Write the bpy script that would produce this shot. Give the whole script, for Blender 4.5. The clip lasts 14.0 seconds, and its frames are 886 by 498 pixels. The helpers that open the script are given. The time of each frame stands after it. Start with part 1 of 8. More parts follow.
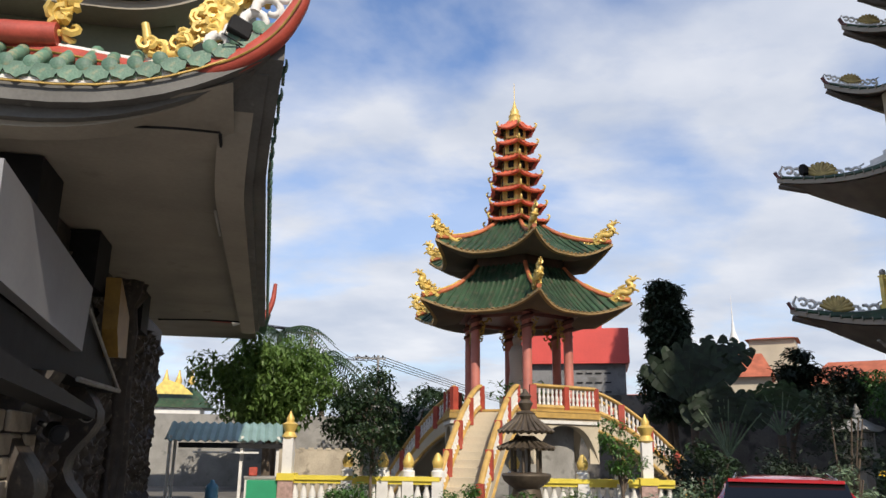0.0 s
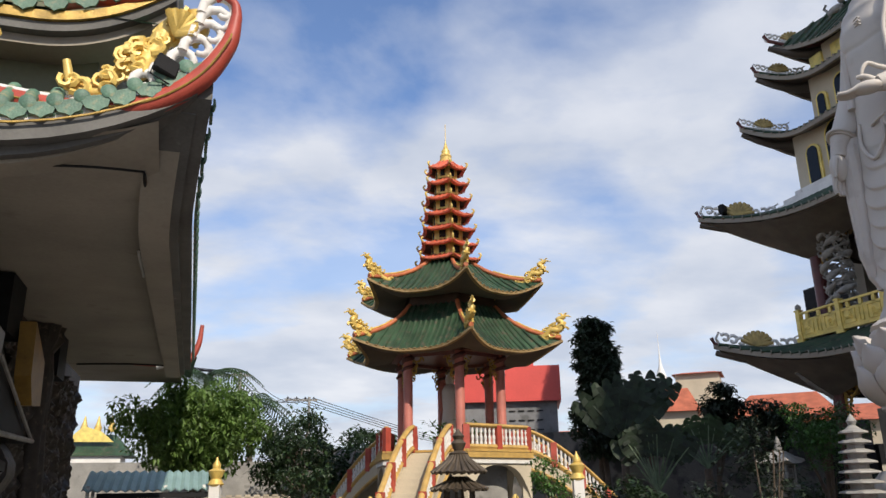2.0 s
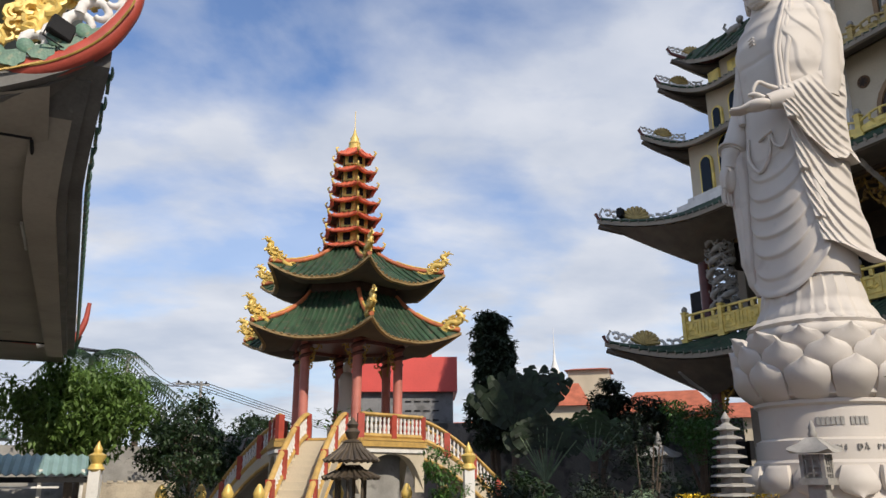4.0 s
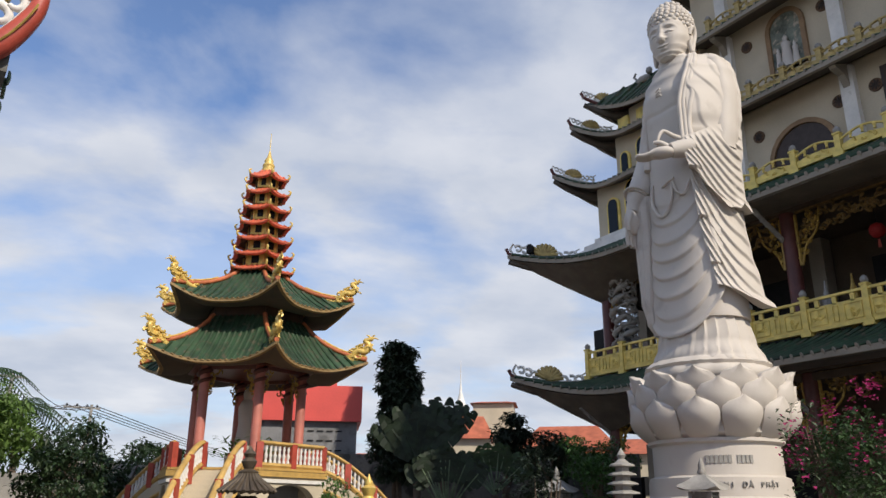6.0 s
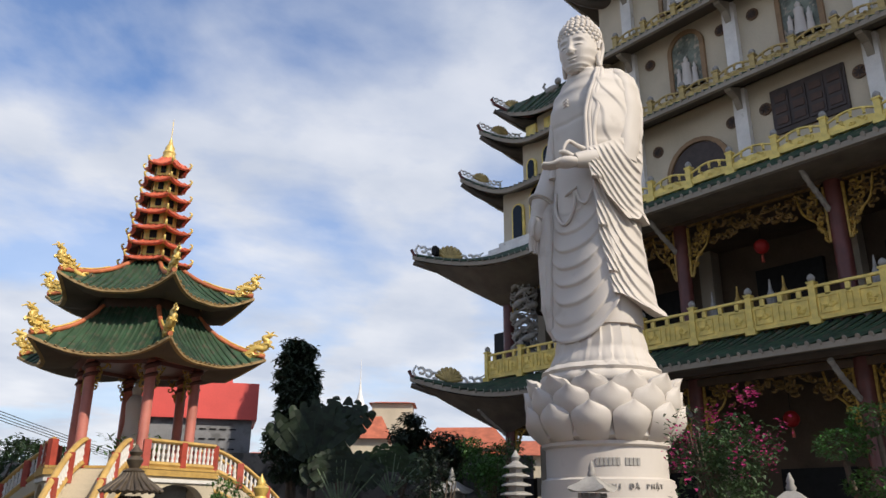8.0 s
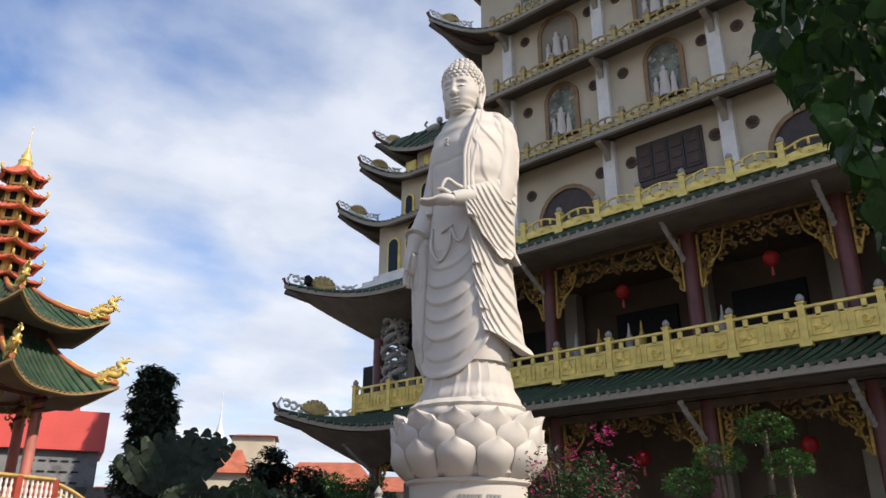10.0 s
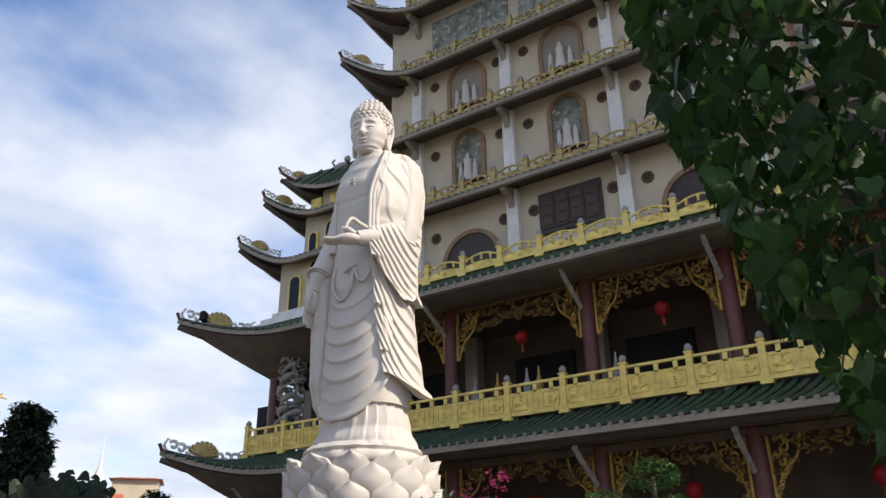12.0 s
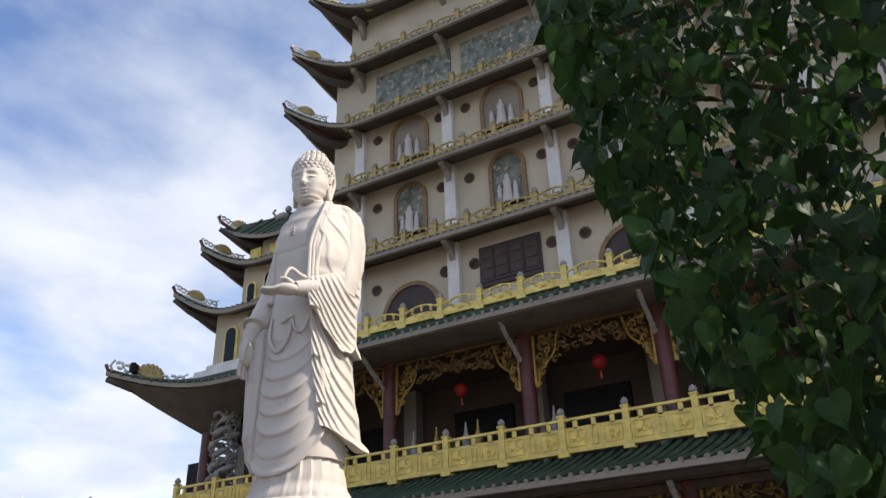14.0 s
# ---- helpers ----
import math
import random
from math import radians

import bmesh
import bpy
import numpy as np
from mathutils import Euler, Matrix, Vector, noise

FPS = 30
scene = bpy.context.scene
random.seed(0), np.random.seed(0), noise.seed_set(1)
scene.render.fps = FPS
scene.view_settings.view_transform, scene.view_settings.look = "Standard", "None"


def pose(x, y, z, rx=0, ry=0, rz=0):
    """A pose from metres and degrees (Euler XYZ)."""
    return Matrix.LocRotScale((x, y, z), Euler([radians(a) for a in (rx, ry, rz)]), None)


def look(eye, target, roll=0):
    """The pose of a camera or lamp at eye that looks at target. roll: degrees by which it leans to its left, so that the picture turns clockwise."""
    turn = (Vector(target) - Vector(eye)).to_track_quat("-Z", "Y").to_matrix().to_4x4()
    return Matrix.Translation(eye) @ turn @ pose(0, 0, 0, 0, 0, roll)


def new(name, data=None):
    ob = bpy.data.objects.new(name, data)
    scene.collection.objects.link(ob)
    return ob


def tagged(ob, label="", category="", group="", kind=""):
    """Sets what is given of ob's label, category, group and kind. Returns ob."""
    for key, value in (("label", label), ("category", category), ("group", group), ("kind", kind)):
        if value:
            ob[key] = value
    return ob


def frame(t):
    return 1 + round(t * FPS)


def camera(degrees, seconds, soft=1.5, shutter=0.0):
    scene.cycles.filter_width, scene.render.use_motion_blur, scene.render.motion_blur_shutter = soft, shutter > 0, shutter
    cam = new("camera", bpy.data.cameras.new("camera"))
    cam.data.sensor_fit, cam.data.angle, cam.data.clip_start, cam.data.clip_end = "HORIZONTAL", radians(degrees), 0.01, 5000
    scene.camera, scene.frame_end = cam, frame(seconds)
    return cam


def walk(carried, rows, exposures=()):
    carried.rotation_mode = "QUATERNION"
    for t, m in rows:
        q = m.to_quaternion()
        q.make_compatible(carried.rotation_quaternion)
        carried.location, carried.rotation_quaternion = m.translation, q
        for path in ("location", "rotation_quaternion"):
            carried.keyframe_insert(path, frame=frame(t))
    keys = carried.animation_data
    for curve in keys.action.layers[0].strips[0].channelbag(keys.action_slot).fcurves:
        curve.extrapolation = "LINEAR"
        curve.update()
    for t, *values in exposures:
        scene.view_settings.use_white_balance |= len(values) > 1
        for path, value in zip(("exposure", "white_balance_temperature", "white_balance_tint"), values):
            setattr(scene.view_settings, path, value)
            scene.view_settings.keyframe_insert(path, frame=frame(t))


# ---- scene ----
cam = camera(59.8, 14.0)
PATH = [
    (0, (0.281, -0.847, 1.666), (0.699, 1.044, 2.168), 0.7),
    (0.5, (0.289, -0.846, 1.673), (0.712, 1.033, 2.209), 0.2),
    (1, (0.287, -0.85, 1.684), (0.73, 1.006, 2.283), -0.5),
    (1.5, (0.295, -0.857, 1.688), (0.805, 0.97, 2.322), -1.0),
    (2, (0.293, -0.85, 1.686), (0.873, 0.968, 2.283), -1.0),
    (2.5, (0.303, -0.852, 1.688), (0.941, 0.959, 2.249), -0.6),
    (3, (0.307, -0.868, 1.682), (1.01, 0.921, 2.234), -0.5),
    (5.5, (0.334, -0.878, 1.679), (1.284, 0.765, 2.31), 0.3),
    (6, (0.357, -0.891, 1.688), (1.356, 0.717, 2.332), 0.4),
    (6.5, (0.361, -0.886, 1.683), (1.407, 0.686, 2.342), 0.5),
    (7, (0.383, -0.874, 1.692), (1.473, 0.664, 2.359), 0.6),
    (7.5, (0.39, -0.851, 1.697), (1.532, 0.652, 2.358), 0.6),
    (8, (0.39, -0.859, 1.702), (1.588, 0.607, 2.348), 0.4),
    (8.5, (0.403, -0.853, 1.695), (1.652, 0.562, 2.357), 0.3),
    (11, (0.402, -0.839, 1.716), (1.886, 0.254, 2.494), -0.3),
    (11.5, (0.421, -0.843, 1.736), (1.926, 0.199, 2.541), -0.6),
    (12, (0.435, -0.841, 1.727), (1.961, 0.155, 2.551), -0.8),
    (12.5, (0.444, -0.859, 1.715), (1.984, 0.091, 2.566), -1.0),
    (13, (0.432, -0.872, 1.692), (1.988, 0.041, 2.557), -1.1),
    (13.5, (0.453, -0.875, 1.697), (2.013, -0.003, 2.594), -1.4),
    (14, (0.451, -0.881, 1.693), (2.005, -0.047, 2.637), -2.2),
]
walk(cam, [(t, look(eye, target, roll)) for t, eye, target, roll in PATH],
     exposures=[(0, -0.1), (3, -0.16), (6, -0.22), (8.5, -0.05), (11, 0.15), (14, 0.22)])
scene.view_settings.exposure = 0.0

# ---- world, sun ----
SUN_DIR = Vector((0.11, -0.74, 0.62)).normalized()
world = bpy.data.worlds.new("sky")
scene.world = world
world.use_nodes = True
wt = world.node_tree
wt.nodes.clear()


def wnode(kind, **values):
    n = wt.nodes.new(kind)
    for key, v in values.items():
        n.inputs[key].default_value = v
    return n


w_out = wnode("ShaderNodeOutputWorld")
w_bg = wnode("ShaderNodeBackground", Strength=0.13)
w_sky = wt.nodes.new("ShaderNodeTexSky")
w_sky.sky_type, w_sky.sun_disc = "NISHITA", False
w_sky.sun_elevation = math.asin(SUN_DIR.z)
w_sky.sun_rotation = math.atan2(SUN_DIR.x, SUN_DIR.y)
w_sky.air_density, w_sky.dust_density, w_sky.ozone_density = 1.2, 0.3, 3.5
w_co = wt.nodes.new("ShaderNodeTexCoord")
w_sep = wt.nodes.new("ShaderNodeSeparateXYZ")
wt.links.new(w_co.outputs["Generated"], w_sep.inputs[0])


def wmath(op, a, b):
    n = wt.nodes.new("ShaderNodeMath")
    n.operation = op
    for slot, v in enumerate((a, b)):
        if isinstance(v, (int, float)):
            n.inputs[slot].default_value = v
        else:
            wt.links.new(v, n.inputs[slot])
    return n.outputs[0]


# clouds: noise on a flat layer high above the place
w_z = wmath("ADD", wmath("MAXIMUM", w_sep.outputs["Z"], 0.0), 0.22)
w_vec = wt.nodes.new("ShaderNodeCombineXYZ")
wt.links.new(wmath("DIVIDE", w_sep.outputs["X"], w_z), w_vec.inputs[0])
wt.links.new(wmath("DIVIDE", w_sep.outputs["Y"], w_z), w_vec.inputs[1])
w_big = wnode("ShaderNodeTexNoise", Scale=1.7, Detail=9.0, Roughness=0.52, Distortion=0.15)
w_map = wt.nodes.new("ShaderNodeMapping")
w_map.inputs["Location"].default_value = (3.1, 1.7, 0.0)
w_map.inputs["Scale"].default_value = (1.0, 1.15, 1.0)
w_map.inputs["Rotation"].default_value = (0, 0, 0.5)
wt.links.new(w_vec.outputs[0], w_map.inputs[0])
wt.links.new(w_map.outputs[0], w_big.inputs["Vector"])
w_ramp = wt.nodes.new("ShaderNodeValToRGB")
w_ramp.color_ramp.elements[0].position, w_ramp.color_ramp.elements[1].position = 0.41, 0.62
wt.links.new(w_big.outputs["Fac"], w_ramp.inputs[0])
w_low = wmath("MULTIPLY", wmath("SUBTRACT", 0.48, w_sep.outputs["Z"]), 1.55)
w_fac = wmath("MINIMUM", wmath("ADD", wmath("ADD", wmath("MULTIPLY", w_ramp.outputs[0], 0.80), 0.06), wmath("MAXIMUM", w_low, 0.0)), 0.96)
w_shade = wnode("ShaderNodeTexNoise", Scale=2.6, Detail=6.0)
wt.links.new(w_map.outputs[0], w_shade.inputs["Vector"])
w_cloud = wt.nodes.new("ShaderNodeValToRGB")
w_cloud.color_ramp.elements[0].position, w_cloud.color_ramp.elements[1].position = 0.35, 0.68
w_cloud.color_ramp.elements[0].color = (4.9, 5.35, 6.3, 1)
w_cloud.color_ramp.elements[1].color = (7.0, 7.15, 7.6, 1)
wt.links.new(w_shade.outputs["Fac"], w_cloud.inputs[0])
w_mix = wt.nodes.new("ShaderNodeMixRGB")
wt.links.new(w_fac, w_mix.inputs[0])
w_clear = wt.nodes.new("ShaderNodeMixRGB")
w_clear.blend_type = "MULTIPLY"
w_clear.inputs[0].default_value = 1.0
w_clear.inputs[2].default_value = (1.0, 1.12, 1.35, 1)
wt.links.new(w_sky.outputs[0], w_clear.inputs[1])
wt.links.new(w_clear.outputs[0], w_mix.inputs[1])
wt.links.new(w_cloud.outputs[0], w_mix.inputs[2])
wt.links.new(w_mix.outputs[0], w_bg.inputs["Color"])
wt.links.new(w_bg.outputs[0], w_out.inputs["Surface"])

sun = new("sun", bpy.data.lights.new("sun", "SUN"))
sun.data.energy, sun.data.angle, sun.data.color = 5.0, radians(0.6), (1.0, 0.90, 0.76)
sun.matrix_world = look((0, 0, 40), Vector((0, 0, 40)) - SUN_DIR)


# ---- materials ----
def material(name, color, rough=0.7, metal=0.0, vary=0.25, scale=3.0, fine=40.0, bump=0.15, second=None, second_at=0.55, randomise=0.0, spec=0.5, coat=0.0, through_light=0.0):
    """A worn surface: two scales of noise in the colour, fine relief, and a second colour in patches where it is given."""
    m = bpy.data.materials.new(name)
    m.use_nodes = True
    nt = m.node_tree
    bsdf = nt.nodes["Principled BSDF"]
    co = nt.nodes.new("ShaderNodeTexCoord")
    n1 = nt.nodes.new("ShaderNodeTexNoise")
    n1.inputs["Scale"].default_value, n1.inputs["Detail"].default_value = scale, 5.0
    n2 = nt.nodes.new("ShaderNodeTexNoise")
    n2.inputs["Scale"].default_value, n2.inputs["Detail"].default_value = fine, 3.0
    for n in (n1, n2):
        nt.links.new(co.outputs["Object"], n.inputs["Vector"])
    dark = [c * (1 - vary) for c in color[:3]]
    light = [min(1.0, c * (1 + vary * 0.6)) for c in color[:3]]
    ramp = nt.nodes.new("ShaderNodeValToRGB")
    ramp.color_ramp.elements[0].position, ramp.color_ramp.elements[1].position = 0.3, 0.72
    ramp.color_ramp.elements[0].color, ramp.color_ramp.elements[1].color = (*dark, 1), (*light, 1)
    add = nt.nodes.new("ShaderNodeMath")
    add.operation = "MULTIPLY_ADD"
    add.inputs[1].default_value, add.inputs[2].default_value = 0.35, -0.17
    nt.links.new(n2.outputs["Fac"], add.inputs[0])
    mixf = nt.nodes.new("ShaderNodeMath")
    nt.links.new(n1.outputs["Fac"], mixf.inputs[0])
    nt.links.new(add.outputs[0], mixf.inputs[1])
    nt.links.new(mixf.outputs[0], ramp.inputs[0])
    out = ramp.outputs[0]
    if second:
        r2 = nt.nodes.new("ShaderNodeValToRGB")
        r2.color_ramp.elements[0].position, r2.color_ramp.elements[1].position = second_at, second_at + 0.1
        n3 = nt.nodes.new("ShaderNodeTexNoise")
        n3.inputs["Scale"].default_value, n3.inputs["Detail"].default_value = scale * 1.9, 8.0
        nt.links.new(co.outputs["Object"], n3.inputs["Vector"])
        nt.links.new(n3.outputs["Fac"], r2.inputs[0])
        mx = nt.nodes.new("ShaderNodeMixRGB")
        mx.inputs[2].default_value = (*second, 1)
        nt.links.new(r2.outputs[0], mx.inputs[0])
        nt.links.new(out, mx.inputs[1])
        out = mx.outputs[0]
    if randomise:
        info = nt.nodes.new("ShaderNodeObjectInfo")
        geo = nt.nodes.new("ShaderNodeNewGeometry")
        both = nt.nodes.new("ShaderNodeMath")
        nt.links.new(info.outputs["Random"], both.inputs[0])
        nt.links.new(geo.outputs["Random Per Island"], both.inputs[1])
        hsv = nt.nodes.new("ShaderNodeHueSaturation")
        span = nt.nodes.new("ShaderNodeMapRange")
        span.inputs["From Max"].default_value = 2.0
        span.inputs["To Min"].default_value, span.inputs["To Max"].default_value = 1 - randomise, 1 + randomise
        nt.links.new(both.outputs[0], span.inputs[0])
        nt.links.new(span.outputs[0], hsv.inputs["Value"])
        nt.links.new(out, hsv.inputs["Color"])
        out = hsv.outputs[0]
    nt.links.new(out, bsdf.inputs["Base Color"])
    bsdf.inputs["Roughness"].default_value, bsdf.inputs["Metallic"].default_value = rough, metal
    bsdf.inputs["Specular IOR Level"].default_value = spec
    bsdf.inputs["Coat Weight"].default_value = coat
    if bump:
        b = nt.nodes.new("ShaderNodeBump")
        b.inputs["Strength"].default_value, b.inputs["Distance"].default_value = bump, 0.02
        nt.links.new(mixf.outputs[0], b.inputs["Height"])
        nt.links.new(b.outputs[0], bsdf.inputs["Normal"])
    if through_light:
        tr = nt.nodes.new("ShaderNodeBsdfTranslucent")
        nt.links.new(out, tr.inputs["Color"])
        mixs = nt.nodes.new("ShaderNodeMixShader")
        mixs.inputs[0].default_value = through_light
        nt.links.new(bsdf.outputs[0], mixs.inputs[1])
        nt.links.new(tr.outputs[0], mixs.inputs[2])
        nt.links.new(mixs.outputs[0], nt.nodes["Material Output"].inputs["Surface"])
    return m


GOLD = material("gold_paint", (0.74, 0.52, 0.14), 0.42, 0.15, 0.3, 6, 60, 0.3, spec=0.6)
YELLOW = material("yellow_gold_paint", (0.80, 0.62, 0.17), 0.45, 0.1, 0.25, 4, 50, 0.25)
GILT = material("dull_gilding", (0.42, 0.27, 0.06), 0.45, 0.3, 0.4, 8, 60, 0.4)
GREEN_TILE = material("green_glazed_tile", (0.030, 0.066, 0.032), 0.5, 0, 0.5, 2.5, 30, 0.3, second=(0.075, 0.072, 0.045), second_at=0.55, randomise=0.25)
OLD_TILE = material("weathered_green_tile", (0.10, 0.19, 0.13), 0.55, 0, 0.45, 6, 50, 0.4, second=(0.24, 0.24, 0.15), second_at=0.56, randomise=0.35)
RED_TILE = material("red_tile", (0.60, 0.14, 0.075), 0.5, 0, 0.3, 4, 30, 0.2, randomise=0.15)
RED = material("red_paint", (0.42, 0.07, 0.045), 0.5, 0, 0.3, 4, 40, 0.2)
PINK = material("salmon_column_paint", (0.50, 0.17, 0.13), 0.5, 0, 0.2, 2, 30, 0.15)
MAROON = material("maroon_column_paint", (0.12, 0.035, 0.03), 0.45, 0, 0.3, 3, 30, 0.15)
CREAM = material("cream_wall_paint", (0.54, 0.47, 0.35), 0.8, 0, 0.15, 0.8, 20, 0.12, second=(0.46, 0.40, 0.30), second_at=0.66)
# brown-grey of the eave undersides, lowered to hold the shade below the roofs
SHADED_UNDER = material("shaded_eave_underside", (0.095, 0.078, 0.062), 0.8, 0, 0.25, 1.2, 20, 0.15)
SOFFIT = material("grey_painted_soffit", (0.29, 0.255, 0.205), 0.8, 0, 0.18, 0.9, 20, 0.12)
CONCRETE = material("grey_concrete", (0.30, 0.29, 0.27), 0.85, 0, 0.3, 1.2, 25, 0.3, second=(0.17, 0.165, 0.155), second_at=0.6)
WHITE = material("white_paint", (0.72, 0.70, 0.66), 0.65, 0, 0.15, 2, 30, 0.15, second=(0.5, 0.48, 0.43), second_at=0.64)
MARBLE = material("white_carved_stone", (0.56, 0.51, 0.455), 0.65, 0, 0.08, 0.9, 60, 0.06, second=(0.48, 0.43, 0.38), second_at=0.62)
GREY_STONE = material("grey_granite", (0.33, 0.315, 0.29), 0.75, 0, 0.3, 5, 90, 0.25)
# gallery walls: the shade inside the hall is put into this brown
DARK = material("shaded_interior", (0.11, 0.078, 0.055), 0.85, 0, 0.3, 1, 10, 0.1)
WOOD = material("dark_wood", (0.07, 0.035, 0.02), 0.55, 0, 0.35, 4, 40, 0.2)
GROUND = material("paving", (0.16, 0.15, 0.135), 0.9, 0, 0.3, 0.6, 18, 0.3, second=(0.11, 0.105, 0.095), second_at=0.58)
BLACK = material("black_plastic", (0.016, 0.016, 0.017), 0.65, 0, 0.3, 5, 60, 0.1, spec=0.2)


# ---- geometry ----
def empty_bm():
    return bmesh.new()


def box(bm, c, s, rz=0.0, m=None):
    """A box with its centre at c and full size s, turned by rz degrees."""
    t = Matrix.Translation(c) @ Euler((0, 0, radians(rz))).to_matrix().to_4x4() @ Matrix.Diagonal((*s, 1))
    bmesh.ops.create_cube(bm, size=1.0, matrix=(m @ t) if m else t)


def bevel_all(bm, w, seg=1):
    bmesh.ops.bevel(bm, geom=list(bm.edges), offset=w, segments=seg, affect="EDGES", profile=0.6)


def rings(bm, loops, cap=True, closed=True):
    """Skin rows of points, each of the same count, into a surface."""
    vs = [[bm.verts.new(p) for p in lp] for lp in loops]
    n = len(vs[0])
    for a, b in zip(vs, vs[1:]):
        for i in range(n if closed else n - 1):
            j = (i + 1) % n
            bm.faces.new((a[i], a[j], b[j], b[i]))
    if cap and closed and n > 2:
        bm.faces.new(list(reversed(vs[0])))
        bm.faces.new(vs[-1])
    return vs


def lathe(bm, profile, c=(0, 0, 0), n=16, sx=1.0, sy=1.0, turn=0.0, wave=None):
    """profile: rows of radius and height, from below upwards."""
    loops = []
    for r, z in profile:
        lp = []
        for i in range(n):
            a = 2 * math.pi * i / n + turn
            k = r * (1 + wave(a, z)) if wave else r
            lp.append((c[0] + k * sx * math.cos(a), c[1] + k * sy * math.sin(a), c[2] + z))
        loops.append(lp)
    rings(bm, loops)


def tube(bm, pts, radius, n=8, flat=1.0):
    """A round bar along pts; radius is a number or a function of 0..1."""
    pts = [Vector(p) for p in pts]
    loops = []
    up = Vector((0, 0, 1))
    side = None
    for i, p in enumerate(pts):
        d = (pts[min(i + 1, len(pts) - 1)] - pts[max(i - 1, 0)]).normalized()
        if side is None:
            side = d.cross(up)
            if side.length < 0.05:
                side = d.cross(Vector((0, 1, 0)))
        side = (side - d * side.dot(d)).normalized()
        w = side.cross(d)
        r = radius(i / (len(pts) - 1)) if callable(radius) else radius
        loops.append([p + r * (side * math.cos(2 * math.pi * k / n) * flat + w * math.sin(2 * math.pi * k / n)) for k in range(n)])
    rings(bm, loops)


def plate(bm, outline, thick, m):
    """A flat plate from an outline in x and z, thick along y, set by the pose m."""
    a = [bm.verts.new(m @ Vector((x, -thick / 2, z))) for x, z in outline]
    b = [bm.verts.new(m @ Vector((x, thick / 2, z))) for x, z in outline]
    bm.faces.new(a)
    bm.faces.new(list(reversed(b)))
    n = len(a)
    for i in range(n):
        j = (i + 1) % n
        bm.faces.new((a[j], a[i], b[i], b[j]))


def curve_points(ctrl, steps=8):
    """A smooth line through the control points."""
    p = [Vector(c) for c in ctrl]
    p = [2 * p[0] - p[1]] + p + [2 * p[-1] - p[-2]]
    out = []
    for i in range(1, len(p) - 2):
        for k in range(steps):
            t = k / steps
            a, b, c, d = p[i - 1], p[i], p[i + 1], p[i + 2]
            out.append(0.5 * ((2 * b) + (c - a) * t + (2 * a - 5 * b + 4 * c - d) * t * t + (3 * b - a - 3 * c + d) * t ** 3))
    return out + [p[-2]]


def mesh_of(bm, name, mat, smooth=None):
    me = bpy.data.meshes.new(name)
    bmesh.ops.recalc_face_normals(bm, faces=list(bm.faces))
    bm.to_mesh(me)
    bm.free()
    if mat:
        me.materials.append(mat)
    if smooth is not None:
        me.polygons.foreach_set("use_smooth", [True] * len(me.polygons))
        me.set_sharp_from_angle(angle=radians(smooth))
    return me


def part(name, bm, mat, parent, label="", smooth=None, kind=""):
    ob = new(name, bm if isinstance(bm, bpy.types.Mesh) else mesh_of(bm, name, mat, smooth))
    ob.parent = parent
    return tagged(ob, label, kind=kind)


def thing(name, m, label, category, group="", kind=""):
    ob = new(name)
    ob.matrix_basis = m
    return tagged(ob, label, category, group, kind)


def solo(name, bm, mat, label, category, group="", kind="", smooth=None, m=None):
    ob = new(name, mesh_of(bm, name, mat, smooth))
    if m is not None:
        ob.matrix_basis = m
    return tagged(ob, label, category, group, kind)


# ---- curved temple roofs ----
def roof_point(A, B, C, D, u, v, lift, sag, flare, reach):
    """A point of a roof side: eave A to B, top D to C; the eave lifts and flares out near its lifted ends."""
    A, B, C, D = Vector(A), Vector(B), Vector(C), Vector(D)
    e, t = A.lerp(B, u), D.lerp(C, u)
    p = e.lerp(t, v)
    p.z -= sag * math.sin(math.pi * min(1.0, v)) * 0.8
    L = (B - A).length
    fall = max(0.0, 1 - v) ** 1.6
    for dist, end, top, on in ((u * L, A, D, lift[0]), ((1 - u) * L, B, C, lift[1])):
        k = max(0.0, 1 - dist / reach)
        if on and k > 0:
            out = Vector((end.x - top.x, end.y - top.y, 0)).normalized()
            p += (out * flare * k ** 2.2 + Vector((0, 0, on * k ** 2.4))) * fall
    return p


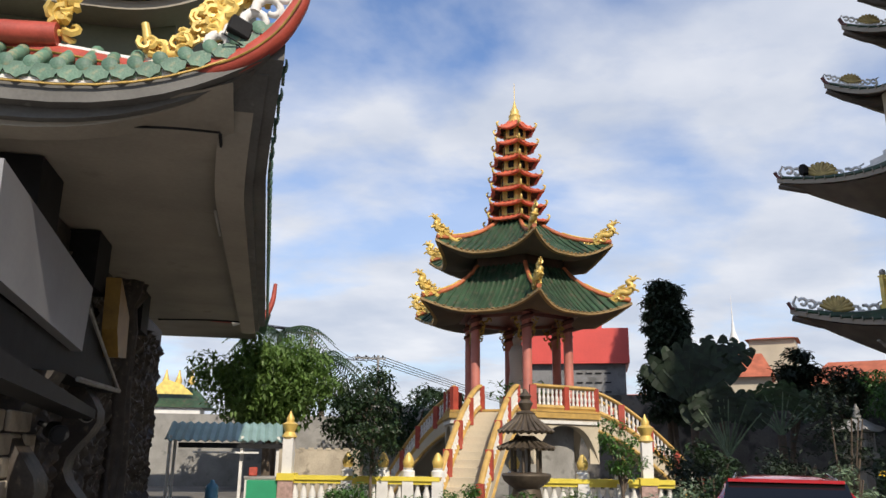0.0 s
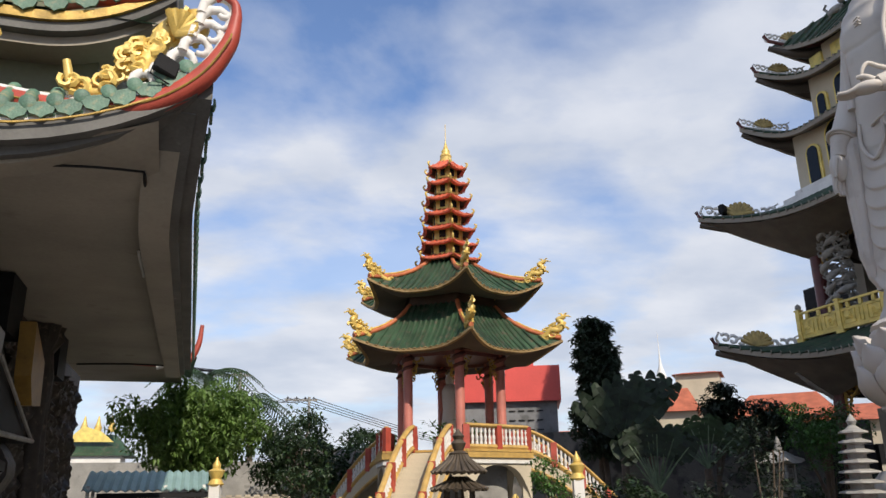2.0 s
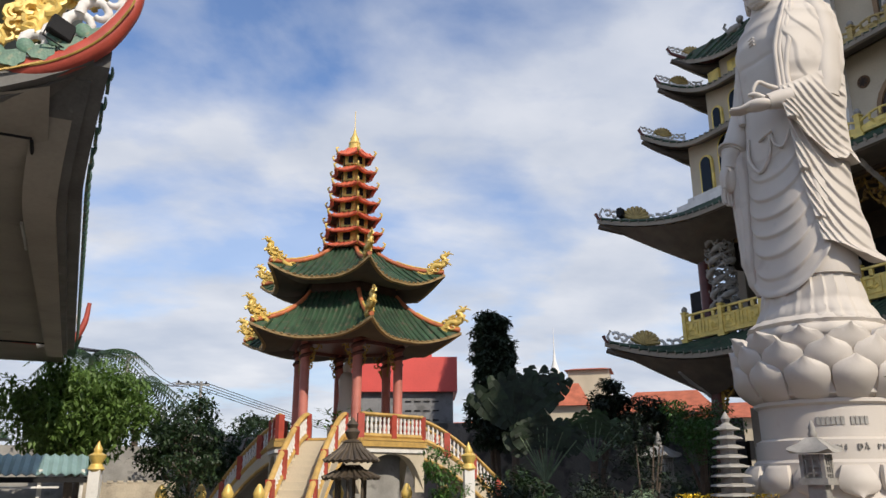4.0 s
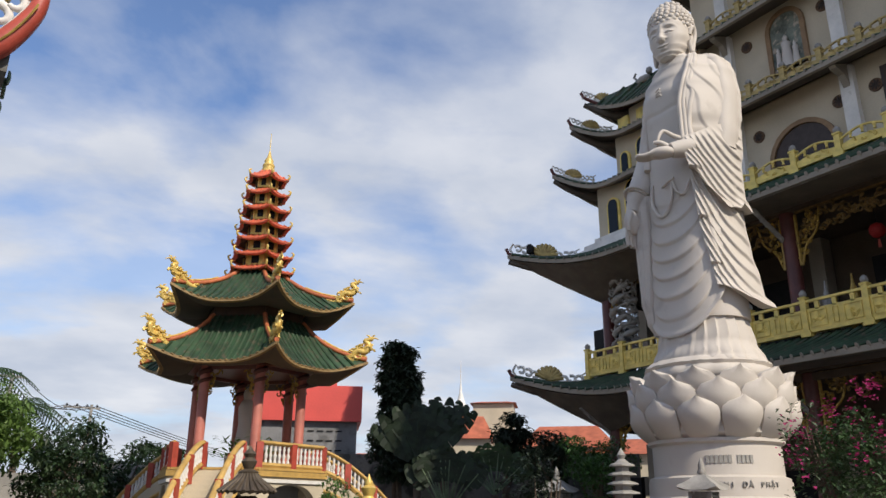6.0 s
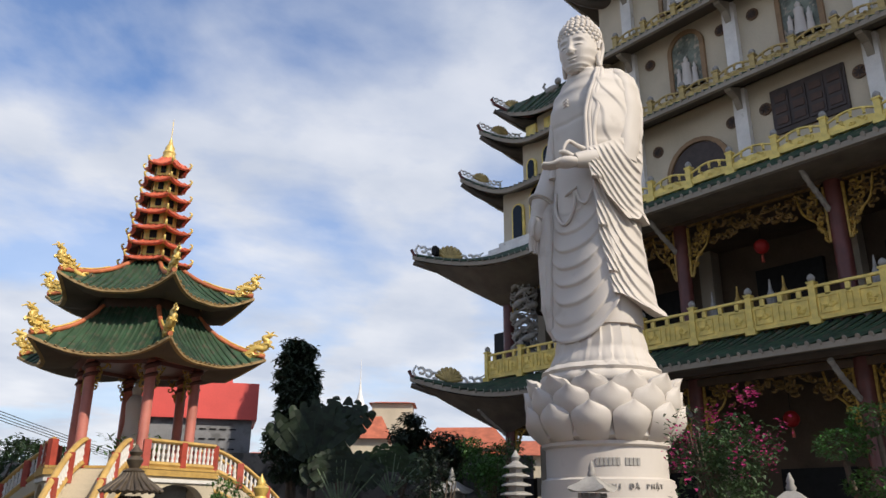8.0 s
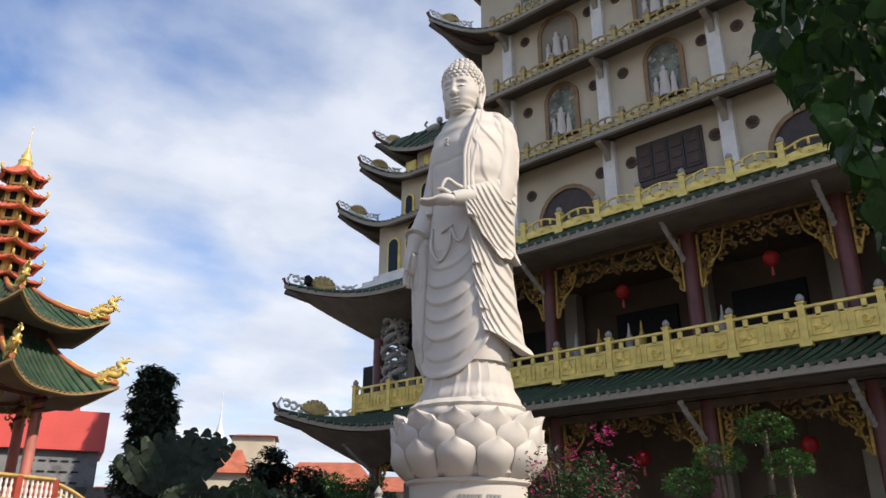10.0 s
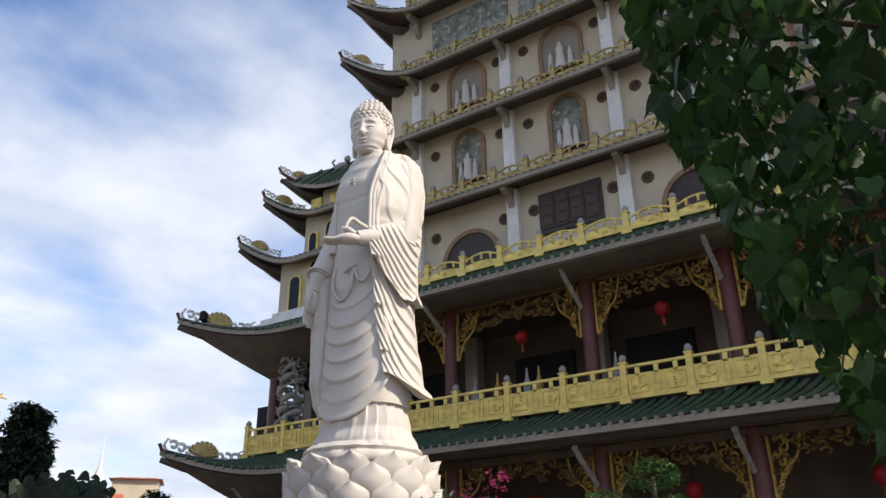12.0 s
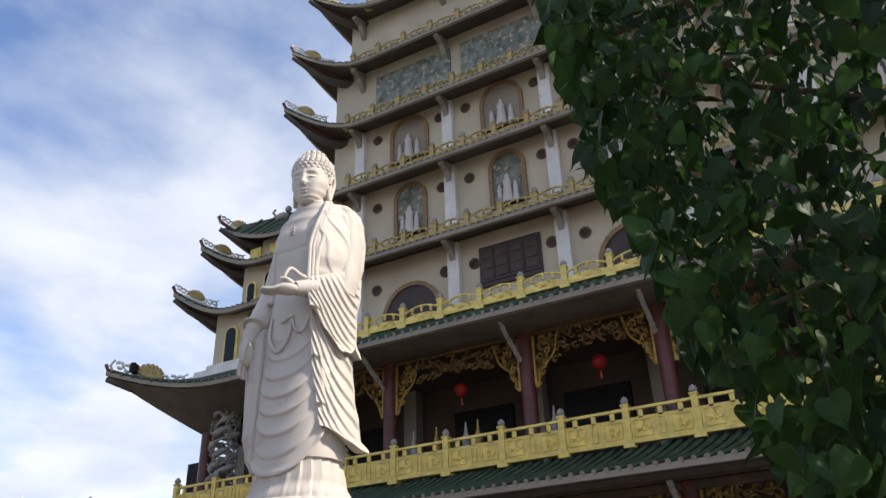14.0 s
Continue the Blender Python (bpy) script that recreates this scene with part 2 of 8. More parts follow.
def roof_side(A, B, C, D, parent, tile_mat, under_mat, lift=(0.8, 0.8), sag=0.2, flare=0.5, reach=2.0, pitch=0.28, thick=0.16, rib=0.055, name="roof"):
    """One tiled slope with a soffit, an eave board and rows of round cover tiles with tile ends."""
    L = (Vector(B) - Vector(A)).length
    nu, nv = max(24, min(72, int(L / 0.3))), 6
    f = lambda u, v: roof_point(A, B, C, D, u, v, lift, sag, flare, reach)
    bm = empty_bm()
    rings(bm, [[f(i / nu, j / nv) for i in range(nu + 1)] for j in range(nv + 1)], cap=False, closed=False)
    roof = part(name, bm, tile_mat, parent, smooth=60)
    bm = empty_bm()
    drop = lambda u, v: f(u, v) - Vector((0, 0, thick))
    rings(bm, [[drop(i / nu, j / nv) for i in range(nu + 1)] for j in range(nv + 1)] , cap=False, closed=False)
    part("soffit", bm, SHADED_UNDER, roof, smooth=40)
    bm = empty_bm()
    inward = (Vector(D).lerp(Vector(C), 0.5) - Vector(A).lerp(Vector(B), 0.5))
    inward = Vector((inward.x, inward.y, 0)).normalized() * 0.06
    rings(bm, [[f(i / nu, 0) + off + Vector((0, 0, dz)) for off, dz in ((-inward, 0.0), (-inward, -thick), (inward, -thick - 0.02), (inward, 0.0))] for i in range(nu + 1)])
    part("fascia", bm, under_mat, roof, smooth=30)
    bm = empty_bm()
    ends = empty_bm()
    n = max(4, int(L / pitch))
    Ltop, mid_top = (Vector(C) - Vector(D)).length, 0.5
    for i in range(n + 1):
        u = (i + 0.5) / (n + 1)
        pts = []
        for v in range(9):
            w = L + (Ltop - L) * v / 8
            uu = mid_top + (u - mid_top) * L / w if Ltop < L * 0.8 else u
            if not 0.0 <= uu <= 1.0:
                break
            pts.append(f(uu, v / 8) + Vector((0, 0, rib * 0.4)))
        if len(pts) < 2:
            continue
        out = (pts[0] - pts[1]).normalized()
        pts[0] = pts[0] + out * 0.05
        tube(bm, pts, rib, 6)
        tube(ends, [pts[0] + out * 0.005, pts[0] + out * 0.03], rib * 1.15, 7)
    part("tile_row", bm, tile_mat, roof, kind="stuff", smooth=60)
    part("tile_end_row", ends, under_mat, roof, kind="stuff", smooth=50)
    return roof, f

# ---- ground ----
bm = empty_bm()
rings(bm, [[(x, y, 0) for x in (-900, -60, -20, 0, 20, 60, 900)] for y in (-900, -60, -20, 0, 20, 60, 900)], cap=False, closed=False)
solo("ground", bm, GROUND, "grey paved temple courtyard, worn and stained", "ground", kind="structure")

# ---- temple hall with galleries ----
hall = thing("temple_hall", pose(0, 0, 0), "tall cream temple hall with green tiled eaves and gilded railings", "temple")
Y0, Y1 = -16.0, 20.2
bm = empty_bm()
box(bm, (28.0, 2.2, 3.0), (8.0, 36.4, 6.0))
part("ground_floor_wall", bm, DARK, hall, "ground-floor gallery wall, coloured dark brown to stand for shade")
bm = empty_bm()
box(bm, (27.0, 2.1, 6.05), (13.0, 36.6, 0.5))
part("floor_slab", bm, CONCRETE, hall)
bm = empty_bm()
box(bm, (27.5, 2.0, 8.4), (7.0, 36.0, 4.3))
part("gallery_wall", bm, DARK, hall, "wall behind the upper gallery, coloured dark brown to stand for shade")
bm = empty_bm()
box(bm, (26.6, 2.1, 10.72), (12.0, 36.6, 0.5))
part("floor_slab", bm, CONCRETE, hall)

COLUMNS = [-14.3, -9.9, -5.5, -1.1, 3.3, 7.35, 12.15, 16.2, 20.0]


def column(parent, x, y, z0, z1, r, mat):
    bm = empty_bm()
    lathe(bm, [(r * 1.5, 0), (r * 1.5, 0.12), (r * 1.15, 0.2), (r, 0.3), (r, z1 - z0)], (x, y, z0), 16)
    return part("column", bm, mat, parent, smooth=40)


def carved_bracket(parent, x, y, z, side, w=0.75, h=1.45):
    """A pierced gilded corner bracket: scrolls inside a tapering frame."""
    bm = empty_bm()
    edge = [(x, y + side * w, z), (x, y + side * w * 0.8, z - h * 0.4), (x, y + side * w * 0.35, z - h * 0.65), (x, y + side * 0.1, z - h)]
    tube(bm, curve_points(edge, 5), 0.035, 5)
    tube(bm, [(x, y + side * 0.06, z), (x, y + side * 0.06, z - h)], 0.05, 5)
    rnd = random.Random(int(y * 10) + int(z))
    for k in range(13):
        v = (k + 0.5) / 13
        lim = w * max(0.12, (1 - v) ** 0.75) * 0.9
        cy, cz = y + side * (0.08 + lim * rnd.uniform(0.2, 0.85)), z - h * v * 0.95
        r = 0.06 + 0.09 * (1 - v)
        a0 = rnd.uniform(0, 6)
        tube(bm, [(x + rnd.uniform(-0.04, 0.04), cy + r * (1 - q / 12) * math.cos(a0 + q * 0.6), cz + r * (1 - q / 12) * math.sin(a0 + q * 0.6)) for q in range(10)], lambda t: 0.045 * (1 - 0.6 * t), 5)
    return part("carved_bracket", bm, GILT, parent, smooth=60)


def carved_frieze(parent, x, ya, yb, z, h):
    """A pierced frieze of gilded scrolls between two columns, deeper towards its ends."""
    bm = empty_bm()
    rnd = random.Random(int(ya * 7) + int(z * 3))
    n = int((yb - ya) / 0.2)
    for i in range(n):
        t = (i + 0.5) / n
        depth = h * (0.45 + 0.55 * abs(2 * t - 1) ** 1.5)
        for k in range(4):
            cy, cz = ya + (yb - ya) * t + rnd.uniform(-0.1, 0.1), z - depth * rnd.uniform(0.05, 1.0)
            r, a0 = rnd.uniform(0.09, 0.17), rnd.uniform(0, 6)
            tube(bm, [(x + rnd.uniform(-0.05, 0.05), cy + r * (1 - q / 9) * math.cos(a0 + q * 0.7), cz + r * 0.8 * (1 - q / 9) * math.sin(a0 + q * 0.7)) for q in range(7)], lambda s: 0.05 * (1 - 0.6 * s), 4)
    box(bm, (x, (ya + yb) / 2, z + 0.03), (0.12, yb - ya, 0.1))
    return part("carved_frieze", bm, SHADED_GILT, parent, "gilded pierced scroll carving, darkened in colour for the gallery shade", smooth=60)


# frieze gilding, a copy darkened to carry the shade of the galleries
SHADED_GILT = material("shaded_gilding", (0.22, 0.135, 0.045), 0.5, 0.2, 0.5, 7, 60, 0.4)
# mid tone of the shaded underside colour, for the better lit hall coves
COVE = material("half_shaded_cove", (0.16, 0.135, 0.11), 0.8, 0, 0.3, 1.5, 25, 0.15)
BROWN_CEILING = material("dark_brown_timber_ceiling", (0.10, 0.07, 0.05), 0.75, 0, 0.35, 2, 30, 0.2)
for z0, z1 in ((0.0, 5.45), (6.3, 10.3)):
    for y in COLUMNS:
        column(hall, 20.75, y, z0, z1, 0.22, MAROON)
    for ya, yb in zip(COLUMNS, COLUMNS[1:]):
        carved_frieze(hall, 20.75, ya + 0.3, yb - 0.3, z1 - 0.05, 1.15)
    for y in COLUMNS:
        for side in (-1, 1):
            if Y0 < y + side < 21:
                carved_bracket(hall, 20.75, y + side * 0.2, z1 - 0.1, side, 0.85, 1.6)
# inner pillars, doors and a lintel of the galleries
for z0 in (0.0, 6.3):
    for y in COLUMNS:
        bm = empty_bm()
        box(bm, (23.7, y + 0.9, z0 + 2.1), (0.5, 0.5, 4.2))
        part("inner_pillar", bm, SOFFIT, hall)
        # no opening is cut: a black slab stands for the shade in it
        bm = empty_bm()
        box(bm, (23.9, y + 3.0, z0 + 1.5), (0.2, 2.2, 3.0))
        part("doorway_shade", bm, BLACK, hall, "black slab standing for the shade in an open door")
# beam and slanting struts below each eave
for z0, xo in ((5.35, 19.2), (10.4, 19.2)):
    bm = empty_bm()
    box(bm, (20.75, 2.1, z0 - 0.02), (0.3, 36.2, 0.2))
    part("beam", bm, BROWN_CEILING, hall)
    for y in COLUMNS:
        bm = empty_bm()
        tube(bm, curve_points([(20.6, y + 0.12, z0 - 0.95), (20.15, y + 0.12, z0 - 0.68), (19.7, y + 0.12, z0 - 0.45), (19.25, y + 0.12, z0 - 0.12)], 6), lambda t: 0.075 + 0.012 * math.sin(t * 40), 8)
        part("strut", bm, GREY_STONE, hall)

# the two great eaves
for z, ztop, lift in ((5.58, 6.3, 0.95), (10.4, 11.15, 0.98)):
    roof, _ = roof_side((18.85, Y0, z), (18.85, 21.6, z), (20.1, 20.3, ztop), (20.1, Y0, ztop), hall, GREEN_TILE, SOFFIT, lift=(0, lift), sag=0.08, flare=1.25, reach=4.2, pitch=0.3, rib=0.075, thick=0.15, name="eave_roof")
    side, _ = roof_side((18.85, 21.6, z), (33.0, 21.6, z), (33.0, 20.3, ztop), (20.1, 20.3, ztop), hall, GREEN_TILE, SOFFIT, lift=(lift, 0), sag=0.0, flare=1.25, reach=4.2, pitch=0.3, rib=0.075, thick=0.15, name="eave_roof")
    # sloping cove from the eave edge down to the beam
    for a, b, c, d, lifts in (((18.85, Y0, z), (18.85, 21.6, z), (20.1, 20.3, ztop), (20.1, Y0, ztop), (0, lift)), ((18.85, 21.6, z), (33.0, 21.6, z), (33.0, 20.3, ztop), (20.1, 20.3, ztop), (lift, 0))):
        edge_line = [roof_point(a, b, c, d, k / 60, 0, lifts, 0.0, 1.25, 4.2) - Vector((0, 0, 0.2)) for k in range(61)]
        rows = []
        for q in range(6):
            s = q / 5
            row = []
            for e in edge_line:
                inner_pt = Vector((20.6, min(e.y, 20.15), z - 0.02 - 1.13 * max(0.0, min(1.0, (e.y - 16.0) / 4.0)))) if a[1] == Y0 else Vector((max(e.x, 20.6), 20.15, z - 1.15))
                row.append(e.lerp(inner_pt, s) - Vector((0, 0, 0.05 * math.sin(math.pi * s))))
            rows.append(row)
        bm = empty_bm()
        rings(bm, rows, cap=False, closed=False)
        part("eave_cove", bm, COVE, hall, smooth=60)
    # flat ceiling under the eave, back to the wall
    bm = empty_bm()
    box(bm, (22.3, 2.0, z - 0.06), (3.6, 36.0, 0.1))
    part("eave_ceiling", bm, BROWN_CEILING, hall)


def railing(parent, x, y_first, y_last, z, step, h, mat, arched, name="railing"):
    """A gilded balcony railing along y: posts with stone buds, panels with raised carving, a hand rail."""
    n = max(1, round((y_last - y_first) / step))
    step = (y_last - y_first) / n
    base = part(name, empty_box((x, (y_first + y_last) / 2, z + 0.04), (0.16, y_last - y_first, 0.08)), mat, parent)
    bm = empty_bm()
    box(bm, (0, 0, h * 0.45), (0.17, 0.17, h * 0.9))
    box(bm, (0, 0, h * 0.9), (0.22, 0.22, 0.05))
    box(bm, (0, 0, -0.02), (0.26, 0.3, 0.16))
    post_me = mesh_of(bm, "post", mat)
    bm = empty_bm()
    lathe(bm, [(0.05, 0), (0.095, 0.04), (0.11, 0.1), (0.08, 0.17), (0.02, 0.22)], (0, 0, h * 0.92), 8)
    bud_me = mesh_of(bm, "post_bud", GREY_STONE, 60)
    w = step - 0.17
    bm = empty_bm()
    if arched:
        ph = h * 0.46
        top = [(-w / 2, 0.05), (w / 2, 0.05)] + [(w / 2 - w * i / 10, ph * (0.72 + 0.28 * math.sin(math.pi * i / 10))) for i in range(11)]
        plate(bm, top, 0.07, pose(0, 0, 0, 0, 0, 90))
        tube(bm, [(0, -w / 2 + w * i / 10, h * (0.62 + 0.24 * math.sin(math.pi * i / 10))) for i in range(11)], 0.035, 5)
        for c in (-0.28, 0.0, 0.28):
            lathe(bm, [(0.045, 0), (0.03, h * 0.1), (0.055, h * 0.2), (0.03, h * 0.3)], (0, c * w, h * (0.44 + 0.12 * (1 - 6 * c * c))), 6)
    else:
        box(bm, (0, 0, h * 0.34), (0.07, w, h * 0.52))
        for c, wd in ((-0.31, 0.3), (0.0, 0.09), (0.31, 0.3)):
            for dy, dz, sy, sz in ((0, 0.19, wd, 0.02), (0, -0.19, wd, 0.02), (wd / 2, 0, 0.02, 0.4), (-wd / 2, 0, 0.02, 0.4)):
                box(bm, (-0.045, (c + dy) * w, h * (0.34 + dz)), (0.04, max(0.03, sy * w), max(0.03, sz * h)))
        box(bm, (0, 0, h * 0.8), (0.1, w, 0.07))
        for c in (-0.32, 0, 0.32):
            box(bm, (0, c * w, h * 0.66), (0.07, 0.12, h * 0.2))
    rnd = random.Random(7)
    for k in range(16 if not arched else 9):
        c = rnd.choice((-0.31, 0.31)) if not arched else rnd.uniform(-0.3, 0.3)
        cy, cz, r = (c + rnd.uniform(-0.1, 0.1)) * w, h * rnd.uniform(0.2, 0.46), rnd.uniform(0.04, 0.08)
        tube(bm, [(-0.045, cy + r * (1 - q / 9) * math.cos(q * 0.8 + k), cz + r * (1 - q / 9) * math.sin(q * 0.8 + k)) for q in range(6)], 0.018, 4)
    panel_me = mesh_of(bm, "panel", mat)
    for i in range(n + 1):
        post = part("post", post_me, None, base)
        post.matrix_basis = pose(x, y_first + i * step, z)
        part("post_bud", bud_me, None, base).matrix_basis = pose(x, y_first + i * step, z)
        if i < n:
            part("panel", panel_me, None, base).matrix_basis = pose(x, y_first + (i + 0.5) * step, z)
    return base


def empty_box(c, s):
    bm = empty_bm()
    box(bm, c, s)
    return bm


railing(hall, 20.0, 20.43 - 20 * 1.78, 20.43, 6.4, 1.78, 1.12, YELLOW, False)
railing(hall, 20.0, 12.56 - 17 * 1.39, 12.56 + 1.39, 11.2, 1.39, 0.66, YELLOW, True)

# upper storeys: wall, openings, eave with its gilded railing
LEVELS = [(11.2, 14.15), (14.4, 17.3), (17.6, 20.2), (20.5, 23.3), (23.6, 26.2)]
PILASTERS = [13.54 - 3.88 * k for k in range(7)]
DULL_GOLD = material("dull_gold_paint", (0.46, 0.34, 0.12), 0.5, 0.1, 0.35, 5, 50, 0.3)
LEFT = [14.9, 14.9, 14.9, 14.9, 14.2]
for (z0, z1), yl in zip(LEVELS, LEFT):
    bm = empty_bm()
    box(bm, (26.3, (yl + Y0) / 2, (z0 + z1) / 2 + 0.12), (10.7, yl - Y0, z1 - z0 + 0.5))
    part("storey_wall", bm, CREAM, hall)
for i, (z, yl, lift) in enumerate(((14.0, 14.6, 0.0), (17.15, 14.6, 0.0), (20.05, 14.7, 1.45), (23.1, 14.5, 1.3), (26.0, 13.8, 1.3))):
    roof, _ = roof_side((20.0, Y0, z + 0.12), (20.0, yl + 0.8, z + 0.12), (21.2, yl - 0.4, z + 0.55), (21.2, Y0, z + 0.55), hall, GREEN_TILE, SOFFIT, lift=(0, lift), sag=0.02, flare=1.0, reach=2.6, pitch=0.26, rib=0.06, thick=0.14, name="eave_roof")
    side, _ = roof_side((20.0, yl + 0.8, z + 0.12), (33, yl + 0.8, z + 0.12), (33, yl - 0.4, z + 0.55), (21.2, yl - 0.4, z + 0.55), hall, GREEN_TILE, SOFFIT, lift=(lift, 0), sag=0.0, flare=1.0, reach=2.6, pitch=0.26, rib=0.06, thick=0.14, name="eave_roof")
    railing(hall, 20.25, Y0 + 0.3, yl - 0.9, z + 0.28, 1.2, 0.54, DULL_GOLD, True)
    for y in PILASTERS:
        bm = empty_bm()
        plate(bm, [(0, 0.28), (0.85, -0.02), (0.8, -0.1), (0.42, -0.2), (0.2, -0.55), (0, -0.7)], 0.2, pose(20.96, y, z, 0, 0, 180))
        part("eave_bracket", bm, SOFFIT, hall)

# left wing in three stepped tiers
TIERS = [(11.15, 13.95, 21.05, 1.05), (14.2, 15.75, 19.85, 1.0), (16.0, 16.75, 19.0, 0.85)]
for z0, z1, yl, lift in TIERS:
    bm = empty_bm()
    yw = yl - 0.66
    box(bm, (26.3, (yw + 14.92) / 2, (z0 + z1) / 2), (10.7, yw - 14.92, z1 - z0 + 0.3))
    part("wing_wall", bm, CREAM, hall)
    bm = empty_bm()
    box(bm, (21.1, 14.5, z1 + 0.2), (1.2, 0.2, 0.9))
    part("eave_end", bm, CREAM, hall)
    top = 0.5 if z0 < 15.9 else 1.7
    inset = 0.6 if z0 < 15.9 else 3.2
    roof_side((20.4, 14.6, z1), (20.4, yl + 0.2, z1), (21.6, yl - inset, z1 + top), (21.6, 14.6, z1 + top), hall, GREEN_TILE, SOFFIT, lift=(0, lift), sag=0.08, flare=0.75, reach=2.2, pitch=0.26, rib=0.06, thick=0.16, name="eave_roof")
    roof_side((20.4, yl + 0.2, z1), (33, yl + 0.2, z1), (33, yl - inset, z1 + top), (21.6, yl - inset, z1 + top), hall, GREEN_TILE, SOFFIT, lift=(lift, 0), sag=0.08, flare=0.75, reach=2.2, pitch=0.26, rib=0.06, thick=0.16, name="eave_roof")
bm = empty_bm()
for k in range(4):
    box(bm, (20.55 + 0.12 * k, (13.9 + 21.9 - 0.5 * k) / 2, (11.0 + 11.32 + 0.2 * k) / 2), (0.5, 8.0 - 0.5 * k, 0.32 + 0.2 * k))
part("stepped_parapet", bm, WHITE, hall)

# ---- pavilion on its arched platform ----
OCHRE = material("ochre_rail_paint", (0.52, 0.33, 0.10), 0.55, 0, 0.25, 4, 50, 0.25)
PC = Vector((8.55, 24.5, 0))
TO_EYE = math.atan2(-PC.y, -PC.x)
pav = thing("pavilion", pose(PC.x, PC.y, 0), "six-sided pavilion with green roofs, gold dragons and a red pagoda tower", "pavilion")


def hexa(a):
    """The world direction that lies a degrees to the right of the way to the eye."""
    t = TO_EYE + radians(a)
    return Vector((math.cos(t), math.sin(t), 0))


CORNERS = [11 + 60 * k for k in range(6)]


def ring_at(r, z):
    return [hexa(a) * r + Vector((0, 0, z)) for a in CORNERS]


def hex_roof(z0, z1, r0, r1, lift, flare, reach, mat, under, sag, pitch, rib, thick=0.12, name="roof"):
    e, t = ring_at(r0, z0), ring_at(r1, z1)
    for k in range(6):
        j = (k + 1) % 6
        roof_side(e[k], e[j], t[j], t[k], pav, mat, under, lift=(lift, lift), sag=sag, flare=flare, reach=reach, pitch=pitch, rib=rib, thick=thick, name=name)


COPING = material("orange_red_coping", (0.50, 0.15, 0.06), 0.55, 0, 0.3, 4, 40, 0.2)
RIM = material("ochre_eave_rim", (0.30, 0.20, 0.085), 0.65, 0, 0.35, 5, 40, 0.25)
hex_roof(5.95, 7.65, 3.3, 1.7, 0.42, 0.65, 1.4, GREEN_TILE, RIM, 0.16, 0.19, 0.05, 0.08)
hex_roof(7.93, 9.42, 2.95, 0.8, 0.48, 0.45, 1.3, GREEN_TILE, RIM, 0.2, 0.18, 0.05, 0.08)
# coves under the two roofs
for z0, r0, lift, flare, reach, r_in, z_in in ((5.95, 3.3, 0.42, 0.65, 1.4, 2.1, 6.14), (7.93, 2.95, 0.48, 0.45, 1.3, 1.75, 8.05)):
    e = ring_at(r0, z0)
    t = ring_at(r_in, z_in)
    for k in range(6):
        j = (k + 1) % 6
        rows = []
        for q in range(5):
            s = q / 4
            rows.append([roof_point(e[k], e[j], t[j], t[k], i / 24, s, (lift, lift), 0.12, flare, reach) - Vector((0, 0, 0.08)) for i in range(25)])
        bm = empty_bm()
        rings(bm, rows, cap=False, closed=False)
        part("eave_cove", bm, SHADED_UNDER, pav, smooth=60)
bm = empty_bm()
rings(bm, [ring_at(1.7, 7.4), ring_at(1.7, 8.2)])
part("upper_drum", bm, WOOD, pav)
bm = empty_bm()
rings(bm, [ring_at(2.2, 6.0), ring_at(2.2, 6.2)])
part("ceiling_beam", bm, MAROON, pav)
for a in CORNERS:
    d = hexa(a) * 1.8
    column(pav, d.x, d.y, 2.85, 6.2, 0.155, PINK)
for k in range(7):
    q = k / 6
    z, r = 9.14 + 3.56 * (q * 0.92 + 0.08 * q * q), 0.78 - 0.3 * q
    bm = empty_bm()
    rings(bm, [ring_at(r * 0.82, z), ring_at(r * 0.78, z + 0.48)])
    part("tower_storey", bm, YELLOW, pav)
    hex_roof(z + 0.31, z + (0.57 if k < 6 else 0.8), r * 1.42, r * (0.74 if k < 6 else 0.34), 0.08, 0.08, 0.42, RED_TILE, RED_TILE, 0.0, 0.2, 0.028, 0.04, "tower_eave")
bm = empty_bm()
lathe(bm, [(0.22, 0.05), (0.26, 0.14), (0.2, 0.3), (0.23, 0.36), (0.15, 0.5), (0.17, 0.56), (0.09, 0.7), (0.05, 0.86), (0.015, 1.0), (0.012, 1.7)], (0, 0, 13.3), 12)
part("finial", bm, GOLD, pav, "gold spire", smooth=50)
bm = empty_bm()
rings(bm, [ring_at(2.75, 2.45), ring_at(2.75, 2.85)])
part("platform", bm, CREAM, pav)
for r, z, h, mat in ((2.83, 2.62, 0.16, OCHRE), (2.79, 2.45, 0.1, WHITE), (2.8, 2.8, 0.07, OCHRE)):
    bm = empty_bm()
    rings(bm, [ring_at(r, z), ring_at(r, z + h)])
    part("platform_moulding", bm, mat, pav)
# shallow arches that carry the platform between its corners
for k in range(6):
    p0, p1 = hexa(CORNERS[k]) * 2.72, hexa(CORNERS[(k + 1) % 6]) * 2.72
    bm = empty_bm()
    inward = -(p0 + p1).normalized() * 0.3
    rows = []
    for i in range(17):
        t = i / 16
        p, low = p0.lerp(p1, t), 2.4 - 1.15 * abs(2 * t - 1) ** 3.2
        rows.append([p + Vector((0, 0, 2.46)), p + Vector((0, 0, low)), p + inward + Vector((0, 0, low)), p + inward + Vector((0, 0, 2.46))])
    rings(bm, rows)
    part("platform_arch", bm, CREAM, pav, "cream arch under the platform")
bm = empty_bm()
rings(bm, [ring_at(1.9, 0.0), ring_at(1.9, 2.5)])
part("platform_core", bm, CONCRETE, pav)



